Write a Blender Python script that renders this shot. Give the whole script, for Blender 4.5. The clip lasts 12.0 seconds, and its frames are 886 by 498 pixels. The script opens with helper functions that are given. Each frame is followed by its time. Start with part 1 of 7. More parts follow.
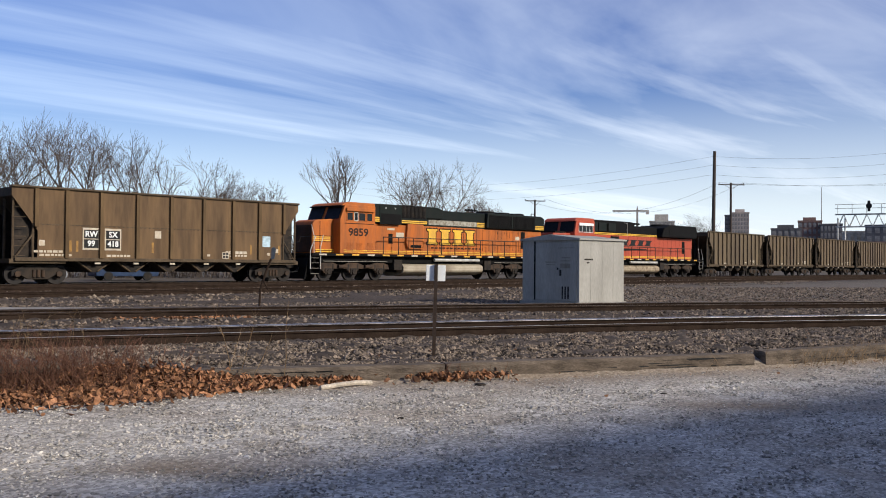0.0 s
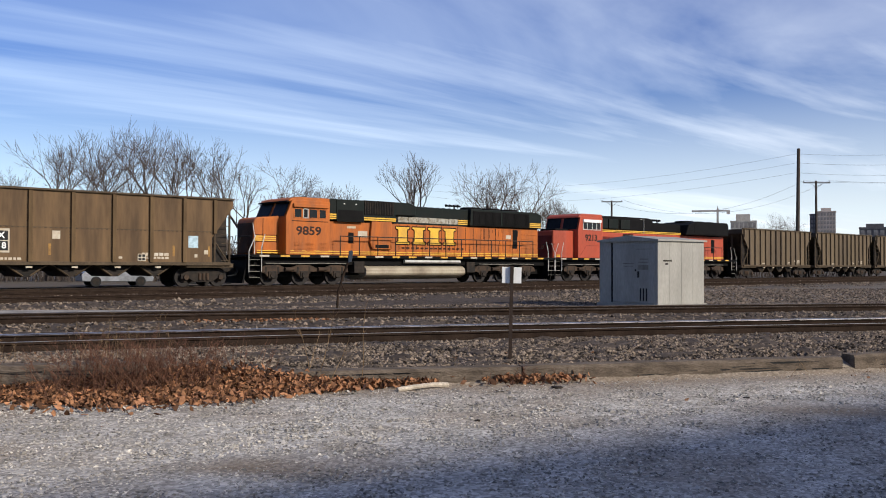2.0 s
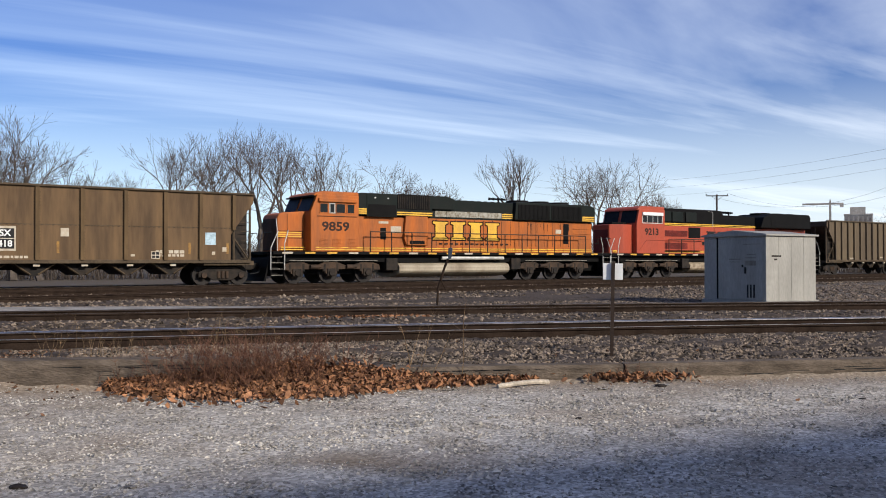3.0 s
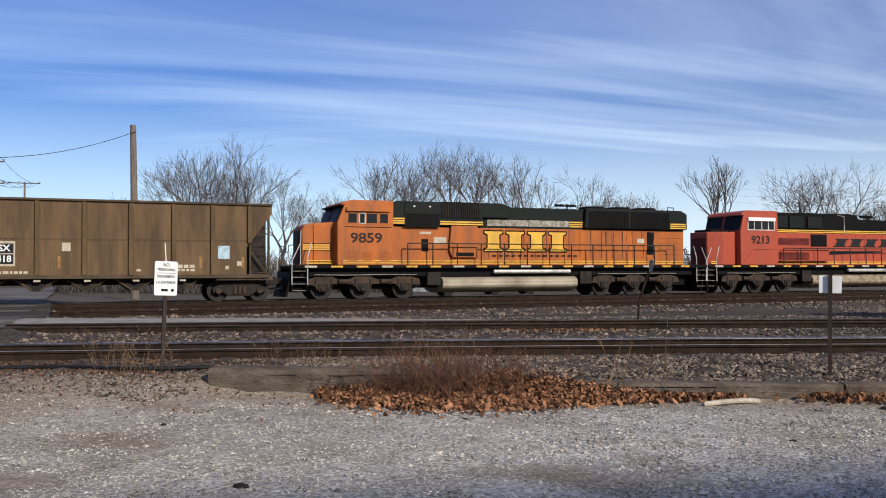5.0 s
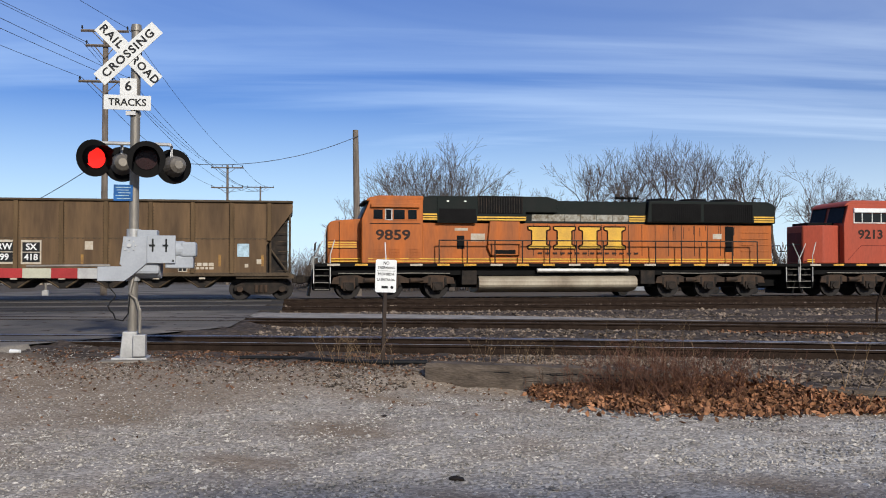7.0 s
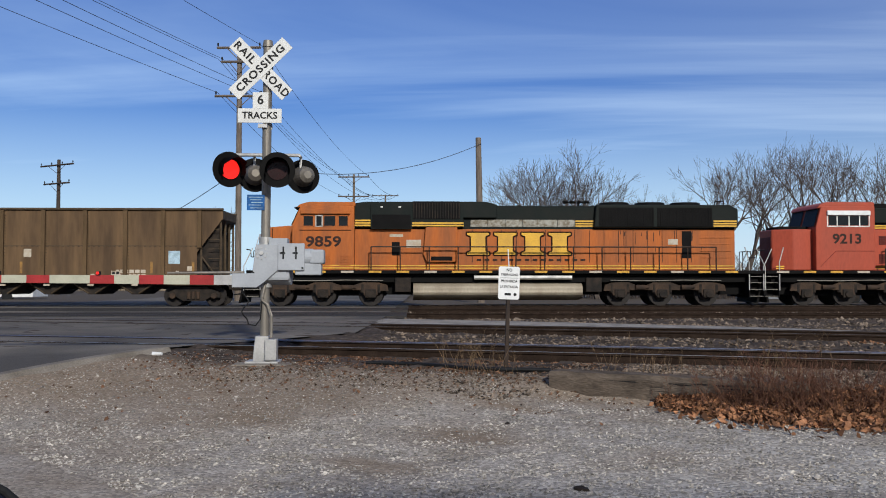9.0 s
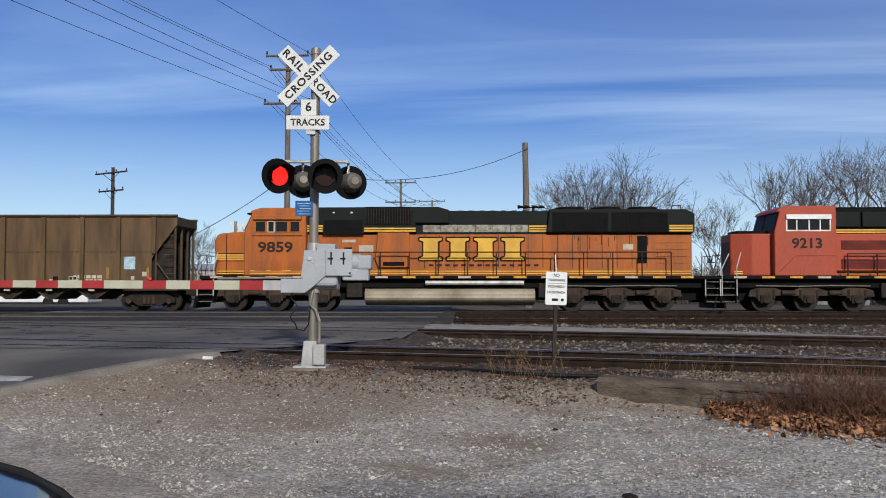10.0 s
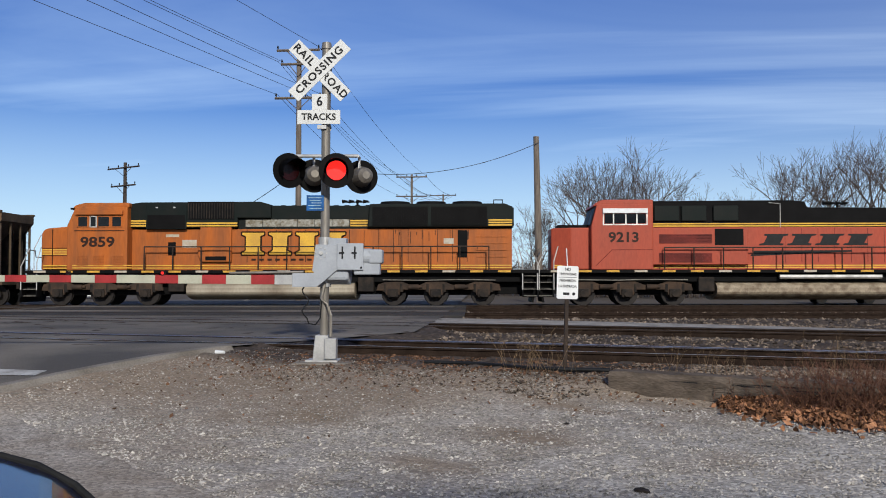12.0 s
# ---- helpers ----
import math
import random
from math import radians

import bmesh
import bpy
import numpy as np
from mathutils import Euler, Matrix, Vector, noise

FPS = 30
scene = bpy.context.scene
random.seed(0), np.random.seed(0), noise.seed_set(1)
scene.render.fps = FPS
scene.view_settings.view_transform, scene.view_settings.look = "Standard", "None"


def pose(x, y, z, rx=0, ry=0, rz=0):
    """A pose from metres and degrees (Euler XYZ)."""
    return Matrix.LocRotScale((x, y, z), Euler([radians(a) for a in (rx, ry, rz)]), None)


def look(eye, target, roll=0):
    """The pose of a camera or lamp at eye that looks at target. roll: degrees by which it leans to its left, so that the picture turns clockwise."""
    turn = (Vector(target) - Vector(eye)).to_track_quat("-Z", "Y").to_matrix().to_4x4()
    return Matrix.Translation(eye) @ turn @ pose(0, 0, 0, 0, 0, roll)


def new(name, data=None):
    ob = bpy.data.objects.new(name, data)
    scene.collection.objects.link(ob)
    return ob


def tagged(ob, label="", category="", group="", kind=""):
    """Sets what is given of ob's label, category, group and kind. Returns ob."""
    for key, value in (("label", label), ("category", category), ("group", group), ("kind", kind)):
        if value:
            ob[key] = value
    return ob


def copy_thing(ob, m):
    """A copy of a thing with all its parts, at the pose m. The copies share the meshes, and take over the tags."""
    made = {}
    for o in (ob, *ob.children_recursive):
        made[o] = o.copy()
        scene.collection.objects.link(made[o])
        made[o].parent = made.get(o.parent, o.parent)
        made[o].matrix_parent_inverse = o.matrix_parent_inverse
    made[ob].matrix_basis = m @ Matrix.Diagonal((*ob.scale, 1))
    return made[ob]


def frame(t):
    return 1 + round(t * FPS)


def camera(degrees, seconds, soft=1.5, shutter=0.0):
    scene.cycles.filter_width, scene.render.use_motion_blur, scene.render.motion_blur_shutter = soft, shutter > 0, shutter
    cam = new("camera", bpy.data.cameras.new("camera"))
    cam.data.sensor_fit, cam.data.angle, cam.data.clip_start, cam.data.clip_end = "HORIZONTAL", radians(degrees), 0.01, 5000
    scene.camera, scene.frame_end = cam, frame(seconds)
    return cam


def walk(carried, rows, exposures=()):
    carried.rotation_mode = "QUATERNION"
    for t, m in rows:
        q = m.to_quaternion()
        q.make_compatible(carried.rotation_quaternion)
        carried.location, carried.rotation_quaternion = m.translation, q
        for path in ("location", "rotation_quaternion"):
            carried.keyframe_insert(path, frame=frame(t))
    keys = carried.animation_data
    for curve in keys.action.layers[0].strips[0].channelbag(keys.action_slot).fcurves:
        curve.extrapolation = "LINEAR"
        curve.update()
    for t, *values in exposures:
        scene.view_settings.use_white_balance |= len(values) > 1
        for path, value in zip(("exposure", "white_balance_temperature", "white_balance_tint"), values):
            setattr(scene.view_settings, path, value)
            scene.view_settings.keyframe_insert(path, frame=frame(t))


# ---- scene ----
FOV = 52.35
EYE = 1.07
cam = camera(FOV, 12.0, soft=1.0)
walk(cam, [
    (0.0, pose(0, 0, EYE, 90.904, -0.458, -0.003)),
    (0.5, pose(0, 0, EYE, 90.865, -0.514, -0.447)),
    (1.0, pose(0, 0, EYE, 91.171, -0.654, -1.329)),
    (1.5, pose(0, 0, EYE, 91.097, -0.955, 0.729)),
    (2.0, pose(0, 0, EYE, 91.023, -0.159, 4.802)),
    (2.5, pose(0, 0, EYE, 90.874, 0.116, 7.370)),
    (3.0, pose(0, 0, EYE, 90.809, 0.087, 11.116)),
    (3.5, pose(0, 0, EYE, 91.197, 0.218, 16.296)),
    (3.7, pose(0, 0, EYE, 91.347, 0.143, 17.996)),
    (5.3, pose(0, 0, EYE, 91.579, 0.320, 25.291)),
    (5.5, pose(0, 0, EYE, 91.479, 0.264, 26.756)),
    (6.0, pose(0, 0, EYE, 91.614, -0.113, 31.215)),
    (6.5, pose(0, 0, EYE, 91.524, 0.066, 34.899)),
    (7.0, pose(0, 0, EYE, 91.638, 0.098, 37.129)),
    (7.2, pose(0, 0, EYE, 91.871, -0.008, 37.801)),
    (8.8, pose(0, 0, EYE, 91.742, -0.003, 43.944)),
    (9.0, pose(0, 0, EYE, 92.090, -0.004, 44.934)),
    (9.5, pose(0, 0, EYE, 92.379, -0.049, 46.822)),
    (10.0, pose(0, 0, EYE, 92.431, -0.025, 47.907)),
    (10.5, pose(0, 0, EYE, 92.504, -0.154, 48.795)),
    (11.0, pose(0, 0, EYE, 92.012, -0.172, 48.935)),
    (11.5, pose(0, 0, EYE, 91.691, -0.166, 48.933)),
    (12.0, pose(0, 0, EYE, 92.060, 0.039, 48.614)),
], exposures=[(0.0, 0.10, 6250, 10), (3.5, 0.04, 6200, 10), (5.5, -0.06, 6100, 10), (7.0, -0.14, 6000, 9), (9.0, -0.34, 5900, 8), (12.0, -0.28, 5900, 8)])

# ---- sky and sun ----
SUN_WAY = Vector((0.80, -0.46, 0.46)).normalized()
SUN_EL = math.asin(SUN_WAY.z)
sun_data = bpy.data.lights.new("sun", "SUN")
sun_data.energy, sun_data.angle, sun_data.color = 4.9, radians(3.0), (1.0, 0.90, 0.75)
sun = new("sun", sun_data)
sun.matrix_world = look(SUN_WAY * 50, (0, 0, 0))

world = bpy.data.worlds.new("world")
scene.world = world
world.use_nodes = True
wn, wl = world.node_tree.nodes, world.node_tree.links
wn.clear()
w_out = wn.new("ShaderNodeOutputWorld")
w_bg = wn.new("ShaderNodeBackground")
w_bg.inputs["Strength"].default_value = 0.096
w_sky = wn.new("ShaderNodeTexSky")
w_sky.sky_type, w_sky.sun_disc = "NISHITA", False
w_sky.sun_elevation = SUN_EL
w_sky.sun_rotation = math.atan2(SUN_WAY.x, SUN_WAY.y)
w_sky.air_density, w_sky.dust_density, w_sky.ozone_density = 1.0, 0.3, 3.0
w_tc = wn.new("ShaderNodeTexCoord")


def w_math(op, a, b, clamp=False):
    m = wn.new("ShaderNodeMath")
    m.operation, m.use_clamp = op, clamp
    for i, v in enumerate((a, b)):
        if isinstance(v, (int, float)):
            m.inputs[i].default_value = v
        elif v is not None:
            wl.new(v, m.inputs[i])
    return m.outputs[0]


# thin cirrus on a flat layer high above: direction divided by its height
w_sep = wn.new("ShaderNodeSeparateXYZ")
wl.new(w_tc.outputs["Generated"], w_sep.inputs[0])
w_h = w_math("ADD", w_math("MAXIMUM", w_sep.outputs[2], 0.0), 0.10)
w_com = wn.new("ShaderNodeCombineXYZ")
wl.new(w_math("DIVIDE", w_sep.outputs[0], w_h), w_com.inputs[0])
wl.new(w_math("DIVIDE", w_sep.outputs[1], w_h), w_com.inputs[1])


def w_streak(rot, sx, sy, scale, lo, hi, distort):
    tn = wn.new("ShaderNodeMapping")
    tn.inputs["Rotation"].default_value = (0, 0, radians(rot))
    wl.new(w_com.outputs[0], tn.inputs[0])
    mp = wn.new("ShaderNodeMapping")
    mp.inputs["Scale"].default_value = (sx, sy, 1)
    wl.new(tn.outputs[0], mp.inputs[0])
    nz = wn.new("ShaderNodeTexNoise")
    nz.inputs["Scale"].default_value, nz.inputs["Detail"].default_value = scale, 7
    nz.inputs["Roughness"].default_value, nz.inputs["Distortion"].default_value = 0.55, distort
    wl.new(mp.outputs[0], nz.inputs["Vector"])
    rp = wn.new("ShaderNodeMapRange")
    rp.inputs["From Min"].default_value, rp.inputs["From Max"].default_value = lo, hi
    wl.new(nz.outputs["Fac"], rp.inputs["Value"])
    return rp.outputs[0]


c1 = w_streak(-36, 0.40, 1.1, 0.70, 0.33, 0.74, 0.8)
c2 = w_streak(-42, 0.35, 2.6, 0.9, 0.50, 0.80, 0.3)
w_bank = wn.new("ShaderNodeMapRange")  # the cloud bank thins towards the west
w_bank.inputs["From Min"].default_value, w_bank.inputs["From Max"].default_value = -0.75, 0.35
w_bank.inputs["To Min"].default_value, w_bank.inputs["To Max"].default_value = 0.50, 1.15
wl.new(w_sep.outputs[0], w_bank.inputs["Value"])
w_cl0 = w_math("ADD", w_math("MULTIPLY", c1, 0.78), w_math("MULTIPLY", c2, 0.38), True)
w_top = wn.new("ShaderNodeMapRange")  # the veil thins to clear blue overhead
w_top.inputs["From Min"].default_value, w_top.inputs["From Max"].default_value = 0.22, 0.60
w_top.inputs["To Min"].default_value, w_top.inputs["To Max"].default_value = 1.0, 0.54
wl.new(w_sep.outputs[2], w_top.inputs["Value"])
w_cl = w_math("MULTIPLY", w_math("MULTIPLY", w_cl0, w_bank.outputs[0], True), w_top.outputs[0], True)
# milky air near the horizon
w_low = wn.new("ShaderNodeMapRange")
w_low.inputs["From Min"].default_value, w_low.inputs["From Max"].default_value = 0.21, 0.0
w_low.inputs["To Max"].default_value = 0.80
wl.new(w_sep.outputs[2], w_low.inputs["Value"])
w_f = w_math("MAXIMUM", w_cl, w_low.outputs[0], True)
w_mix = wn.new("ShaderNodeMixRGB")
wl.new(w_f, w_mix.inputs[0])
w_hs = wn.new("ShaderNodeHueSaturation")
w_hs.inputs["Hue"].default_value, w_hs.inputs["Saturation"].default_value = 0.527, 1.42
wl.new(w_sky.outputs[0], w_hs.inputs["Color"])
wl.new(w_hs.outputs[0], w_mix.inputs[1])
w_tint = wn.new("ShaderNodeMapRange")  # cloud is whiter on the sun's side of the sky
w_tint.inputs["From Min"].default_value, w_tint.inputs["From Max"].default_value = -0.75, 0.30
wl.new(w_sep.outputs[0], w_tint.inputs["Value"])
w_white = wn.new("ShaderNodeMixRGB")
w_white.inputs[1].default_value, w_white.inputs[2].default_value = (8.9, 11.1, 13.5, 1), (11.0, 11.5, 12.2, 1)
wl.new(w_tint.outputs[0], w_white.inputs[0])
wl.new(w_white.outputs[0], w_mix.inputs[2])
wl.new(w_mix.outputs[0], w_bg.inputs[0])
wl.new(w_bg.outputs[0], w_out.inputs[0])


# ---- materials ----
def mat(name, colour, rough=0.8, metal=0.0, dark=0.6, scale=3.0, fine=40.0, bump=0.2, dirt=None, dirt_amount=0.5,
        stretch=(1, 1, 1), emit=None, spec=0.22, isle=0.0, grain=0.6):
    """A surface with variation at two scales, an optional second colour of dirt, and fine relief."""
    m = bpy.data.materials.new(name)
    m.use_nodes = True
    nt, ln = m.node_tree.nodes, m.node_tree.links
    bs = nt["Principled BSDF"]
    tc = nt.new("ShaderNodeTexCoord")
    mp = nt.new("ShaderNodeMapping")
    mp.inputs["Scale"].default_value = stretch
    ln.new(tc.outputs["Object"], mp.inputs[0])
    n1, n2 = nt.new("ShaderNodeTexNoise"), nt.new("ShaderNodeTexNoise")
    for n, s, d in ((n1, scale, 5), (n2, fine, 3)):
        n.inputs["Scale"].default_value, n.inputs["Detail"].default_value = s, d
        ln.new(mp.outputs[0], n.inputs["Vector"])
    r1 = nt.new("ShaderNodeMapRange")
    r1.inputs["From Min"].default_value, r1.inputs["From Max"].default_value = 0.38, 0.66
    ln.new(n1.outputs["Fac"], r1.inputs["Value"])
    mx = nt.new("ShaderNodeMixRGB")
    sc = nt.new("ShaderNodeMath")
    sc.operation = "MULTIPLY"
    sc.inputs[1].default_value = dirt_amount if dirt else 1.0
    ln.new(r1.outputs[0], sc.inputs[0])
    ln.new(sc.outputs[0], mx.inputs[0])
    mx.inputs[1].default_value = (*colour, 1)
    mx.inputs[2].default_value = (*(dirt or [c * dark for c in colour]), 1)
    m2 = nt.new("ShaderNodeMixRGB")
    m2.blend_type = "MULTIPLY"
    m2.inputs[0].default_value = grain
    r2 = nt.new("ShaderNodeMapRange")
    r2.inputs["From Min"].default_value, r2.inputs["From Max"].default_value = 0.25, 0.75
    r2.inputs["To Min"].default_value, r2.inputs["To Max"].default_value = 0.5, 1.35
    ln.new(n2.outputs["Fac"], r2.inputs["Value"])
    ln.new(mx.outputs[0], m2.inputs[1])
    ln.new(r2.outputs[0], m2.inputs[2])
    last = m2
    if isle:
        ge = nt.new("ShaderNodeNewGeometry")
        r3 = nt.new("ShaderNodeMapRange")
        r3.inputs["To Min"].default_value, r3.inputs["To Max"].default_value = 1 - isle, 1 + isle
        ln.new(ge.outputs["Random Per Island"], r3.inputs["Value"])
        m3 = nt.new("ShaderNodeMixRGB")
        m3.blend_type = "MULTIPLY"
        m3.inputs[0].default_value = 1
        ln.new(m2.outputs[0], m3.inputs[1])
        ln.new(r3.outputs[0], m3.inputs[2])
        last = m3
    ln.new(last.outputs[0], bs.inputs["Base Color"])
    bs.inputs["Roughness"].default_value, bs.inputs["Metallic"].default_value = rough, metal
    bs.inputs["Specular IOR Level"].default_value = spec
    if bump:
        bp = nt.new("ShaderNodeBump")
        bp.inputs["Strength"].default_value, bp.inputs["Distance"].default_value = bump, 0.02
        ln.new(n2.outputs["Fac"], bp.inputs["Height"])
        ln.new(bp.outputs[0], bs.inputs["Normal"])
    if emit:
        bs.inputs["Emission Color"].default_value, bs.inputs["Emission Strength"].default_value = (*emit[0], 1), emit[1]
    return m


M = dict(
    orange=mat("orange_paint", (0.39, 0.103, 0.014), 0.55, grain=0.28, dirt=(0.20, 0.070, 0.024), dirt_amount=0.70, scale=2.0, fine=14, stretch=(1, 1, 0.18), bump=0.06),
    red=mat("red_orange_paint", (0.35, 0.060, 0.028), 0.5, grain=0.28, dirt=(0.27, 0.060, 0.034), dirt_amount=0.5, scale=1.0, fine=14, stretch=(1, 1, 0.3), bump=0.05),
    # darker copy of the orange: the nose front's shade is in this colour
    shaded_orange=mat("shaded_orange_paint", (0.105, 0.040, 0.015), 0.7, scale=1.2, fine=14, bump=0.05, dirt=(0.040, 0.020, 0.011), dirt_amount=0.8),
    # darker red for seams and louvres, and for painted shade on the nose front
    dull_red=mat("nose_shade_and_seam_red", (0.17, 0.022, 0.014), 0.6, scale=1.2, fine=14, bump=0.05),
    green=mat("dark_green_paint", (0.006, 0.0095, 0.008), 0.6, grain=0.28, scale=1.4, fine=16, bump=0.06, dirt=(0.014, 0.013, 0.011), dirt_amount=0.5, spec=0.12),
    black=mat("black_paint", (0.005, 0.0046, 0.0045), 0.7, grain=0.28, spec=0.10, scale=2, fine=20, bump=0.1),
    under=mat("greasy_running_gear", (0.011, 0.009, 0.0075), 0.8, scale=3, fine=25, bump=0.3, dirt=(0.036, 0.025, 0.017), dirt_amount=0.8, spec=0.25),
    truck=mat("dusty_truck_frame", (0.060, 0.037, 0.023), 0.85, spec=0.25, scale=2.5, fine=20, bump=0.25, dirt=(0.022, 0.017, 0.014), dirt_amount=0.8),
    wheel=mat("wheel_steel", (0.018, 0.014, 0.012), 0.65, metal=0.0, spec=0.25, scale=4, fine=30, bump=0.1),
    yellow=mat("yellow_paint", (0.66, 0.38, 0.040), 0.55, grain=0.28, scale=1.6, fine=20, bump=0.05, dirt=(0.36, 0.20, 0.05), dirt_amount=0.5),
    tank=mat("silver_tank_paint", (0.36, 0.31, 0.23), 0.55, grain=0.28, metal=0.1, scale=0.9, fine=12, bump=0.05, dirt=(0.17, 0.13, 0.09), dirt_amount=0.8, stretch=(1, 1, 0.5)),
    tan=mat("worn_tan_panel", (0.33, 0.27, 0.19), 0.8, scale=3, fine=20, bump=0.1, dirt=(0.12, 0.08, 0.05), dirt_amount=0.8),
    glass=mat("cab_glass", (0.008, 0.010, 0.012), 0.10, scale=1, fine=5, bump=0.0, spec=0.25),
    screen=mat("dusty_windscreen", (0.012, 0.013, 0.015), 0.45, scale=1, fine=5, bump=0.0, spec=0.06),
    stepmet=mat("worn_step_metal", (0.22, 0.20, 0.17), 0.6, grain=0.28, scale=3, fine=30, bump=0.05),
    lotwhite=mat("worn_road_paint", (0.48, 0.47, 0.44), 0.8, grain=0.4, scale=4, fine=30, bump=0.1, dirt=(0.20, 0.185, 0.16), dirt_amount=0.8),
    alu=mat("bare_aluminium", (0.62, 0.60, 0.56), 0.45, grain=0.28, metal=0.6, scale=2, fine=30, bump=0.05),
    white=mat("white_paint", (0.72, 0.72, 0.70), 0.55, grain=0.12, scale=3, fine=40, bump=0.05, dark=0.85),
    railing=mat("dark_handrail", (0.035, 0.022, 0.015), 0.6, scale=3, fine=30, bump=0.05),
    railing_light=mat("pale_handrail", (0.52, 0.50, 0.46), 0.55, grain=0.28, scale=3, fine=30, bump=0.05),
    hopper=mat("brown_hopper_paint", (0.128, 0.078, 0.038), 0.75, grain=0.35, scale=1.5, fine=9, bump=0.08, dirt=(0.060, 0.037, 0.020), dirt_amount=0.85, stretch=(1, 1, 0.16)),
    hopper_rib=mat("shadowed_hopper_post", (0.115, 0.072, 0.034), 0.8, scale=1.2, fine=12, bump=0.08, stretch=(1, 1, 0.3), grain=0.3),
    hopper_dark=mat("dark_hopper_paint", (0.085, 0.060, 0.036), 0.8, scale=1.2, fine=12, bump=0.1),
    hopper_far=mat("dull_hopper_paint", (0.125, 0.092, 0.055), 0.8, grain=0.28, scale=0.6, fine=8, bump=0.08, dirt=(0.075, 0.055, 0.038), dirt_amount=0.8, stretch=(1, 1, 0.3)),
    stencil=mat("stencil_white", (0.46, 0.41, 0.33), 0.7, grain=0.28, scale=5, fine=40, bump=0.0, dirt=(0.32, 0.24, 0.15), dirt_amount=0.6),
    worn=mat("flaking_pale_paint", (0.33, 0.315, 0.265), 0.8, grain=0.5, scale=7, fine=22, bump=0.05, dirt=(0.13, 0.10, 0.06), dirt_amount=0.9),
    patch_blue=mat("pale_blue_patch", (0.42, 0.55, 0.62), 0.6, scale=4, fine=30, bump=0.0),
    faded=mat("faded_orange_mark", (0.30, 0.165, 0.045), 0.8, scale=4, fine=30, bump=0.0, dirt=(0.16, 0.09, 0.04), dirt_amount=0.8),
    kerb=mat("worn_kerb_concrete", (0.235, 0.208, 0.172), 0.9, scale=1.5, fine=40, bump=0.3, dirt=(0.13, 0.11, 0.085), dirt_amount=0.8),
    dayglow=mat("orange_yellow_mark", (0.62, 0.34, 0.05), 0.7, scale=4, fine=30, bump=0.0),
    rail_side=mat("rusty_rail", (0.034, 0.023, 0.017), 1.0, spec=0.05, scale=4, fine=40, bump=0.3, dark=0.6),
    rail_worn=mat("dull_rail_head", (0.13, 0.11, 0.095), 0.5, metal=0.7, scale=2, fine=60, bump=0.0, dark=0.7),
    rail_top=mat("polished_rail_head", (0.62, 0.59, 0.55), 0.32, metal=1.0, scale=2, fine=60, bump=0.0, dark=0.9),
    tie=mat("weathered_tie", (0.075, 0.060, 0.047), 0.95, scale=3, fine=30, bump=0.5, stretch=(1, 6, 6)),
    # near-black: the shade around the train's track is put into this colour
    panel=mat("shade_dark_panel", (0.030, 0.028, 0.027), 0.9, scale=1.5, fine=30, bump=0.3, dirt=(0.060, 0.054, 0.048), dirt_amount=0.7),
    asphalt=mat("old_asphalt", (0.074, 0.067, 0.059), 0.95, scale=0.3, fine=60, bump=0.35, dirt=(0.20, 0.175, 0.142), dirt_amount=0.95, spec=0.3),
    concrete=mat("pale_concrete", (0.34, 0.32, 0.28), 0.9, scale=1.5, fine=40, bump=0.3, dark=0.7),
    timber=mat("weathered_timber", (0.135, 0.106, 0.080), 0.95, scale=2.5, fine=16, bump=0.8, dirt=(0.055, 0.042, 0.031), dirt_amount=0.8, stretch=(0.25, 4, 4)),
    stone=mat("ballast_stone", (0.168, 0.130, 0.097), 0.9, scale=2, fine=30, bump=0.3, isle=0.85),
    gravel=mat("limestone_gravel", (0.42, 0.385, 0.335), 0.9, scale=2, fine=30, bump=0.3, isle=0.55),
    leaf=mat("dead_oak_leaf", (0.27, 0.130, 0.064), 0.85, scale=6, fine=40, bump=0.1, isle=0.75),
    litter=mat("old_leaf_litter", (0.17, 0.090, 0.050), 0.9, scale=6, fine=40, bump=0.1, isle=0.6),
    stem=mat("dry_weed_stem", (0.150, 0.072, 0.044), 0.95, scale=6, fine=40, bump=0.1, isle=0.35),
    straw=mat("straw_weed", (0.25, 0.165, 0.088), 0.95, scale=6, fine=40, bump=0.1, isle=0.35),
    bark=mat("grey_bark", (0.105, 0.085, 0.070), 0.95, scale=2, fine=12, bump=0.4),
    twig=mat("winter_twigs", (0.118, 0.092, 0.073), 0.95, scale=2, fine=12, bump=0.0, isle=0.3),
    twig_red=mat("reddish_twigs", (0.100, 0.066, 0.050), 0.95, scale=2, fine=12, bump=0.0, isle=0.3),
    pole=mat("weathered_pole_wood", (0.185, 0.150, 0.120), 0.95, scale=3, fine=20, bump=0.4, stretch=(4, 4, 0.4)),
    pole_dark=mat("creosoted_pole_wood", (0.070, 0.055, 0.046), 0.95, scale=3, fine=20, bump=0.4, stretch=(4, 4, 0.4)),
    wire=mat("weathered_cable", (0.05, 0.05, 0.055), 0.7, scale=3, fine=20, bump=0.0),
    galv=mat("galvanised_steel", (0.46, 0.45, 0.43), 0.5, grain=0.28, metal=0.35, scale=5, fine=40, bump=0.05, dark=0.75),
    mastmet=mat("weathered_aluminium_mast", (0.25, 0.225, 0.19), 0.5, grain=0.28, metal=0.45, scale=3, fine=30, bump=0.05, dark=0.65, stretch=(1, 1, 0.3)),
    greypaint=mat("pale_grey_enamel", (0.35, 0.365, 0.385), 0.5, grain=0.12, scale=3, fine=30, bump=0.05, dark=0.85),
    reflective=mat("reflective_white_sheeting", (0.62, 0.615, 0.58), 0.5, grain=0.12, scale=4, fine=40, bump=0.0, dark=0.9),
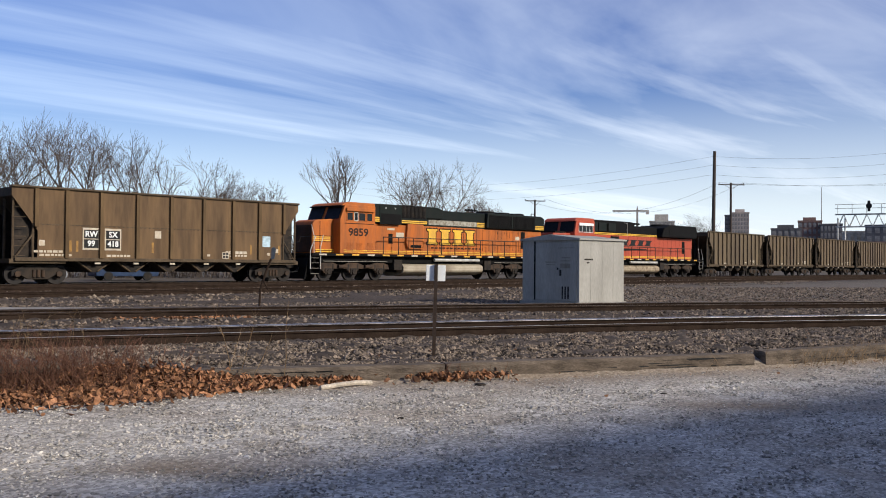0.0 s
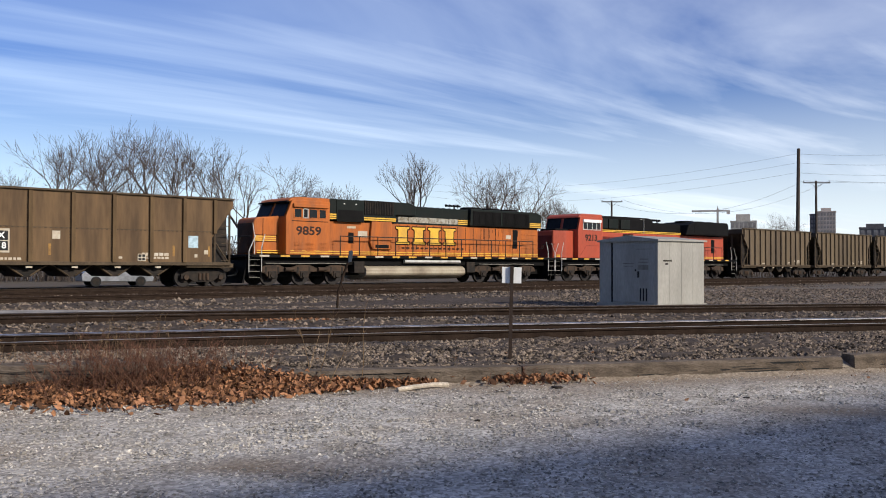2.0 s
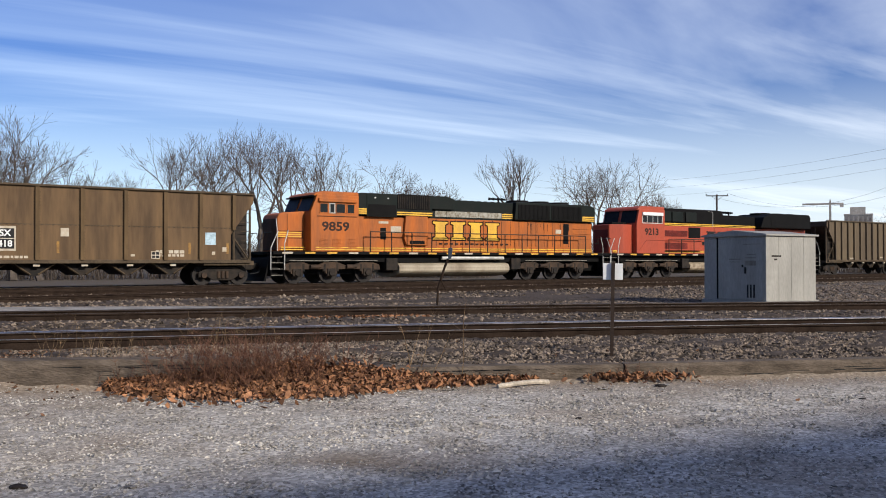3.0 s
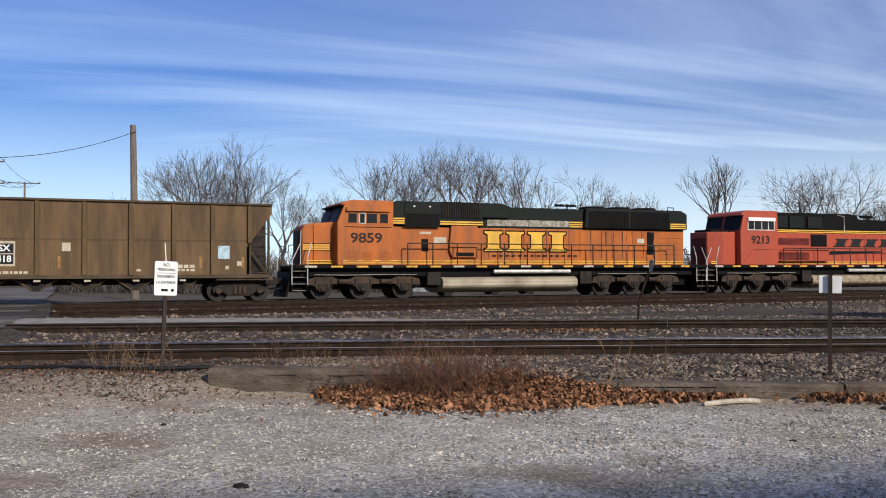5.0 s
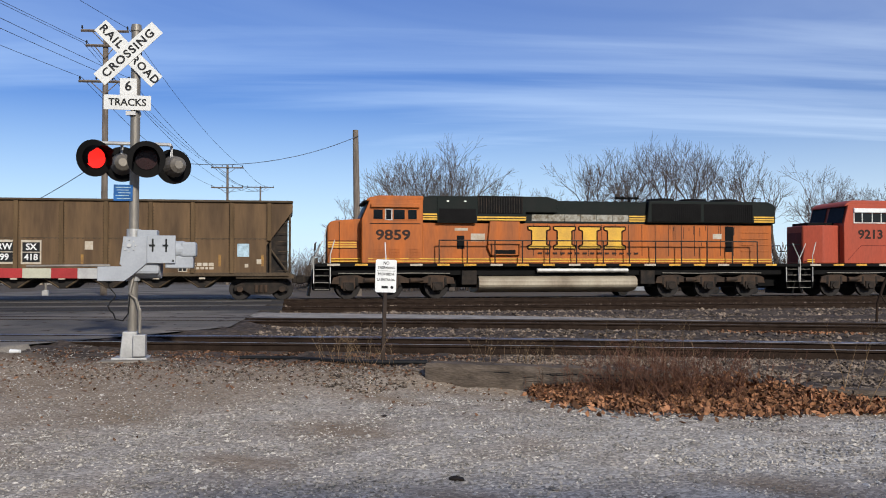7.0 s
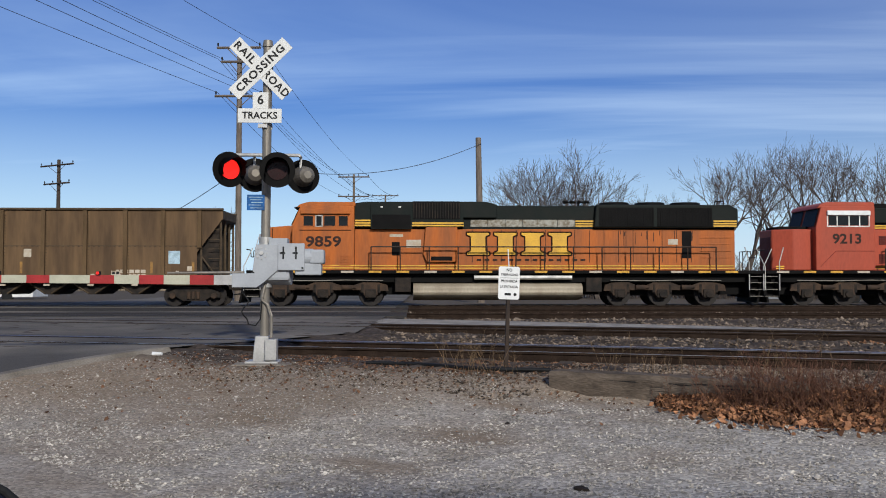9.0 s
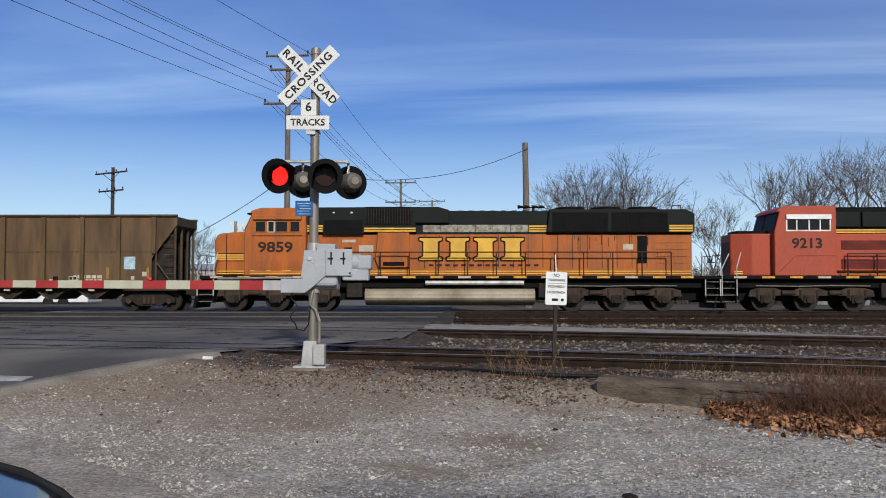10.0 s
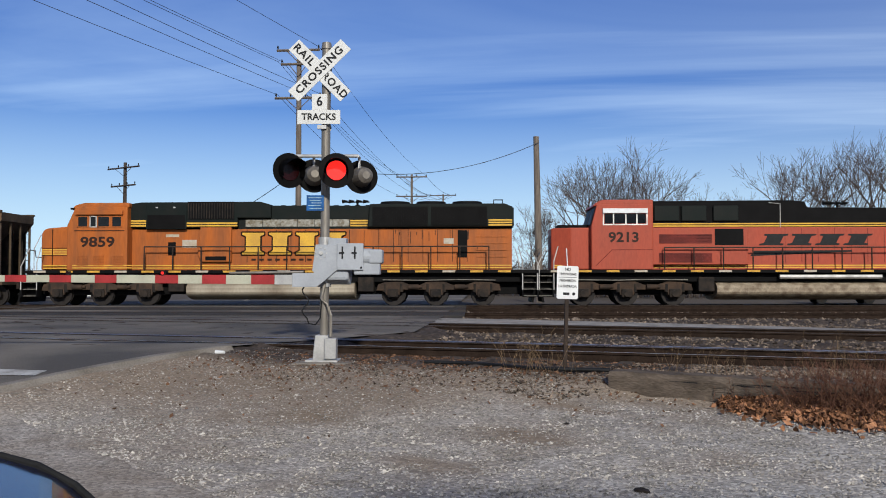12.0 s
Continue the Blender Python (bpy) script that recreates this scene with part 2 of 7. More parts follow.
    armwhite=mat("faded_white_sheeting", (0.42, 0.41, 0.31), 0.5, grain=0.18, scale=4, fine=40, bump=0.0, dark=0.85),
    armred=mat("faded_red_sheeting", (0.33, 0.030, 0.030), 0.5, grain=0.28, scale=4, fine=40, bump=0.0, dark=0.75),
    ink=mat("black_lettering", (0.012, 0.012, 0.012), 0.6, scale=4, fine=30, bump=0.0),
    brown_ink=mat("dark_brown_lettering", (0.030, 0.012, 0.006), 0.6, scale=4, fine=30, bump=0.0),
    bluesign=mat("blue_sign_sheeting", (0.020, 0.110, 0.330), 0.5, grain=0.28, scale=4, fine=30, bump=0.0),
    redlens=mat("lit_red_lens", (0.5, 0.005, 0.005), 0.4, grain=0.12, scale=4, fine=60, bump=0.0, emit=((1.0, 0.020, 0.012), 1.5)),
    darklens=mat("unlit_red_lens", (0.018, 0.002, 0.002), 0.25, scale=4, fine=60, bump=0.0),
    box_metal=mat("dull_galvanised_sheet", (0.32, 0.305, 0.270), 0.65, grain=0.28, metal=0.0, scale=1.5, fine=20, bump=0.05, dark=0.8, stretch=(1, 1, 0.3)),
    brick=mat("far_brick", (0.27, 0.165, 0.135), 0.9, scale=0.1, fine=2, bump=0.0),
    tower=mat("far_tower_wall", (0.44, 0.375, 0.33), 0.9, scale=0.1, fine=2, bump=0.0),
    paleb=mat("far_pale_wall", (0.42, 0.39, 0.35), 0.9, scale=0.1, fine=2, bump=0.0),
    darkb=mat("far_dark_wall", (0.15, 0.14, 0.14), 0.9, scale=0.1, fine=2, bump=0.0),
    windowfar=mat("far_window", (0.27, 0.25, 0.235), 0.5, scale=0.5, fine=2, bump=0.0),
    carblue=mat("dark_blue_car_paint", (0.010, 0.016, 0.050), 0.12, grain=0.12, scale=1, fine=10, bump=0.0, spec=0.8),
    carsilver=mat("grey_car_paint", (0.25, 0.26, 0.28), 0.3, scale=1, fine=10, bump=0.0),
    tyre=mat("tyre_rubber", (0.018, 0.018, 0.018), 0.85, scale=4, fine=30, bump=0.1),
    drywood=mat("bleached_branch", (0.50, 0.43, 0.34), 0.9, scale=6, fine=40, bump=0.3),
)


def ground_mat():
    """Gravel lot, ballast and dirt, told apart by where they lie in the plan."""
    m = bpy.data.materials.new("gravel_and_ballast")
    m.use_nodes = True
    nt, ln = m.node_tree.nodes, m.node_tree.links
    bs = nt["Principled BSDF"]
    tc = nt.new("ShaderNodeTexCoord")
    at = nt.new("ShaderNodeAttribute")
    at.attribute_name = "zone"
    sep = nt.new("ShaderNodeSeparateColor")
    ln.new(at.outputs["Color"], sep.inputs[0])

    def noise_node(s, d):
        n = nt.new("ShaderNodeTexNoise")
        n.inputs["Scale"].default_value, n.inputs["Detail"].default_value = s, d
        ln.new(tc.outputs["Object"], n.inputs["Vector"])
        return n.outputs["Fac"]

    def voro(s):
        n = nt.new("ShaderNodeTexVoronoi")
        n.inputs["Scale"].default_value = s
        ln.new(tc.outputs["Object"], n.inputs["Vector"])
        return n

    def ramp(v, stops):
        r = nt.new("ShaderNodeValToRGB")
        while len(r.color_ramp.elements) < len(stops):
            r.color_ramp.elements.new(0.5)
        for e, (p, c) in zip(r.color_ramp.elements, stops):
            e.position, e.color = p, (*c, 1)
        ln.new(v, r.inputs[0])
        return r.outputs[0]

    def mix(f, a, b, how="MIX"):
        x = nt.new("ShaderNodeMixRGB")
        x.blend_type = how
        for i, v in enumerate((f, a, b)):
            if isinstance(v, (int, float)):
                x.inputs[i].default_value = v
            elif isinstance(v, tuple):
                x.inputs[i].default_value = (*v, 1)
            else:
                ln.new(v, x.inputs[i])
        return x.outputs[0]

    vg, vb = voro(34), voro(15)
    big, mid = noise_node(0.75, 5), noise_node(2.2, 5)
    gravel = mix(0.75, ramp(mid, [(0.3, (0.37, 0.342, 0.296)), (0.7, (0.54, 0.502, 0.446))]),
                 ramp(vg.outputs["Color"], [(0.0, (0.18, 0.18, 0.18)), (0.5, (0.75, 0.75, 0.75)), (1.0, (1.6, 1.6, 1.6))]), "MULTIPLY")
    dirt = mix(0.7, (0.240, 0.182, 0.124), ramp(vg.outputs["Color"], [(0, (0.5, 0.5, 0.5)), (1, (1.3, 1.3, 1.3))]), "MULTIPLY")
    lot = mix(ramp(big, [(0.44, (0, 0, 0)), (0.62, (0.50, 0.50, 0.50))]), gravel, dirt)
    lot = mix(sep.outputs[1], lot, dirt)
    ballast = mix(0.8, ramp(mid, [(0.3, (0.050, 0.037, 0.028)), (0.7, (0.085, 0.066, 0.051))]),
                  ramp(vb.outputs["Color"], [(0, (0.35, 0.35, 0.35)), (0.5, (0.8, 0.8, 0.8)), (1, (1.7, 1.7, 1.7))]), "MULTIPLY")
    base = mix(sep.outputs[0], lot, ballast)
    base = mix(sep.outputs[2], base, mix(mid, (0.115, 0.092, 0.068), (0.070, 0.058, 0.045)))
    ln.new(base, bs.inputs["Base Color"])
    bs.inputs["Roughness"].default_value = 0.95
    bs.inputs["Specular IOR Level"].default_value = 0.2
    hb = mix(sep.outputs[0], vg.outputs["Distance"], vb.outputs["Distance"])
    bp = nt.new("ShaderNodeBump")
    bp.inputs["Strength"].default_value, bp.inputs["Distance"].default_value = 0.45, 0.02
    bp.invert = True
    ln.new(hb, bp.inputs["Height"])
    ln.new(bp.outputs[0], bs.inputs["Normal"])
    return m


# ---- building helpers ----
def part(name, bm, material, parent=None, label=""):
    """Links a bmesh as one mesh object under a thing or a part."""
    me = bpy.data.meshes.new(name)
    bm.to_mesh(me)
    bm.free()
    me.materials.append(material)
    ob = new(name, me)
    if parent:
        ob.parent = parent
    return tagged(ob, label)


def thing(name, label, category, group="", m=None):
    ob = new(name)
    ob.empty_display_size = 0.2
    if m is not None:
        ob.matrix_world = m
    return tagged(ob, label, category, group)


def box(bm, x0, x1, y0, y1, z0, z1, bevel=0.0):
    r = bmesh.ops.create_cube(bm, size=1.0)
    vs = r["verts"]
    for v in vs:
        v.co = Vector((x0 if v.co.x < 0 else x1, y0 if v.co.y < 0 else y1, z0 if v.co.z < 0 else z1))
    if bevel:
        es = {e for v in vs for e in v.link_edges}
        bmesh.ops.bevel(bm, geom=list(es), offset=bevel, segments=2, affect="EDGES", profile=0.5)
    return bm


def tube(bm, a, b, r0, r1=None, sides=8, cap=True):
    """A round bar from a to b."""
    a, b = Vector(a), Vector(b)
    r1 = r0 if r1 is None else r1
    m = Matrix.Translation((a + b) / 2) @ (b - a).to_track_quat("Z", "Y").to_matrix().to_4x4()
    bmesh.ops.create_cone(bm, cap_ends=cap, segments=sides, radius1=r0, radius2=r1, depth=(b - a).length, matrix=m)
    return bm


def bars(bm, pts, r, sides=6):
    """A bent round bar through the points, as one closed skin."""
    pts = [Vector(p) for p in pts]
    prev = None
    ref = Vector((0.31, 0.17, 0.93))
    for i, p in enumerate(pts):
        d = (pts[min(i + 1, len(pts) - 1)] - pts[max(i - 1, 0)]).normalized()
        u = d.cross(ref)
        if u.length < 0.1:
            u = d.cross(Vector((1, 0, 0)))
        u.normalize()
        w = d.cross(u)
        row = [bm.verts.new(p + (u * math.cos(2 * math.pi * j / sides) + w * math.sin(2 * math.pi * j / sides)) * r) for j in range(sides)]
        if prev:
            for j in range(sides):
                bm.faces.new((prev[j], prev[(j + 1) % sides], row[(j + 1) % sides], row[j]))
        else:
            bm.faces.new(row[::-1])
        prev = row
    bm.faces.new(prev)
    return bm


def prism(bm, outline, y0, y1, axis="y", bevel=0.0):
    """A flat outline of (a, b) pairs made solid between y0 and y1 along one axis."""
    def at(a, b, c):
        return {"y": (a, c, b), "x": (c, a, b), "z": (a, b, c)}[axis]
    lo = [bm.verts.new(at(a, b, y0)) for a, b in outline]
    hi = [bm.verts.new(at(a, b, y1)) for a, b in outline]
    k = len(outline)
    fs = [bm.faces.new(lo), bm.faces.new(hi[::-1])]
    for i in range(k):
        fs.append(bm.faces.new((lo[i], hi[i], hi[(i + 1) % k], lo[(i + 1) % k])))
    bmesh.ops.recalc_face_normals(bm, faces=fs)
    if bevel:
        es = {e for f in fs for e in f.edges}
        bmesh.ops.bevel(bm, geom=list(es), offset=bevel, segments=2, affect="EDGES", profile=0.5)
    return bm


def text(words, size, material, parent, m, name="lettering", thick=0.004, squeeze=1.0, weight=0.0, gap=1.0):
    """Letters in the built-in font, lying in the pose m's xy plane, centred."""
    cu = bpy.data.curves.new(name, "FONT")
    cu.body, cu.size, cu.align_x, cu.align_y, cu.extrude, cu.offset = words, size, "CENTER", "CENTER", thick, weight
    cu.resolution_u, cu.space_character = 3, gap
    tmp = new(name + "_curve", cu)
    me = bpy.data.meshes.new_from_object(tmp)
    bpy.data.objects.remove(tmp)
    me.transform(m @ Matrix.Diagonal((squeeze, 1, 1, 1)))
    me.materials.clear()
    me.materials.append(material)
    ob = new(name, me)
    ob.parent = parent
    return ob


def bm_new():
    return bmesh.new()


FACE_Y = pose(0, 0, 0, 90, 0, 180)  # text that reads from the +y side


def on_side(x, y, z):
    """Letters on a side that faces +y."""
    return pose(x, y, z, 90, 0, 180)


# ---- plan: the tracks and the lie of the land ----
TH = radians(46.85)
NRM = Vector((-math.sin(TH), math.cos(TH), 0))   # across the main line, away from the lot
FWD = Vector((-math.cos(TH), -math.sin(TH), 0))  # along it, the way the train goes
TRAIN_P = 41.2
TURN = math.degrees(math.atan2(FWD.y, FWD.x))


def curve_track(c0, c1, c2, x0, x1):
    """A gently bent track: y over x, straight past its ends. Returns f(x) -> y."""
    def f(x):
        xc = np.clip(x, x0, x1)
        return c0 + c1 * xc + c2 * xc * xc + (c1 + 2 * c2 * xc) * (x - xc)
    return f


T1 = curve_track(15.85, 0.42, -0.006, -15, 14)
T2 = curve_track(22.75, 0.40, -0.004, -20, 16)
TIMBER = [(-7.35, 9.42), (-4.6, 10.15), (0.0, 11.62), (4.55, 13.25), (8.2, 15.3), (14.0, 18.0)]
tim_x, tim_y = [p[0] for p in TIMBER], [p[1] for p in TIMBER]
ROAD_EDGE = [(-9.0, -12.0), (-11.2, -2.0), (-12.3, 3.4), (-13.0, 5.2), (-13.75, 7.3), (-14.2, 9.6), (-15.0, 12.4), (-20.8, 18.3), (-41.2, 38.0), (-80.0, 75.5)]
re_x, re_y = [p[0] for p in ROAD_EDGE], [p[1] for p in ROAD_EDGE]


def smooth(a, b, x):
    t = np.clip((x - a) / (b - a), 0, 1)
    return t * t * (3 - 2 * t)


def road_z(x, y):
    u = T1(x) - y
    return -0.012 - 0.50 * smooth(1.2, 12.0, u)


def timber_y(x):
    return np.interp(x, tim_x, tim_y)


def land(x, y):
    """The ground's height and its kinds: ballast, bare dirt, far field."""
    u1 = (T1(x) - y) * 0.91            # metres this side of track 1
    u2 = (T2(x) - y) * 0.92
    perp = x * NRM.x + y * NRM.y
    front = timber_y(x) - y             # metres this side of the timber
    behind = smooth(0.25, -0.1, front)
    z = -0.53 + 0.11 * smooth(6.0, 0.2, front)
    z = z + (-0.27 - z) * behind
    z = z + (-0.155 - z) * smooth(3.6, 1.5, u1)
    # west of the timber the lot runs up to the track without a step
    west = smooth(-6.6, -8.6, x)
    zw = -0.54 + 0.37 * smooth(8.0, 1.6, u1)
    z = z + (zw - z) * west * smooth(0.8, 1.8, u1)
    inner = -0.15 - 0.10 * smooth(-1.6, -2.6, u1) * smooth(1.6, 2.6, u2)
    z = np.where(u1 < 1.5, inner, z)
    z = np.where(u2 < -1.5, -0.15 - 0.12 * smooth(-1.5, -2.6, u2), z)
    for p in (30.2, 35.6, TRAIN_P):
        d = np.abs(perp - p)
        z = np.where((u2 < -2.0) & (d < 2.6), z + (-0.16 - z) * smooth(2.6, 1.6, d), z)
    z = np.where((perp > TRAIN_P + 3) & (u2 < -2), -0.30, z)
    # the road and its shoulders
    rx = np.interp(y, re_y, re_x)
    rz = road_z(x, y)
    sh = smooth(1.6, 0.0, x - rx)
    z = z + (rz - 0.035 - z) * sh
    ballast = np.where(front < -0.05, 1.0, 0.0) * smooth(4.6, 3.4, u1)
    ballast = np.maximum(ballast, smooth(3.0, 1.8, u1) * (y > 0))
    ballast = np.where(u1 > 12, 0, ballast)
    gap_lot = smooth(0.0, 4.0, x - 3) * smooth(-2.0, -3.5, u2) * smooth(28.5, 27.0, perp)
    dirt = np.maximum(smooth(1.6, 0.3, front) * (front > -0.1) * 0.8, 0.90 * west * smooth(8.5, 4.5, u1))
    dirt = np.maximum(dirt, 0.35 * smooth(-1.5, -6.5, x) * (front > 0))
    for px, py, rx, ry in ((-2.12, 6.85, 0.55, 0.22), (-3.7, 5.2, 0.5, 0.3), (-6.2, 6.6, 0.9, 0.35), (-8.6, 5.6, 1.0, 0.5), (-10.2, 6.2, 1.3, 0.5), (-7.0, 8.2, 1.0, 0.35), (-6.1, 5.1, 0.7, 0.25), (3.5, 9.9, 0.9, 0.3)):
        dirt = np.maximum(dirt, 1.0 * np.exp(-((x - px) / rx) ** 2 - ((y - py) / ry) ** 2))
    far = smooth(TRAIN_P + 2.5, TRAIN_P + 5, perp) * (u2 < -2)
    dirt = np.maximum(dirt, 0.25 * gap_lot)
    return z, ballast * (1 - 0.2 * gap_lot), dirt, far


def build_ground():
    near = np.arange(-26, 24.01, 0.2)
    xs = np.concatenate([-np.geomspace(3500, 27, 34), near, np.geomspace(24.6, 3500, 36)])
    ny = np.arange(-3, 34.01, 0.2)
    ys = np.concatenate([-np.geomspace(800, 3.6, 16), ny, np.geomspace(34.6, 4000, 46)])
    X, Y = np.meshgrid(xs, ys)
    Z, b, d, fa = land(X, Y)
    rng = np.random.default_rng(3)
    rough = rng.normal(0, 1, Z.shape)
    close = (np.abs(X) < 27) & (Y > -3) & (Y < 34)
    Z = Z + np.where(close, rough * (0.006 + 0.016 * b), 0)
    me = bpy.data.meshes.new("ground")
    w, h = len(xs), len(ys)
    verts = np.stack([X, Y, Z], -1).reshape(-1, 3)
    i = np.arange(h - 1)[:, None] * w + np.arange(w - 1)[None]
    faces = np.stack([i, i + 1, i + w + 1, i + w], -1).reshape(-1, 4)
    me.from_pydata(verts.tolist(), [], faces.tolist())
    col = me.color_attributes.new("zone", "FLOAT_COLOR", "POINT")
    data = np.stack([b, d, fa, np.ones_like(b)], -1).reshape(-1)
    col.data.foreach_set("color", data.astype(np.float32))
    me.polygons.foreach_set("use_smooth", np.ones(len(faces), bool))
    me.materials.append(ground_mat())
    return tagged(new("ground", me), "pale gravel lot, brown track ballast and bare dirt", "ground", kind="structure")


build_ground()


def build_road():
    """The road over the tracks, its surface flush with the rails."""
    ys = np.concatenate([np.arange(-12, 20, 0.4), np.arange(20, 75, 2.5)])
    ws = np.linspace(0, 1, 24)
    verts, faces = [], []
    for y in ys:
        e = float(np.interp(y, re_y, re_x))
        wid = 13.0
        for q in ws:
            x = e - wid * q
            yy = y - 0.9 * q * wid * smooth(2, 14, y)
            verts.append((x, yy, float(road_z(x, yy)) - 0.03 * max(0, q - 0.9)))
    k = len(ws)
    for j in range(len(ys) - 1):
        for i in range(k - 1):
            a = j * k + i
            faces.append((a + 1, a, a + k, a + k + 1))
    me = bpy.data.meshes.new("road")
    me.from_pydata(verts, [], faces)
    me.materials.append(M["asphalt"])
    road = tagged(new("road", me), "worn grey asphalt road over the level crossing", "road", kind="structure")
    # pale worn kerb strip along its edge
    bm = bm_new()
    pts = [(-11.2, -2.0), (-12.3, 3.4), (-13.0, 5.2), (-13.75, 7.3)]
    px, py = [p[0] for p in pts], [p[1] for p in pts]
    prev = None
    for y in np.arange(-2, 7.4, 0.3):
        x = float(np.interp(y, py, px))
        z = float(road_z(x, y))
        row = [bm.verts.new((x + o, y, z + dz)) for o, dz in ((-0.12, 0.004), (-0.06, 0.025), (0.14, 0.022), (0.24, -0.06))]
        if prev:
            for a in range(3):
                bm.faces.new((prev[a], prev[a + 1], row[a + 1], row[a]))
        prev = row
    part("kerb_strip", bm, M["kerb"], road)
    bm = bm_new()
    ends = ((-15.6, 1.65), (-12.74, 3.92), (-13.02, 4.17), (-16.2, 2.2))
    bm.faces.new([bm.verts.new((x, y, float(road_z(x, y)) + 0.008)) for x, y in ends])
    part("stop_line", bm, M["lotwhite"], road, "worn white stop line")
    # pale crushed stone beside the crossing
    bm = bm_new()
    prev = None
    for q in np.linspace(0, 1, 30):
        x = -19.6 + 12.5 * q
        y = float(T2(x)) + 0.95
        wdt = 3.4 * (1 - q) ** 0.7 + 0.25
        row = [bm.verts.new((x - 0.2, y, -0.05)), bm.verts.new((x - 0.45, y + wdt * 0.5, -0.015)), bm.verts.new((x - 0.7, y + wdt, -0.03))]
        if prev:
            for a in range(2):
                bm.faces.new((prev[a], row[a], row[a + 1], prev[a + 1]))
        prev = row
    tagged(part("stone_apron", bm, M["gravel"]), "pale crushed stone strip beside the crossing", "ground", kind="structure")


build_road()

RAIL = [(-0.070, -0.18), (0.070, -0.18), (0.070, -0.165), (0.012, -0.145), (0.010, -0.045), (0.036, -0.036), (0.037, -0.004), (-0.037, -0.004), (-0.036, -0.036), (-0.010, -0.045), (-0.012, -0.145), (-0.070, -0.165)]


def sweep(bm, line, outline, cant):
    prev = None
    k = len(outline)
    for i, p in enumerate(line):
        a, b = line[max(i - 1, 0)], line[min(i + 1, len(line) - 1)]
        d = (Vector(b) - Vector(a)).normalized()
        side = Vector((d.y, -d.x, 0))
        row = [bm.verts.new(Vector(p) + side * (o + cant * z) + Vector((0, 0, z - cant * o))) for o, z in outline]
        if prev:
            for j in range(k):
                bm.faces.new((prev[j], row[j], row[(j + 1) % k], prev[(j + 1) % k]))
        prev = row


def build_track(name, line, label, shiny="rail_top", ties=None):
    """Two canted rails; where the ties show they are laid too."""
    tr = thing(name, label, "railway track")
    tagged(tr, kind="structure")
    for s in (-1, 1):
        off = []
        for i, p in enumerate(line):
            a, b = line[max(i - 1, 0)], line[min(i + 1, len(line) - 1)]
            d = (Vector(b) - Vector(a)).normalized()
            off.append(Vector(p) + Vector((d.y, -d.x, 0)) * s * 0.755)
        bm = bm_new()
        sweep(bm, off, RAIL, -0.025 * s)
        rail = part("rail", bm, M["rail_side"], tr, "rusty steel rail")
        bm = bm_new()
        g = -s
        sweep(bm, off, [(-g * 0.031, -0.003), (-g * 0.031, 0.001), (g * 0.020, 0.001), (g * 0.032, -0.005), (g * 0.039, -0.017), (g * 0.030, -0.017)], -0.025 * s)
        part("running_surface", bm, M[shiny], rail, "polished rail head")
    if ties:
        bm0 = bm_new()
        box(bm0, -0.11, 0.11, -1.28, 1.28, -0.30, -0.135, 0.008)
        me = bpy.data.meshes.new("tie")
        bm0.to_mesh(me)
        bm0.free()
        me.materials.append(M["tie"])
        x = ties[0]
        f = ties[2]
        rng = random.Random(5)
        while x < ties[1]:
            sl = float((f(x + 0.1) - f(x - 0.1)) / 0.2)
            ang = math.degrees(math.atan(sl))
            t = new("tie", me)
            t.parent = tr
            t.matrix_basis = pose(x, float(f(x)), rng.uniform(-0.012, 0.008), 0, 0, ang + rng.uniform(-1, 1))
            x += 0.52 / math.hypot(1, sl)
    return tr


def flangeways():
    """Dark grooves beside the rails where the road crosses the two near tracks."""
    for f, x0, x1 in ((T1, -42, -14.6), (T2, -48, -20.2)):
        for o in (-0.755, 0.755):
            bm = bm_new()
            line = [(x, float(f(x)) + o * 1.09, 0.0) for x in np.arange(x0, x1, 1.0)]
            sweep(bm, line, [(-0.13, -0.05), (0.13, -0.05), (0.13, -0.006), (-0.13, -0.006)], 0.0)
            tagged(part("flangeway", bm, M["rail_side"]), "dark groove beside the rail in the road", "flangeway", kind="structure")


def shade_panels():
    """Panels beside the rails where the road crosses the yard tracks, dark to stand for shade by the train."""
    for p in (30.2, 35.6, TRAIN_P):
        for o0, o1 in ((-1.75, -0.84), (-0.66, 0.66), (0.84, 1.75)):
            bm = bm_new()
            s = 0.2
            while s < 15:
                vs = [NRM * (p + o) + FWD * q for o, q in ((o0, s), (o1, s), (o1, s + 2.38), (o0, s + 2.38))]
                lo = [bm.verts.new(v + Vector((0, 0, -0.08))) for v in vs]
                hi = [bm.verts.new(v + Vector((0, 0, 0.002))) for v in vs]
                bm.faces.new(hi)
                for j in range(4):
                    bm.faces.new((lo[j], lo[(j + 1) % 4], hi[(j + 1) % 4], hi[j]))
                s += 2.42
            bmesh.ops.recalc_face_normals(bm, faces=bm.faces)
            tagged(part("crossing_panel", bm, M["panel"]), "dark crossing panels standing for shade between the rails", "crossing panel", kind="structure")


shade_panels()
flangeways()


def xs_line(f, x0, x1, step):
    return [(float(x), float(f(x)), 0.0) for x in np.arange(x0, x1, step)]


def straight(p, s0, s1, z=0.0):
    return [tuple(NRM * p + FWD * s + Vector((0, 0, z))) for s in np.linspace(s0, s1, 12)]


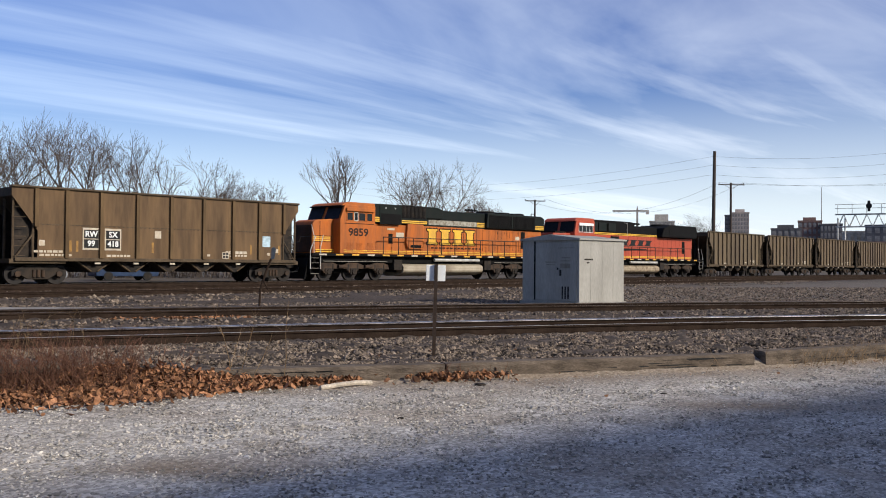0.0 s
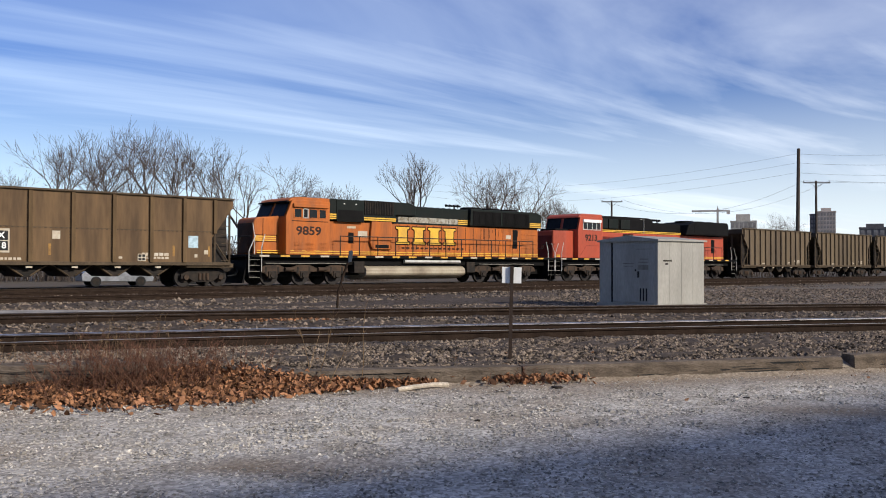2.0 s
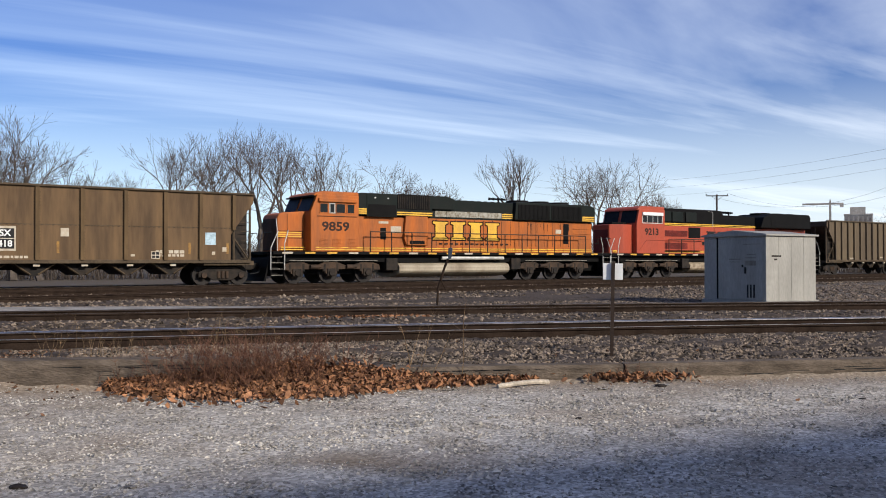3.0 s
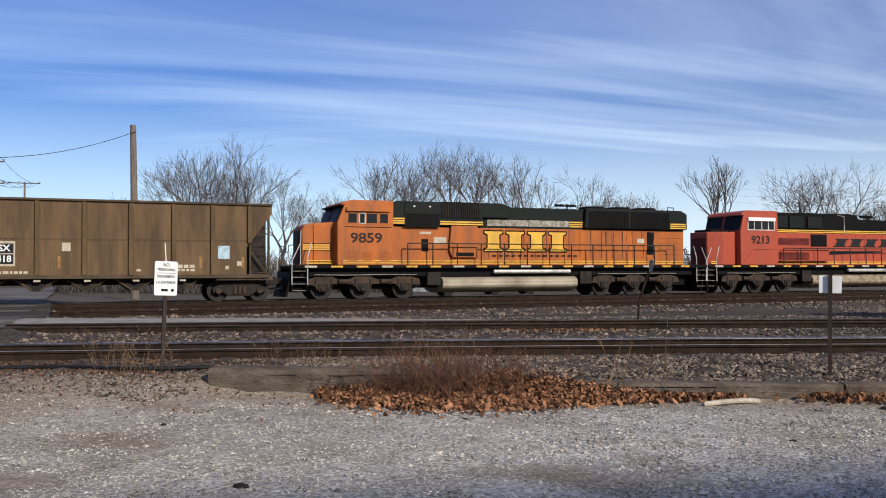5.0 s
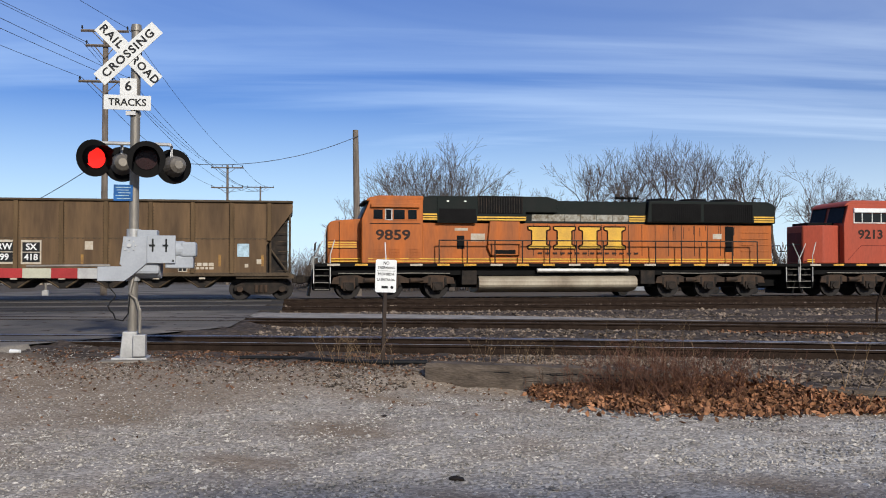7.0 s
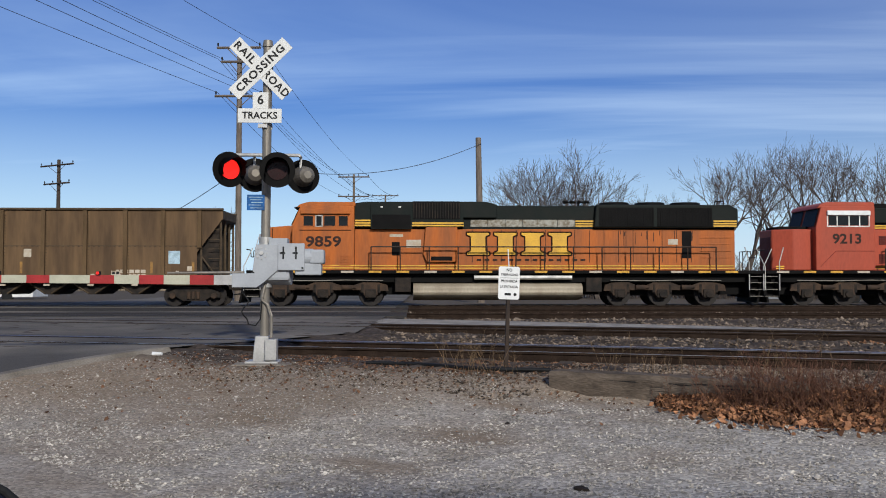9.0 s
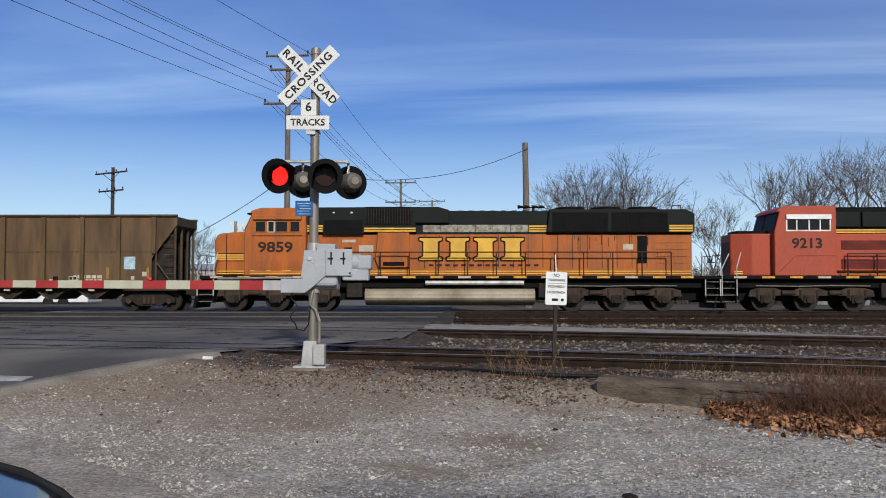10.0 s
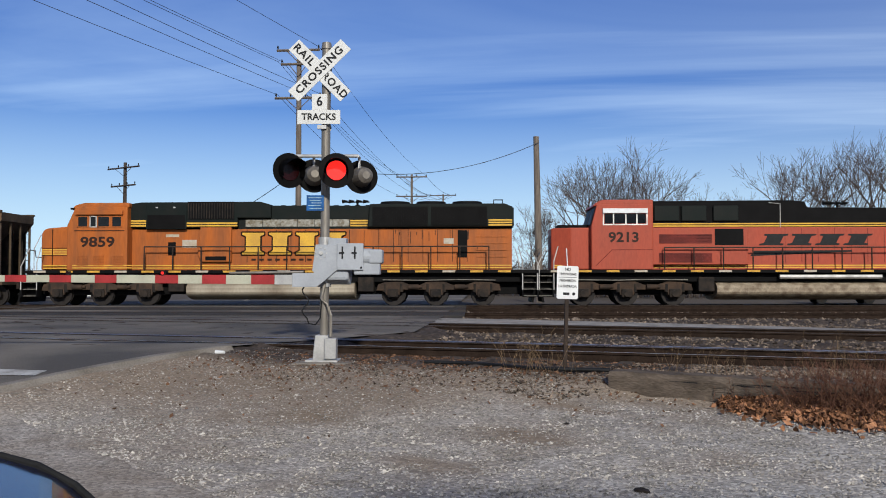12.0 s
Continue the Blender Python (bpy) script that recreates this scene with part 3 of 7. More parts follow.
build_track("track_1", xs_line(T1, -60, 120, 2.0), "rusty rails of the nearest track in brown ballast", ties=(-15.5, 24, T1))
build_track("track_2", xs_line(T2, -70, 140, 2.0), "rusty rails of the second track in brown ballast", "rail_worn", ties=(-20, 26, T2))
build_track("track_3", straight(30.2, -250, 120), "rusty rails of a yard track", "rail_side")
build_track("track_4", straight(35.6, -250, 120), "rusty rails of a yard track", "rail_side")
build_track("track_5", straight(TRAIN_P, -400, 160), "rails under the coal train", "rail_worn")


# ---- the coal train: x ahead, y towards the lot, z up from the rail ----
rolling = []  # every wheel that turns: its object, place and radius


def wheelset(th, x, r, y=0.755, name="wheel"):
    for s in (-1, 1):
        bm = bm_new()
        tube(bm, (0, -0.06, 0), (0, 0.06, 0), r, sides=28)
        tube(bm, (0, -s * 0.075, 0), (0, -s * 0.05, 0), r + 0.025, sides=28)
        w = part(name, bm, M["wheel"], th)
        w.matrix_basis = pose(x, s * y, r)
        rolling.append((w, x, s * y, r))
        bm = bm_new()
        tube(bm, (0, s * 0.05, 0), (0, s * 0.075, 0), r * 0.62, r * 0.55, sides=20)
        for k in range(6):
            a = k * math.pi / 3
            tube(bm, (r * 0.4 * math.cos(a), s * 0.07, r * 0.4 * math.sin(a)), (r * 0.4 * math.cos(a), s * 0.085, r * 0.4 * math.sin(a)), 0.03, sides=6)
        part("hub", bm, M["under"], w)


def six_wheel_truck(th, xc):
    """A locomotive's three-axle truck."""
    for dx in (-1.95, 0.15, 2.05):
        wheelset(th, xc + dx, 0.53)
    for s in (-1, 1):
        bm = bm_new()
        pr = [(-2.75, 0.66), (-2.68, 0.94), (-2.3, 1.04), (-1.6, 1.06), (-1.2, 0.92), (-0.6, 0.92), (-0.2, 1.07), (0.5, 1.07), (0.85, 0.92), (1.3, 0.92), (1.65, 1.06), (2.4, 1.04), (2.72, 0.94), (2.8, 0.66), (2.42, 0.66), (2.36, 0.46), (1.76, 0.46), (1.70, 0.70), (0.50, 0.70), (0.44, 0.46), (-0.16, 0.46), (-0.22, 0.70), (-1.60, 0.70), (-1.66, 0.46), (-2.24, 0.46), (-2.30, 0.66)]
        y0 = 0.98
        prism(bm, [(xc + a, b) for a, b in pr], s * y0, s * (y0 + 0.16), bevel=0.02)
        fr = part("truck_frame", bm, M["truck"], th, "dusty cast truck frame")
        for dx in (-1.95, 0.15, 2.05):
            bm = bm_new()
            box(bm, xc + dx - 0.24, xc + dx + 0.24, s * 1.08 - 0.09, s * 1.08 + 0.13, 0.36, 0.74, 0.04)
            tube(bm, (xc + dx, s * 1.16, 0.53), (xc + dx, s * 1.27, 0.53), 0.15, sides=14)
            part("axle_box", bm, M["under"], fr)
            for o in (-0.36, 0.36):
                bm = bm_new()
                tube(bm, (xc + dx + o, s * 1.06, 0.60), (xc + dx + o, s * 1.06, 0.96), 0.10, sides=10)
                part("spring", bm, M["under"], fr)
        for o in (-0.95, 1.1):
            bm = bm_new()
            tube(bm, (xc + o - 0.2, s * 1.2, 0.83), (xc + o + 0.25, s * 1.2, 0.83), 0.11, sides=12)
            tube(bm, (xc + o - 0.35, s * 1.2, 0.83), (xc + o - 0.2, s * 1.2, 0.83), 0.06, sides=8)
            part("brake_cylinder", bm, M["truck"], fr)
        bm = bm_new()
        bars(bm, [(xc - 2.5, s * 1.24, 1.13), (xc - 0.8, s * 1.24, 1.15), (xc + 0.6, s * 1.24, 1.12), (xc + 2.5, s * 1.24, 1.14)], 0.022, 6)
        part("sand_pipe", bm, M["stepmet"], fr, "dusty grey pipe")
    bm = bm_new()
    box(bm, xc - 2.6, xc + 2.6, -0.6, 0.6, 0.45, 1.05)
    part("truck_bolster", bm, M["under"], th)


def railing(th, xs, y, z0, z1, material, r=0.030):
    for x in xs:
        bm = bm_new()
        tube(bm, (x, y, z0), (x, y, z1), r, sides=6)
        part("stanchion", bm, material, th)
    bm = bm_new()
    bars(bm, [(x, y, z1) for x in xs], r)
    part("handrail", bm, material, th)


def loco_common(th, body, L1, trucks, tank, tank_mat):
    """Frame, trucks, tank, steps and couplers. The nose is at x = 3.05, the tail at L1."""
    bm = bm_new()
    box(bm, L1 - 1.1, 3.55, -1.5, 1.5, 1.43, 1.58, 0.02)
    part("sill", bm, M["black"], th, "black frame sill")
    bm = bm_new()
    box(bm, L1 - 0.9, 3.2, -0.66, 0.66, 0.50, 1.3)
    box(bm, L1 - 0.9, 3.2, -1.15, 1.15, 1.06, 1.44)
    part("underframe", bm, M["black"], th)
    for xb, wb in ((x_mid, 0.7) for x_mid in (tank[0] - 0.5, tank[1] + 0.45)):
        bm = bm_new()
        box(bm, xb - wb / 2, xb + wb / 2, -1.30, 1.30, 0.62, 1.26, 0.03)
        part("equipment_box", bm, M["under"], th)
    for y in (1.503, -1.503):
        for i in range(18):
            bm = bm_new()
            x = 2.8 - i * 1.22
            box(bm, x - 0.28, x + 0.28, y - 0.004, y + 0.004, 1.47, 1.56)
            part("reflector", bm, M["dayglow"] if i % 3 else M["stencil"], th)
    for xc in trucks:
        six_wheel_truck(th, xc)
    # fuel tank with its long air pipe
    bm = bm_new()
    x0, x1 = tank
    pr = [(1.40 * math.cos(a) * (0.93 + 0.07 * abs(math.sin(2 * a))), 0.70 + 0.46 * math.sin(a)) for a in (math.pi * 2 * k / 28 for k in range(28))]
    prism(bm, pr, x0, x1, axis="x", bevel=0.02)
    tk = part("fuel_tank", bm, tank_mat, th, "dusty silver fuel tank")
    bm = bm_new()
    tube(bm, (x0 + 0.5, 1.34, 1.27), (x1 - 2.7, 1.34, 1.27), 0.10, sides=14)
    part("air_reservoir", bm, M["alu"], th, "long silver air reservoir")
    # end platforms, steps and rails
    for x, sg in ((3.3, 1), (L1 - 0.75, -1)):
        for s in (-1, 1):
            for i, z in enumerate((0.42, 0.72, 1.02, 1.3)):
                bm = bm_new()
                box(bm, x - 0.30, x + 0.30, s * 1.20 - 0.18, s * 1.20 + 0.18, z, z + 0.026)
                part("step", bm, M["stepmet"], th, "pale worn step edge")
            bm = bm_new()
            box(bm, x - 0.36, x - 0.32, s * 1.2 - 0.25, s * 1.2 + 0.25, 0.38, 1.35)
            box(bm, x + 0.32, x + 0.36, s * 1.2 - 0.25, s * 1.2 + 0.25, 0.38, 1.35)
            part("step_side", bm, M["black"], th)
            bm = bm_new()
            box(bm, x - 0.318, x + 0.318, s * 0.98 - 0.02, s * 0.98 + 0.02, 0.38, 1.5)
            part("step_back", bm, M["black"], th, "black step well plate")
            bm = bm_new()
            bars(bm, [(x + sg * 0.36, s * 1.46, 0.7), (x + sg * 0.36, s * 1.46, 1.75), (x - sg * 0.02, s * 1.46, 2.55)], 0.024)
            bars(bm, [(x - sg * 0.36, s * 1.46, 0.7), (x - sg * 0.36, s * 1.46, 1.95), (x - sg * 0.55, s * 1.46, 2.62)], 0.024)
            part("grab_rail", bm, M["railing_light"], th, "pale grab rail")
        bm = bm_new()
        bars(bm, [(x + sg * 0.25, -1.4, 1.58), (x + sg * 0.25, -1.4, 2.5), (x + sg * 0.25, -0.4, 2.5), (x + sg * 0.25, -0.3, 2.2), (x + sg * 0.25, 0.3, 2.2), (x + sg * 0.25, 0.4, 2.5), (x + sg * 0.25, 1.4, 2.5)], 0.022)
        part("end_railing", bm, M["railing"], th)
        bm = bm_new()
        xe = x + sg * 0.36
        box(bm, min(xe, xe + sg * 0.55), max(xe, xe + sg * 0.55), -0.13, 0.13, 0.72, 1.02, 0.03)
        box(bm, min(xe + sg * 0.4, xe + sg * 0.75), max(xe + sg * 0.4, xe + sg * 0.75), -0.2, 0.16, 0.68, 1.06, 0.05)
        part("coupler", bm, M["under"], th)
        for yy in (-0.6, -0.45, 0.45, 0.6):
            bm = bm_new()
            bars(bm, [(xe, yy, 1.0), (xe + sg * 0.25, yy, 0.55), (xe + sg * 0.6, yy * 0.9, 0.5)], 0.03)
            part("brake_hose", bm, M["tyre"], th)
        bm = bm_new()
        pr = [(x + sg * 0.3, 1.3), (x + sg * 0.36, 1.3), (x + sg * 0.62, 0.14), (x + sg * 0.52, 0.14)]
        prism(bm, pr, -1.25, 1.25)
        part("plow", bm, M["black"], th)


def block_mark(th, x0, x1, z0, z1, y, fill, edge, lean=0.0):
    """A painted mark: a row of plain slab-ended shapes in the paint's colours."""
    n = 4
    w = (x0 - x1) / n
    for i in range(n):
        xl = x0 - i * w - 0.04 * w
        xr = x0 - (i + 1) * w + 0.10 * w
        zm, h = (z0 + z1) / 2, (z1 - z0)
        a, b = xl, xr
        sl = 0.14 * h
        shape = [(a, z0), (a, z0 + sl), (a - 0.14 * w, z0 + 1.4 * sl), (a - 0.14 * w, z1 - 1.4 * sl), (a, z1 - sl), (a, z1), (b, z1), (b, z1 - sl), (b + 0.14 * w, z1 - 1.4 * sl), (b + 0.14 * w, z0 + 1.4 * sl), (b, z0 + sl), (b, z0)]
        shape = [(x - lean * (z - z0), z) for x, z in shape]
        bm = bm_new()
        prism(bm, shape, y, y + 0.006)
        part("painted_mark", bm, fill, th, "plain painted block")
        if edge:
            bm = bm_new()
            cx, cz = sum(p[0] for p in shape) / len(shape), zm
            k = len(shape)
            for j in range(k):
                p, q = shape[j], shape[(j + 1) % k]
                tube(bm, (p[0], y + 0.006, p[1]), (q[0], y + 0.006, q[1]), 0.032, sides=4)
            part("mark_outline", bm, edge, th)


def louvre(bm, x0, x1, z0, z1, y, n):
    for i in range(n):
        z = z0 + (z1 - z0) * (i + 0.5) / n
        box(bm, x0, x1, y - 0.02, y + 0.02, z - 0.35 * (z1 - z0) / n, z + 0.1 * (z1 - z0) / n)


def stripes(th, x0, x1, zs, y, h=0.05):
    for s in (1, -1):
        bm = bm_new()
        for z in zs:
            box(bm, x0, x1, s * y - 0.004, s * y + 0.004, z - h / 2, z + h / 2)
        part("pinstripe", bm, M["yellow"], th, "yellow pinstripes")


def loco_one():
    """The orange and green locomotive."""
    th = thing("locomotive", "weathered orange and dark green diesel freight locomotive", "locomotive")
    loco_common(th, None, -18.35, (0.08, -15.05), (-11.3, -3.75), M["tank"])
    O, G, K = M["orange"], M["green"], M["black"]
    # nose
    bm = bm_new()
    pr = [(3.05, 1.58), (3.05, 3.22), (2.95, 3.42), (2.75, 3.5), (1.25, 3.62), (1.25, 1.58)]
    prism(bm, pr, -0.86, 0.86, bevel=0.07)
    part("nose", bm, O, th, "orange rounded nose")
    # front plate and door carry painted shade, facing away from the sun
    bm = bm_new()
    box(bm, 3.045, 3.06, -0.78, 0.78, 1.64, 3.20, 0.006)
    front = part("nose_front", bm, M["shaded_orange"], th, "brown nose front with its shade painted in")
    bm = bm_new()
    box(bm, 3.06, 3.075, -0.34, 0.30, 1.66, 3.10, 0.006)
    part("nose_door", bm, M["shaded_orange"], front)
    for s in (1, -1):
        bm = bm_new()
        for z in (2.32, 2.42, 2.52):
            box(bm, 1.75, 3.02, s * 0.862 - 0.004, s * 0.862 + 0.004, z - 0.028, z + 0.028)
        part("nose_stripe", bm, M["yellow"], th, "yellow nose stripes")
        bm = bm_new()
        bars(bm, [(1.7, s * 0.868, 2.25), (3.0, s * 0.868, 2.25)], 0.014, 4)
        bars(bm, [(1.7, s * 0.868, 2.59), (3.0, s * 0.868, 2.59)], 0.014, 4)
        bars(bm, [(1.7, s * 0.868, 2.25), (1.7, s * 0.868, 2.59)], 0.014, 4)
        part("nose_stripe_edge", bm, K, th)
        bm = bm_new()
        bars(bm, [(2.52, s * 0.868, 1.6), (2.52, s * 0.868, 3.45)], 0.02, 4)
        part("nose_seam", bm, M["brown_ink"], th)
    # cab
    bm = bm_new()
    pr = [(1.35, 1.58), (1.35, 3.55), (0.98, 4.42), (-1.38, 4.42), (-1.38, 1.58)]
    prism(bm, pr, -1.53, 1.53, bevel=0.04)
    cab = part("cab", bm, O, th, "orange cab with side windows")
    bm = bm_new()
    prism(bm, [(1.18, 4.34), (1.02, 4.50), (0.62, 4.60), (-1.42, 4.60), (-1.42, 4.38)], -1.45, 1.45, bevel=0.06)
    roof = part("cab_roof", bm, O, th, "dusty orange cab roof")
    bm = bm_new()
    box(bm, 0.98, 1.26, -1.42, 1.42, 4.30, 4.38, 0.02)
    visor = part("visor", bm, K, th)
    for s in (1, -1):
        for x0, x1, m in ((0.40, 0.86, "glass"), (0.02, 0.30, "glass"), (-0.58, -0.04, "glass"), (-1.12, -0.68, "glass")):
            bm = bm_new()
            box(bm, x1 - 0.0, x0, s * 1.533 - 0.008, s * 1.533 + 0.008, 3.52, 3.97)
            w = part("window", bm, M[m], cab, "dark cab side window")
            bm = bm_new()
            for a, b, c, d in ((x0 - 0.03, x1 + 0.03, 3.49, 3.53), (x0 - 0.03, x1 + 0.03, 3.96, 4.0)):
                box(bm, min(a, b), max(a, b), s * 1.535 - 0.014, s * 1.535 + 0.014, c, d)
            box(bm, x1 - 0.025, x1 + 0.025, s * 1.535 - 0.014, s * 1.535 + 0.014, 3.49, 4.0)
            box(bm, x0 - 0.025, x0 + 0.025, s * 1.535 - 0.014, s * 1.535 + 0.014, 3.49, 4.0)
            part("window_frame", bm, M["railing_light"] if x0 == 0.02 else O, w, "window frame")
        bm = bm_new()
        box(bm, -1.2, 0.95, s * 1.60 - 0.07, s * 1.60 + 0.07, 4.05, 4.24, 0.02)
        part("awning", bm, O, cab, "orange sun awning")
        bm = bm_new()
        bars(bm, [(-1.25, s * 1.54, 3.34), (1.0, s * 1.54, 3.34)], 0.02, 4)
        part("drip_rail", bm, M["brown_ink"], cab)
        for x in (0.62, -0.10, -0.98):
            bm = bm_new()
            louvre(bm, x - 0.24, x + 0.24, 1.78, 2.26, s * 1.53, 7)
            part("cab_vent", bm, O, cab)
        # windscreen
        bm = bm_new()
        v = [(1.375, s * 0.12, 3.58), (1.375, s * 1.40, 3.58), (1.02, s * 1.40, 4.36), (1.02, s * 0.12, 4.36)]
        bm.faces.new([bm.verts.new((a + 0.02, b, c)) for a, b, c in v])
        part("windscreen", bm, M["screen"], cab, "dark windscreen")
    number = text("9859", 0.62, M["brown_ink"], th, on_side(-0.04, 1.537, 2.82), "road_number", squeeze=1.26, weight=0.017)
    for ob in (cab, roof, visor, number, *cab.children_recursive):
        ob.data.transform(Matrix.Translation((0.22, 0, 0)))
    # hood
    bm = bm_new()
    box(bm, -18.3, -1.05, -0.92, 0.92, 1.58, 3.44, 0.03)
    hood = part("hood", bm, O, th, "orange engine hood stained with rust")
    bm = bm_new()
    box(bm, -18.3, -6.0, -0.925, 0.925, 3.44, 3.90, 0.01)
    part("hood_band", bm, G, th, "dark green upper hood band")
    stripes(th, -12.0, -11.05, (3.58, 3.69, 3.80), 0.930, 0.07)
    stripes(th, -1.9, -1.06, (3.58, 3.69, 3.80), 1.128, 0.07)
    stripes(th, -6.0, -3.70, (3.58, 3.69), 1.128, 0.07)
    stripes(th, -18.3, 2.9, (1.68, 1.79), 0.95, 0.045)
    stripes(th, -1.38, 1.3, (1.68, 1.79), 1.535, 0.045)
    bm = bm_new()
    prism(bm, [(-1.06, 3.50), (-1.06, 4.56), (-1.6, 4.64), (-7.0, 4.66), (-7.5, 4.52), (-7.5, 3.92), (-6.0, 3.92), (-6.0, 3.50)], -1.12, 1.12, bevel=0.04)
    part("hood_roof", bm, G, th, "dark green hood roof behind the cab")
    bm = bm_new()
    prism(bm, [(-7.4, 3.86), (-7.4, 4.50), (-12.0, 4.48), (-12.0, 3.86)], -0.90, 0.90, bevel=0.05)
    part("hood_roof", bm, G, th, "dark green hood roof over the engine")
    bm = bm_new()
    for i in range(9):
        x = -7.9 - i * 0.48
        tube(bm, (x, 0.82, 4.48), (x - 0.22, 0.82, 4.48), 0.035, sides=6)
    tagged(part("roof_latch_row", bm, K, th), kind="stuff")
    bm = bm_new()
    prism(bm, [(-11.85, 3.50), (-11.95, 4.54), (-18.0, 4.54), (-18.38, 4.36), (-18.38, 3.50)], -1.16, 1.16, bevel=0.05)
    rad = part("radiator_housing", bm, G, th, "dark green radiator housing")
    for s in (1, -1):
        for x0, x1 in ((-12.08, -14.55), (-14.70, -17.19)):
            bm = bm_new()
            box(bm, x1, x0, s * 1.165 - 0.01, s * 1.165 + 0.01, 3.56, 4.40)
            for i in range(24):
                x = x1 + (x0 - x1) * (i + 0.5) / 24
                box(bm, x - 0.012, x + 0.012, s * 1.178 - 0.012, s * 1.178 + 0.012, 3.56, 4.40)
            part("radiator_grille", bm, K, rad, "black radiator grille")
        bm = bm_new()
        for z in (3.58, 3.69, 3.80):
            box(bm, -18.3, -17.25, s * 1.166 - 0.004, s * 1.166 + 0.004, z - 0.035, z + 0.035)
        part("pinstripe", bm, M["yellow"], rad)
        # intakes behind the cab
        bm = bm_new()
        box(bm, -3.70, -1.86, s * 1.10, s * 1.16, 3.42, 4.60, 0.015)
        sc = part("blower_housing", bm, G, th, "dark green blower housing")
        bm = bm_new()
        box(bm, -3.64, -1.93, s * 1.165 - 0.01, s * 1.165 + 0.01, 3.46, 4.06)
        part("intake_screen", bm, K, sc, "black open intake")
        for x in (-2.35, -3.15):
            bm = bm_new()
            box(bm, x - 0.05, x + 0.05, s * 1.166 - 0.01, s * 1.166 + 0.012, 4.37, 4.43, 0.004)
            part("lifting_eye", bm, M["alu"], sc)
        bm = bm_new()
        box(bm, -5.85, -3.74, s * 1.10, s * 1.14, 3.86, 4.66, 0.01)
        grid = part("brake_grid", bm, K, th, "ribbed black dynamic brake grid")
        for i in range(18):
            x = -5.80 + 2.02 * i / 17
            bm = bm_new()
            box(bm, x - 0.02, x + 0.02, s * 1.15 - 0.015, s * 1.15 + 0.015, 3.90, 4.60)
            part("slat", bm, M["under"], grid)
        bm = bm_new()
        prism(bm, [(-4.31, 3.56), (-4.20, 2.30), (-4.35, 1.95), (-5.72, 1.95), (-5.72, 3.56)], s * 0.92, s * 1.10, bevel=0.03)
        part("filter_housing", bm, M["orange"], th, "orange inertial filter housing")
        bm = bm_new()
        box(bm, -5.5, -4.55, s * 1.102 - 0.01, s * 1.102 + 0.01, 2.02, 2.20)
        part("filter_outlet", bm, K, th)
        bm = bm_new()
        box(bm, -3.15, -2.80, s * 0.925 - 0.01, s * 0.925 + 0.01, 2.25, 2.85)
        part("door_window", bm, K, th)
        bm = bm_new()
        box(bm, -16.30, -15.88, s * 0.926 - 0.01, s * 0.926 + 0.01, 2.14, 3.36)
        part("open_vent", bm, K, th, "dark open vent")
        for i in range(4):
            bm = bm_new()
            box(bm, -18.1, -16.7, s * 0.93 - 0.02, s * 0.93 + 0.02, 2.15 + i * 0.3, 2.21 + i * 0.3, 0.008)
            part("louvre", bm, O, th)
        for a, b, c, e in ((-3.3, -2.7, 3.08, 3.2), (-4.1, -3.45, 2.6, 2.95), (-15.70, -15.25, 2.75, 3.0)):
            bm = bm_new()
            box(bm, a, b, s * 0.93 - 0.004, s * 0.93 + 0.004, c, e)
            part("notice_plate", bm, M["stencil"], th, "pale notice plate")
    # worn pale panels over the doors
    for i in range(6):
        bm = bm_new()
        x = -6.32 - i * 0.785
        box(bm, x - 0.765, x, 0.93 - 0.006, 0.93 + 0.01, 3.54, 3.86, 0.004)
        part("worn_panel", bm, M["worn"], th, "pale panel with worn paint")
    bm = bm_new()
    for i in range(16):
        x = -6.4 - i * 0.66
        box(bm, x - 0.012, x + 0.012, 0.918, 0.932, 1.95, 3.40)
    tagged(part("door_seams", bm, M["brown_ink"], th, "dark seams between hood doors"), kind="stuff")
    bm = bm_new()
    rr = random.Random(8)
    for i in range(15):
        x = -12.2 - rr.random() * 4.6
        h = rr.uniform(0.15, 0.7)
        z = rr.choice((3.38, 3.3, 2.6))
        box(bm, x - 0.014, x + 0.014, 0.922, 0.926, z - h, z)
    tagged(part("rust_staining", bm, M["brown_ink"], th, "dark runs of rust below the radiators"), kind="stuff")
    bm = bm_new()
    for i in range(14):
        box(bm, -6.7 - i * 0.36 - 0.1, -6.7 - i * 0.36 + 0.1, 0.926, 0.96, 2.02, 2.10)
    tagged(part("latch_row", bm, M["brown_ink"], th), kind="stuff")
    block_mark(th, -6.09, -10.98, 2.26, 3.30, 0.936, M["yellow"], M["brown_ink"])
    # roof fittings
    for x in (-13.0, -14.65, -16.3):
        bm = bm_new()
        tube(bm, (x, 0, 4.50), (x, 0, 4.70), 0.74, 0.66, sides=24)
        part("radiator_fan", bm, K, th)
    bm = bm_new()
    tube(bm, (-11.3, 0.3, 4.46), (-11.3, 0.3, 4.72), 0.05)
    for o in (-0.5, -0.2, 0.15, 0.45):
        tube(bm, (-11.3 + o, 0.3, 4.72), (-11.3 + o + 0.25, 0.3, 4.72), 0.04, 0.09)
    tube(bm, (-11.85, 0.3, 4.69), (-10.75, 0.3, 4.69), 0.03)
    part("air_horn", bm, K, th, "black air horn")
    bm = bm_new()
    bars(bm, [(-17.5, 0.6, 4.50), (-17.5, 0.6, 4.74), (-17.9, 0.6, 4.74), (-17.9, 0.6, 4.50)], 0.03)
    part("lifting_bail", bm, K, th)
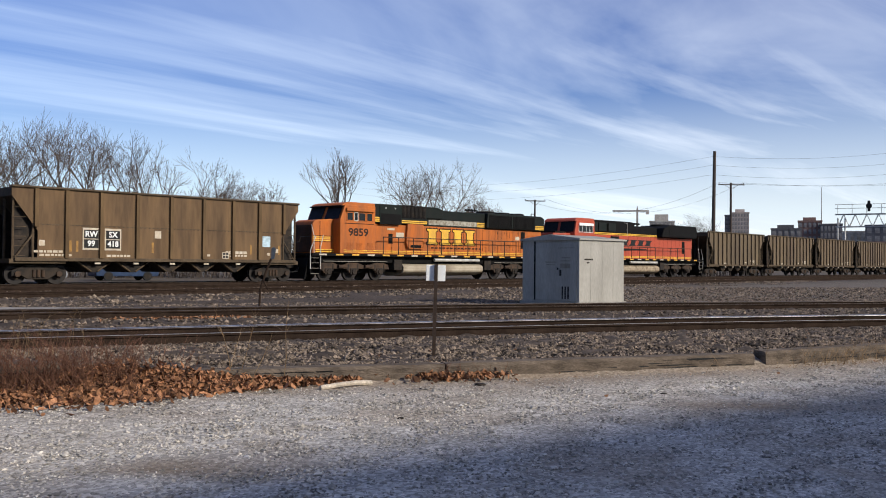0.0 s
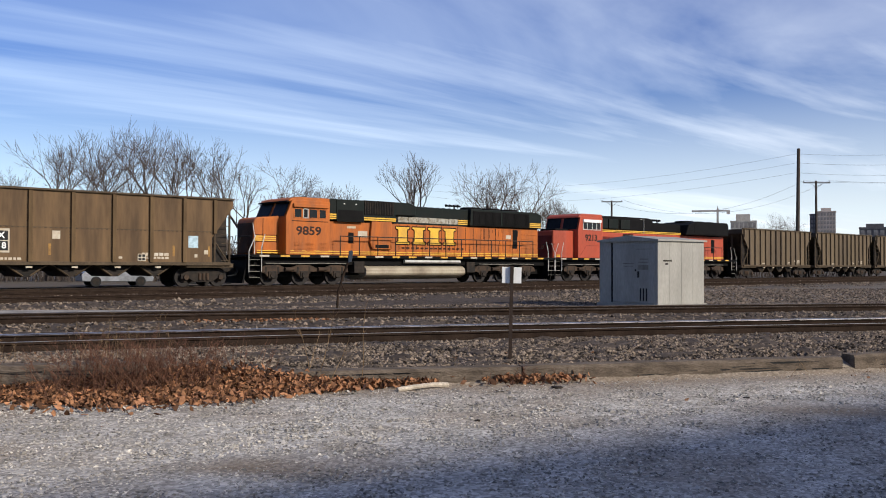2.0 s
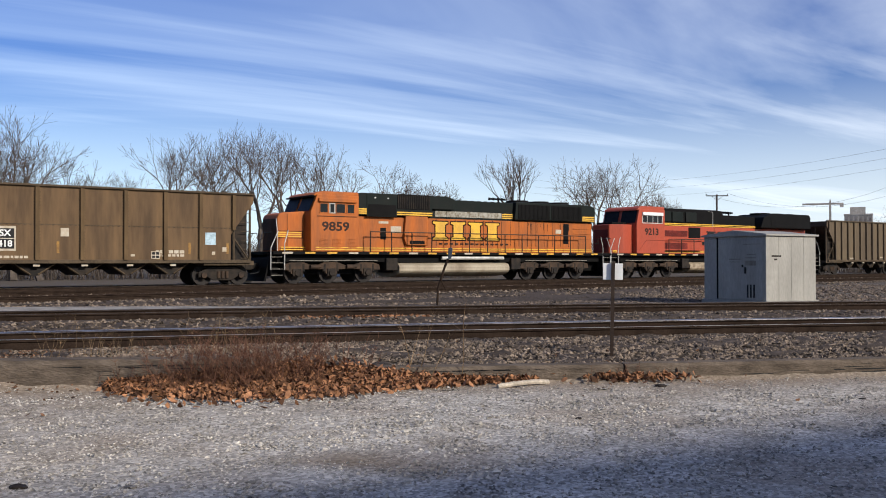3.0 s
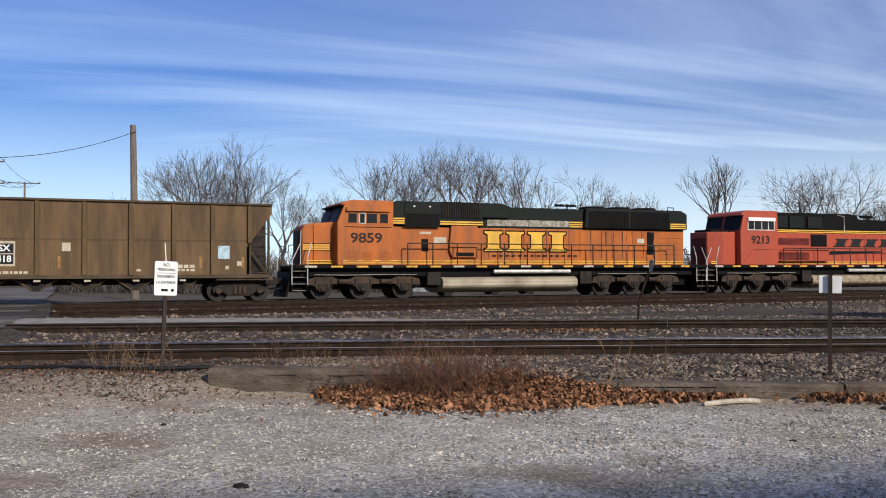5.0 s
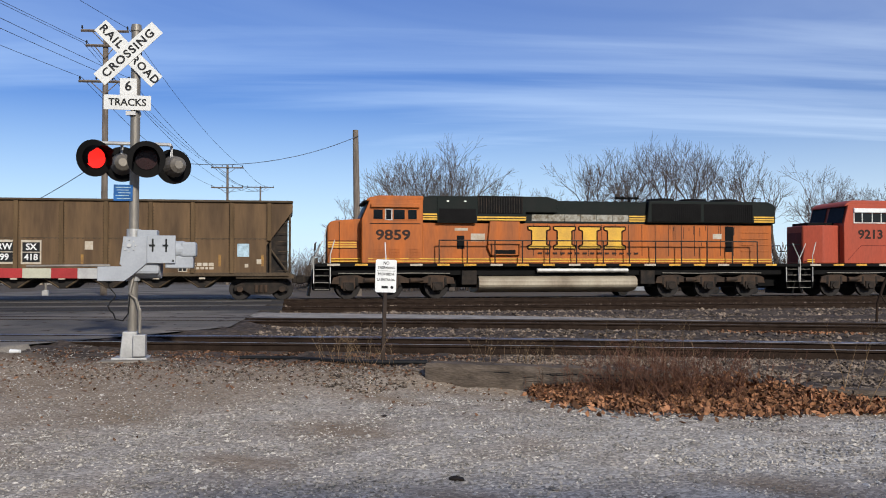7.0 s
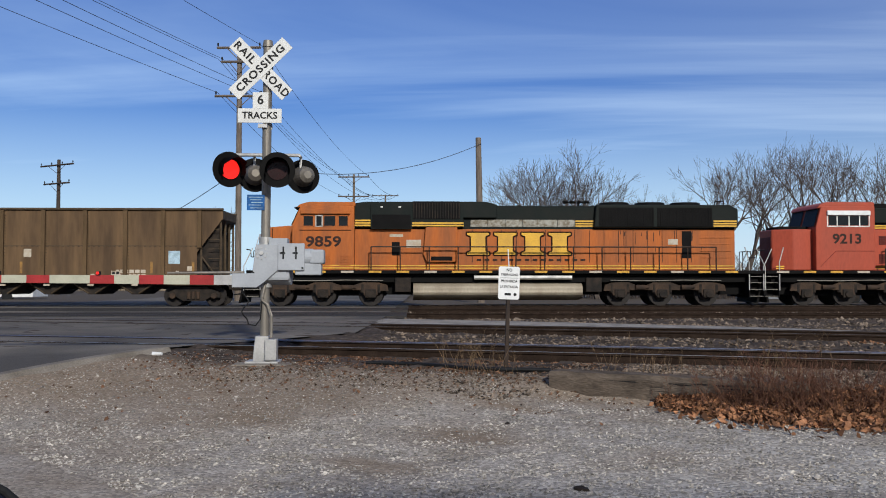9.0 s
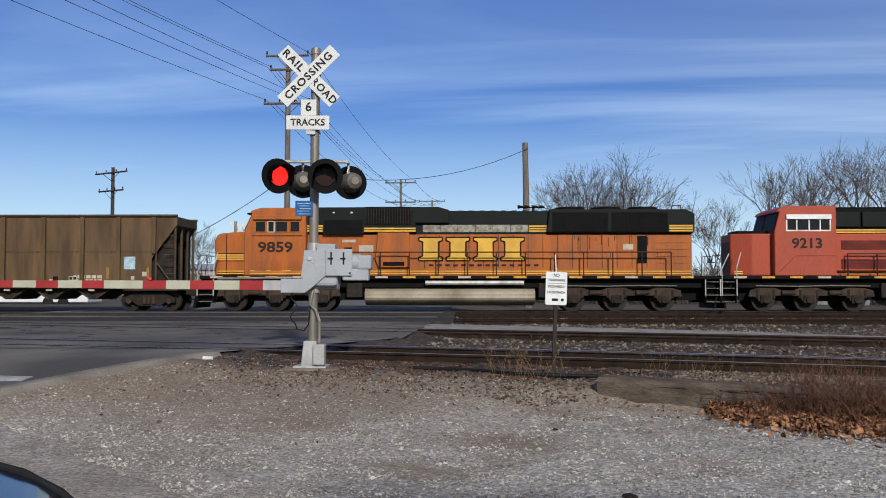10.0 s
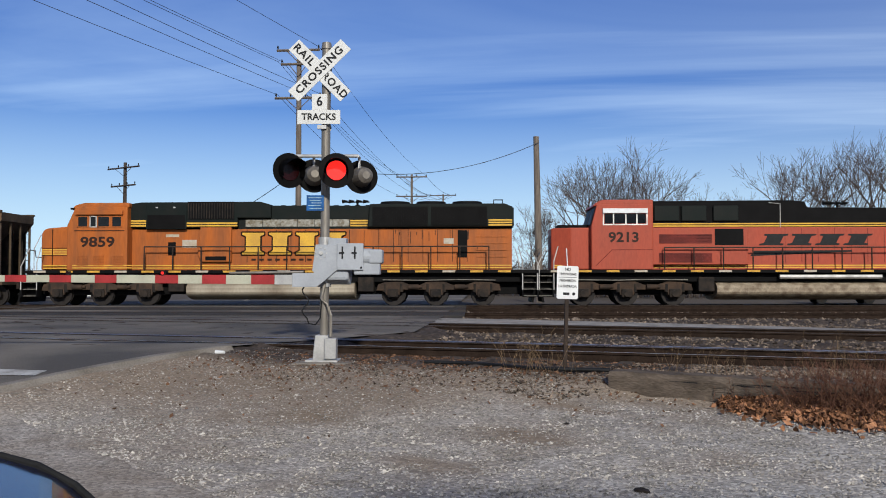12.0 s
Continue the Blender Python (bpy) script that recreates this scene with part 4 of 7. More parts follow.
    for s in (1, -1):
        railing(th, [-1.9 - 1.28 * i for i in range(13)], s * 1.44, 1.58, 2.62, M["railing"])
    bm = bm_new()
    bars(bm, [(3.2, 1.2, 1.6), (3.2, 1.2, 2.55), (3.08, 0.8, 3.2)], 0.02)
    part("grab_iron", bm, M["railing_light"], th)
    return th


def loco_two():
    """The red-orange locomotive with the newer paint."""
    th = thing("locomotive", "red-orange and black diesel locomotive with tapered radiator hood", "locomotive")
    loco_common(th, None, -18.35, (-0.45, -15.25), (-11.8, -4.2), M["tan"])
    R, K = M["red"], M["black"]
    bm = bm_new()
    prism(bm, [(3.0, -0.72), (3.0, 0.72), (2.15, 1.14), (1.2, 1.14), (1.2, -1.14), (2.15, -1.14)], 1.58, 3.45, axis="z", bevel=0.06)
    part("nose", bm, R, th, "red nose with a darker front panel")
    # panel whose dark red stands for shade on the nose front
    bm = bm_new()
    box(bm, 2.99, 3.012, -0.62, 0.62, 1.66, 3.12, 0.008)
    part("nose_door_panel", bm, M["dull_red"], th, "dark red nose front with its shade painted in")
    bm = bm_new()
    box(bm, 1.3, 2.7, -0.7, 0.7, 3.44, 3.60, 0.03)
    part("nose_top_mat", bm, K, th)
    bm = bm_new()
    prism(bm, [(1.3, 1.58), (1.3, 3.5), (1.05, 4.45), (-1.40, 4.45), (-1.40, 1.58)], -1.53, 1.53, bevel=0.04)
    cab = part("cab", bm, R, th, "red-orange cab with side windows")
    bm = bm_new()
    prism(bm, [(1.22, 4.36), (1.1, 4.52), (0.8, 4.66), (-1.42, 4.66), (-1.42, 4.40)], -1.48, 1.48, bevel=0.06)
    part("cab_roof", bm, R, th)
    for s in (1, -1):
        for x0, x1 in ((0.36, 0.72), (-0.18, 0.30), (-0.66, -0.24), (-1.08, -0.72)):
            bm = bm_new()
            box(bm, x0, x1, s * 1.533 - 0.008, s * 1.533 + 0.008, 3.60, 4.02)
            part("window", bm, M["glass"], cab, "dark cab side window")
        bm = bm_new()
        box(bm, -1.16, 0.80, s * 1.58 - 0.05, s * 1.58 + 0.05, 4.05, 4.26, 0.02)
        part("awning", bm, M["white"], cab, "white sun awning")
        bm = bm_new()
        box(bm, -1.16, 0.80, s * 1.537 - 0.012, s * 1.537 + 0.012, 3.53, 3.58)
        for x in (-1.13, -0.69, -0.21, 0.33, 0.77):
            box(bm, x - 0.025, x + 0.025, s * 1.537 - 0.012, s * 1.537 + 0.012, 3.53, 4.06)
        part("window_frame", bm, M["alu"], cab)
        bm = bm_new()
        bm.faces.new([bm.verts.new((a + 0.02, b, c)) for a, b, c in ((1.31, s * 0.12, 3.56), (1.31, s * 1.4, 3.56), (1.08, s * 1.4, 4.38), (1.08, s * 0.12, 4.38))])
        part("windscreen", bm, M["screen"], cab)
        bm = bm_new()
        bars(bm, [(1.1, s * 1.536, 1.75), (0.4, s * 1.536, 2.45), (-1.35, s * 1.536, 2.45)], 0.012, 4)
        part("cab_seam", bm, M["dull_red"], cab)
    text("9213", 0.60, M["brown_ink"], th, on_side(-0.12, 1.537, 2.98), "road_number", squeeze=1.12, weight=0.017)
    bm = bm_new()
    box(bm, -18.3, -1.40, -0.95, 0.95, 1.58, 3.46, 0.03)
    part("hood", bm, R, th, "red-orange engine hood")
    bm = bm_new()
    prism(bm, [(-1.30, 3.46), (-1.30, 4.64), (-7.6, 4.66), (-8.2, 4.60), (-8.3, 4.34), (-12.0, 4.32), (-12.0, 3.46)], -0.93, 0.93, bevel=0.04)
    part("hood_roof", bm, K, th, "black hood roof")
    stripes(th, -12.0, -1.45, (3.52, 3.62), 0.953, 0.06)
    stripes(th, -18.3, 2.9, (1.68, 1.77), 0.955, 0.05)
    bm = bm_new()
    prism(bm, [(-1.42, 1.80), (-1.42, 3.42), (-5.6, 3.42), (-5.6, 1.80)], -1.22, 1.22, bevel=0.03)
    side = part("equipment_cabinet", bm, R, th)
    bm = bm_new()
    prism(bm, [(-12.0, 3.50), (-12.4, 4.30), (-13.4, 4.60), (-18.1, 4.60), (-18.3, 4.4), (-18.3, 3.50)], -1.45, 1.45, bevel=0.06)
    rad = part("radiator_housing", bm, K, th, "black flared radiator housing")
    for s in (1, -1):
        for z0, z1 in ((2.74, 3.14), (1.90, 2.32)):
            bm = bm_new()
            box(bm, -4.02, -1.72, s * 1.225 - 0.006, s * 1.225 + 0.006, z0, z1)
            louvre(bm, -4.02, -1.72, z0, z1, s * 1.235, 6)
            part("louvre_panel", bm, M["dull_red"], side, "dark red louvre panel")
        bm = bm_new()
        box(bm, -5.40, -4.15, s * 1.225 - 0.01, s * 1.225 + 0.01, 2.66, 3.38)
        part("intake_screen", bm, K, side)
        for x in (-1.55, -2.75, -4.15):
            bm = bm_new()
            box(bm, x - 1.1, x, s * 0.98 - 0.06, s * 0.98 + 0.06, 3.74, 4.42, 0.03)
            part("roof_screen", bm, M["green"], th)
        bm = bm_new()
        box(bm, -17.9, -13.2, s * 1.455 - 0.01, s * 1.455 + 0.01, 3.6, 4.3)
        part("radiator_grille", bm, K, rad, "black radiator grille")
        bm = bm_new()
        box(bm, -16.9, -16.4, s * 0.955 - 0.01, s * 0.955 + 0.01, 2.1, 3.2)
        part("open_vent", bm, K, th)
        bm = bm_new()
        for i in range(14):
            x = -7.3 - i * 0.72
            box(bm, x - 0.01, x + 0.01, s * 0.952 - 0.006, s * 0.952 + 0.006, 1.9, 3.42)
        part("door_seams", bm, M["dull_red"], th)
        railing(th, [-1.9 - 1.28 * i for i in range(13)], s * 1.44, 1.58, 2.55, M["railing"])
    block_mark(th, -6.1, -11.0, 2.66, 3.16, 0.96, M["ink"], None, lean=0.5)
    bm = bm_new()
    prism(bm, [(-5.75, 2.18), (-5.95, 2.42), (-10.2, 2.44), (-10.2, 2.37)], 0.956, 0.964)
    part("painted_swoosh", bm, M["ink"], th, "black painted sweep")
    for x in (-13.9, -15.4, -16.9):
        bm = bm_new()
        tube(bm, (x, 0, 4.58), (x, 0, 4.68), 0.72, sides=20)
        part("radiator_fan", bm, K, th)
    bm = bm_new()
    tube(bm, (-9.9, 0.2, 4.28), (-9.9, 0.2, 4.6), 0.05)
    for o in (-0.45, -0.15, 0.15, 0.4):
        tube(bm, (-9.9 + o, 0.2, 4.58), (-9.9 + o + 0.25, 0.2, 4.58), 0.05, 0.1)
    part("air_horn", bm, K, th)
    bm = bm_new()
    bars(bm, [(-7.1, 0.96, 3.46), (-7.1, 0.96, 4.5), (-6.6, 0.96, 4.55)], 0.02)
    part("drain_pipe", bm, M["railing_light"], th)
    return th


def freight_truck(th, xc):
    for dx in (-0.9, 0.9):
        wheelset(th, xc + dx, 0.46)
    for s in (-1, 1):
        bm = bm_new()
        pr = [(-1.15, 0.36), (-1.15, 0.60), (-0.55, 0.86), (0.55, 0.86), (1.15, 0.60), (1.15, 0.36), (0.75, 0.40), (0.45, 0.22), (-0.45, 0.22), (-0.75, 0.40)]
        prism(bm, [(xc + a, b) for a, b in pr], s * 0.95, s * 1.08, bevel=0.02)
        fr = part("side_frame", bm, M["under"], th)
        for o in (-0.2, 0.0, 0.2):
            bm = bm_new()
            tube(bm, (xc + o, s * 1.10, 0.32), (xc + o, s * 1.10, 0.64), 0.075, sides=10)
            part("spring", bm, M["truck"], fr)
        for dx in (-0.9, 0.9):
            bm = bm_new()
            tube(bm, (xc + dx, s * 1.0, 0.46), (xc + dx, s * 1.16, 0.46), 0.13, sides=12)
            part("bearing", bm, M["truck"], fr)
    bm = bm_new()
    box(bm, xc - 0.25, xc + 0.25, -0.95, 0.95, 0.5, 0.8)
    part("bolster", bm, M["under"], th)


def hopper(half, ribs, body, label, marks, chutes, height=4.2, rivets=True):
    """An open coal hopper about its own middle."""
    th = thing("hopper_car", label, "hopper car", "coal train")
    B, D = M[body], M["hopper_dark"]
    zb, zt, y = 1.16, height, 1.50
    # side sheets with the slope cut at each end
    for s in (1, -1):
        bm = bm_new()
        e = half - 1.12
        pr = [(-half, zt), (half, zt), (half, zt - 0.35), (e, 2.35), (e, zb), (-e, zb), (-e, 2.35), (-half, zt - 0.35)]
        prism(bm, pr, s * (y - 0.03), s * y)
        part("side_sheet", bm, B, th)
        for x in ribs:
            bm = bm_new()
            z0 = zb if abs(x) <= e + 0.05 else 2.4 + (abs(x) - e) * 1.3
            box(bm, x - 0.085, x + 0.085, s * (y + 0.065) - 0.065, s * (y + 0.065) + 0.065, z0, zt - 0.02, 0.012)
            rb = part("side_post", bm, M["hopper_rib"] if rivets else B, th)
            if rivets and s == 1:
                bm = bm_new()
                k = 0
                z = z0 + 0.1
                while z < zt - 0.15:
                    for o in (-0.115, 0.115):
                        box(bm, x + o - 0.018, x + o + 0.018, y, y + 0.016, z - 0.022, z + 0.022)
                    z += 0.135
                tagged(part("rivet_row", bm, D, rb), kind="stuff")
        bm = bm_new()
        box(bm, -half - 0.02, half + 0.02, s * (y + 0.02) - 0.09, s * (y + 0.02) + 0.09, zt, zt + 0.09, 0.02)
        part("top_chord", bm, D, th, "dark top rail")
        bm = bm_new()
        box(bm, -half + 0.15, half - 0.15, s * (y + 0.0) - 0.07, s * (y + 0.0) + 0.07, zb - 0.14, zb + 0.02, 0.015)
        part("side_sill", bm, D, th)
        if rivets:
            bm = bm_new()
            box(bm, -e, e, s * y - 0.004, s * y + 0.012, 2.63, 2.655)
            x = -e
            while x < e:
                box(bm, x, x + 0.09, s * y - 0.004, s * y + 0.016, 2.60, 2.63)
                x += 0.22
            part("sheet_seam", bm, D, th)
    for s in (1, -1):
        # sloped end sheet, end posts, platform, ladder
        bm = bm_new()
        e = half - 1.12
        prism(bm, [(s * half, zt), (s * (half - 0.05), zt), (s * (half - 0.05), zt - 0.35), (s * (half - 2.6), 1.25), (s * (half - 2.5), 1.2), (s * half, zt - 0.38)], -y + 0.03, y - 0.03)
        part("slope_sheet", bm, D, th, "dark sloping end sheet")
        # added dark plates that stand for the deep shade below the slope sheet
        bm = bm_new()
        for yy in (-1.2, 0.0, 1.2):
            prism(bm, [(s * (half - 2.35), 1.12), (s * (half - 0.22), 1.12), (s * (half - 0.22), zt - 0.72), (s * (half - 2.35), 1.30)], yy - 0.02, yy + 0.02)
        part("shear_plate", bm, M["under"], th, "dark plate standing for the deep shade under the slope")
        bm = bm_new()
        for yy in (-1.35, -0.45, 0.45, 1.35):
            tube(bm, (s * (half - 0.12), yy, 0.95), (s * (half - 0.12), yy, zt - 0.3), 0.055, sides=6)
        part("end_post", bm, D, th)
        for yy in (1.42, -1.42):
            bm = bm_new()
            tube(bm, (s * (half - 0.95), yy, 1.1), (s * (half - 0.95), yy, 2.75), 0.05, sides=6)
            tube(bm, (s * (half - 0.95), yy, 2.2), (s * (half - 0.15), yy, 1.1), 0.04, sides=6)
            part("corner_post", bm, D, th)
            for i in range(6):
                bm = bm_new()
                tube(bm, (s * (half - 0.62), yy + 0.06, 1.25 + i * 0.42), (s * (half - 0.14), yy + 0.06, 1.25 + i * 0.42), 0.016, sides=5)
                part("ladder_rung", bm, D, th)
        bm = bm_new()
        box(bm, min(s * (half - 2.4), s * (half + 0.05)), max(s * (half - 2.4), s * (half + 0.05)), -1.45, 1.45, 0.92, 1.12, 0.01)
        part("end_platform", bm, D, th)
        bm = bm_new()
        box(bm, min(s * half, s * (half + 0.62)), max(s * half, s * (half + 0.62)), -0.14, 0.14, 0.72, 1.0, 0.03)
        part("coupler", bm, M["under"], th)
        freight_truck(th, s * (half - 1.35))
    bm = bm_new()
    box(bm, -half + 0.3, half - 0.3, -0.25, 0.25, 0.75, 1.15)
    part("centre_sill", bm, M["under"], th)
    step = 2 * (half - 2.9) / chutes
    for i in range(chutes):
        x = -half + 2.9 + step * (i + 0.5)
        bm = bm_new()
        pr = [(x - step * 0.52, 1.14), (x + step * 0.52, 1.14), (x + 0.16, 0.52), (x - 0.16, 0.52)]
        prism(bm, pr, -1.15, 1.15)
        part("discharge_chute", bm, M["under"], th, "dark discharge chute")
        bm = bm_new()
        for k in (-1, 1):
            tube(bm, (x + k * step * 0.5, 1.2, 1.10), (x + k * 0.14, 1.2, 0.56), 0.035, sides=4)
        part("chute_edge", bm, D, th)
        bm = bm_new()
        box(bm, x - 0.16, x + 0.10, 1.39, 1.46, 0.90, 0.99)
        part("gate_latch", bm, M["stencil"], th)
    bm = bm_new()
    prism(bm, [(-half + 2.2, 1.6), (half - 2.2, 1.6), (half - 2.2, 1.62), (-half + 2.2, 1.62)], -1.4, 1.4)
    part("floor_sheet", bm, D, th)
    rng = random.Random(marks)
    bm = bm_new()
    for x0, x1, z0, z1 in ((5.0, 6.3, 1.25, 1.34), (-4.3, -3.2, 1.32, 1.42), (-4.3, -3.1, 1.46, 1.60), (-2.1, -1.9, 1.32, 1.42), (5.4, 6.6, 1.4, 1.5), (2.2, 3.2, 1.24, 1.34)):
        if abs(x0) < half - 1.2:
            x = x0
            while x < x1:
                w = rng.uniform(0.08, 0.22)
                box(bm, x, x + w, y + 0.001, y + 0.006, z0, z1)
                x += w + 0.05
    tagged(part("stencil_bars", bm, M["stencil"], th, "faded stencil lines"), kind="stuff")
    return th


def lead_hopper(half, ribs):
    """The brown hopper with the black reporting panels."""
    th = hopper(half, ribs, "hopper", "rust-brown open coal hopper car with riveted side posts", 4, 5)
    y = 1.502
    for x, z, w1, w2, top, bot in ((4.10, 2.05, 0.42, 0.36, "RW", "99"), (3.06, 2.04, 0.50, 0.52, "SX", "418")):
        bm = bm_new()
        box(bm, x - 0.40, x + 0.40, y, y + 0.006, z - 0.50, z + 0.50)
        pl = part("mark_panel", bm, M["stencil"], th, "pale overpainted panel")
        for word, dz in ((top, 0.21), (bot, -0.22)):
            bm = bm_new()
            box(bm, x - 0.34, x + 0.34, y + 0.006, y + 0.012, z + dz - 0.195, z + dz + 0.195)
            part("mark_ground", bm, M["ink"], pl)
            text(word, 0.36, M["white"], pl, on_side(x, y + 0.014, z + dz), "reporting_mark", squeeze=1.0, weight=0.008)
    bm = bm_new()
    box(bm, -5.78, -5.28, y, y + 0.006, 1.86, 2.42)
    part("blue_patch", bm, M["patch_blue"], th, "pale blue painted square")
    bm = bm_new()
    box(bm, -3.2, -2.82, y, y + 0.006, 1.22, 1.55)
    pl = part("data_panel", bm, M["stencil"], th)
    bm = bm_new()
    for a, b in ((-3.17, -3.03), (-2.99, -2.85)):
        for c, d in ((1.25, 1.36), (1.40, 1.52)):
            box(bm, a, b, y + 0.006, y + 0.010, c, d)
    part("data_squares", bm, M["ink"], pl)
    for x in (-4.55, -6.35, 5.05, 1.05, 4.75):
        bm = bm_new()
        box(bm, x - 0.055, x + 0.055, y, y + 0.006, 1.45, 1.95)
        part("orange_mark", bm, M["faded"], th, "faded orange upright mark")
    for a, b, c, e in ((-6.3, -6.1, 1.55, 1.75), (-5.75, -5.6, 1.4, 1.55), (0.62, 0.95, 2.15, 2.5), (6.2, 6.45, 1.7, 1.95)):
        bm = bm_new()
        box(bm, a, b, y, y + 0.006, c, e)
        part("white_mark", bm, M["stencil"], th)
    return th


RIBS = [-6.63, -5.05, -3.43, -1.70, 0.10, 1.87, 3.65, 5.25, 6.60]
train_things = []
eng1 = loco_one()
train_things.append((eng1, 0.0))
eng2 = loco_two()
train_things.append((eng2, -23.05))
hop1 = lead_hopper(7.63, RIBS)
train_things.append((hop1, 12.2))
hop2 = hopper(7.63, RIBS, "hopper", "dark brown open coal hopper car with a shadowed end", 6, 5)
train_things.append((hop2, 28.5))
FAR_RIBS = [-5.9 + 0.908 * i for i in range(14)]
hop3 = hopper(6.15, FAR_RIBS, "hopper_far", "dull grey-brown coal hopper car with close side posts", 9, 4, rivets=False)
train_things.append((hop3, -49.6))
for i in range(1, 7):
    train_things.append((copy_thing(hop3, pose(0, 0, 0)), -49.6 - 13.4 * i))


# ---- the crossing signal ----
def polar(az, dist, z=0.0):
    a = radians(az)
    return Vector((-math.sin(a) * dist, math.cos(a) * dist, z))


def ground_at(x, y):
    return float(land(np.array([x]), np.array([y]))[0][0])


def disc(bm, c, r, d, turn=0.0, sides=32):
    """A thick disc that faces +y, turned about the upright."""
    w = Vector((math.sin(radians(turn)), math.cos(radians(turn)), 0))
    tube(bm, Vector(c) - w * d / 2, Vector(c) + w * d / 2, r, sides=sides)


def flasher(th, x, y, z, turn, lens, back=False):
    w = Vector((math.sin(radians(turn)), math.cos(radians(turn)), 0))
    c = Vector((x, y, z))
    bm = bm_new()
    disc(bm, c, 0.268, 0.02, turn)
    bg = part("background_disc", bm, M["black"], th, "round black lamp background")
    bm = bm_new()
    tube(bm, c - w * 0.25, c - w * 0.01, 0.12, 0.17, sides=20)
    tube(bm, c - w * 0.30, c - w * 0.25, 0.06, 0.12, sides=20)
    part("lamp_housing", bm, M["mastmet"] if back else M["black"], bg, "weathered grey lamp housing")
    bm = bm_new()
    disc(bm, c + w * 0.015, 0.155, 0.02, turn, 28)
    part("lens", bm, lens, bg, "red lamp lens")
    # hood over the lens: an open half tube
    bm = bm_new()
    rows = []
    side = Vector((w.y, -w.x, 0))
    for i in range(15):
        a = radians(-25 + 230 * i / 14)
        o = side * math.cos(a) * 0.185 + Vector((0, 0, math.sin(a) * 0.185))
        ln = 0.30 if 30 < -25 + 230 * i / 14 < 150 else 0.18
        rows.append((bm.verts.new(c + o), bm.verts.new(c + o + w * ln - Vector((0, 0, 0.03)))))
    for p, q in zip(rows, rows[1:]):
        bm.faces.new((p[0], p[1], q[1], q[0]))
    bmesh.ops.solidify(bm, geom=bm.faces[:], thickness=0.006)
    part("lamp_hood", bm, M["black"], bg)


def crossbuck(th, y, z, dx):
    for ang, word, lift in ((-45, "RAIL    ROAD", 0.0), (45, "CROSSING", 0.012)):
        bm = bm_new()
        box(bm, -0.575, 0.575, -0.005, 0.005, -0.115, 0.115, 0.004)
        m = Matrix.Translation((dx, y + lift, z)) @ pose(0, 0, 0, 0, ang, 0)
        bmesh.ops.transform(bm, matrix=m, verts=bm.verts)
        bl = part("crossbuck_blade", bm, M["reflective"], th, "white crossbuck blade")
        tm = Matrix.Translation((dx, y + lift + 0.008, z)) @ pose(0, 0, 0, 0, ang, 0) @ pose(0, 0, 0, 90, 0, 180)
        for w, o, sq in (((word, 0.0, 1.08),) if ang > 0 else (("RAIL", -0.345, 1.08), ("ROAD", 0.335, 0.98))):
            text(w, 0.165, M["ink"], bl, tm @ Matrix.Translation((o, 0, 0)), "crossbuck_lettering", thick=0.002, squeeze=sq, weight=0.004, gap=1.18)


flashing = []  # the glow that hops between the two lamps, and its two places


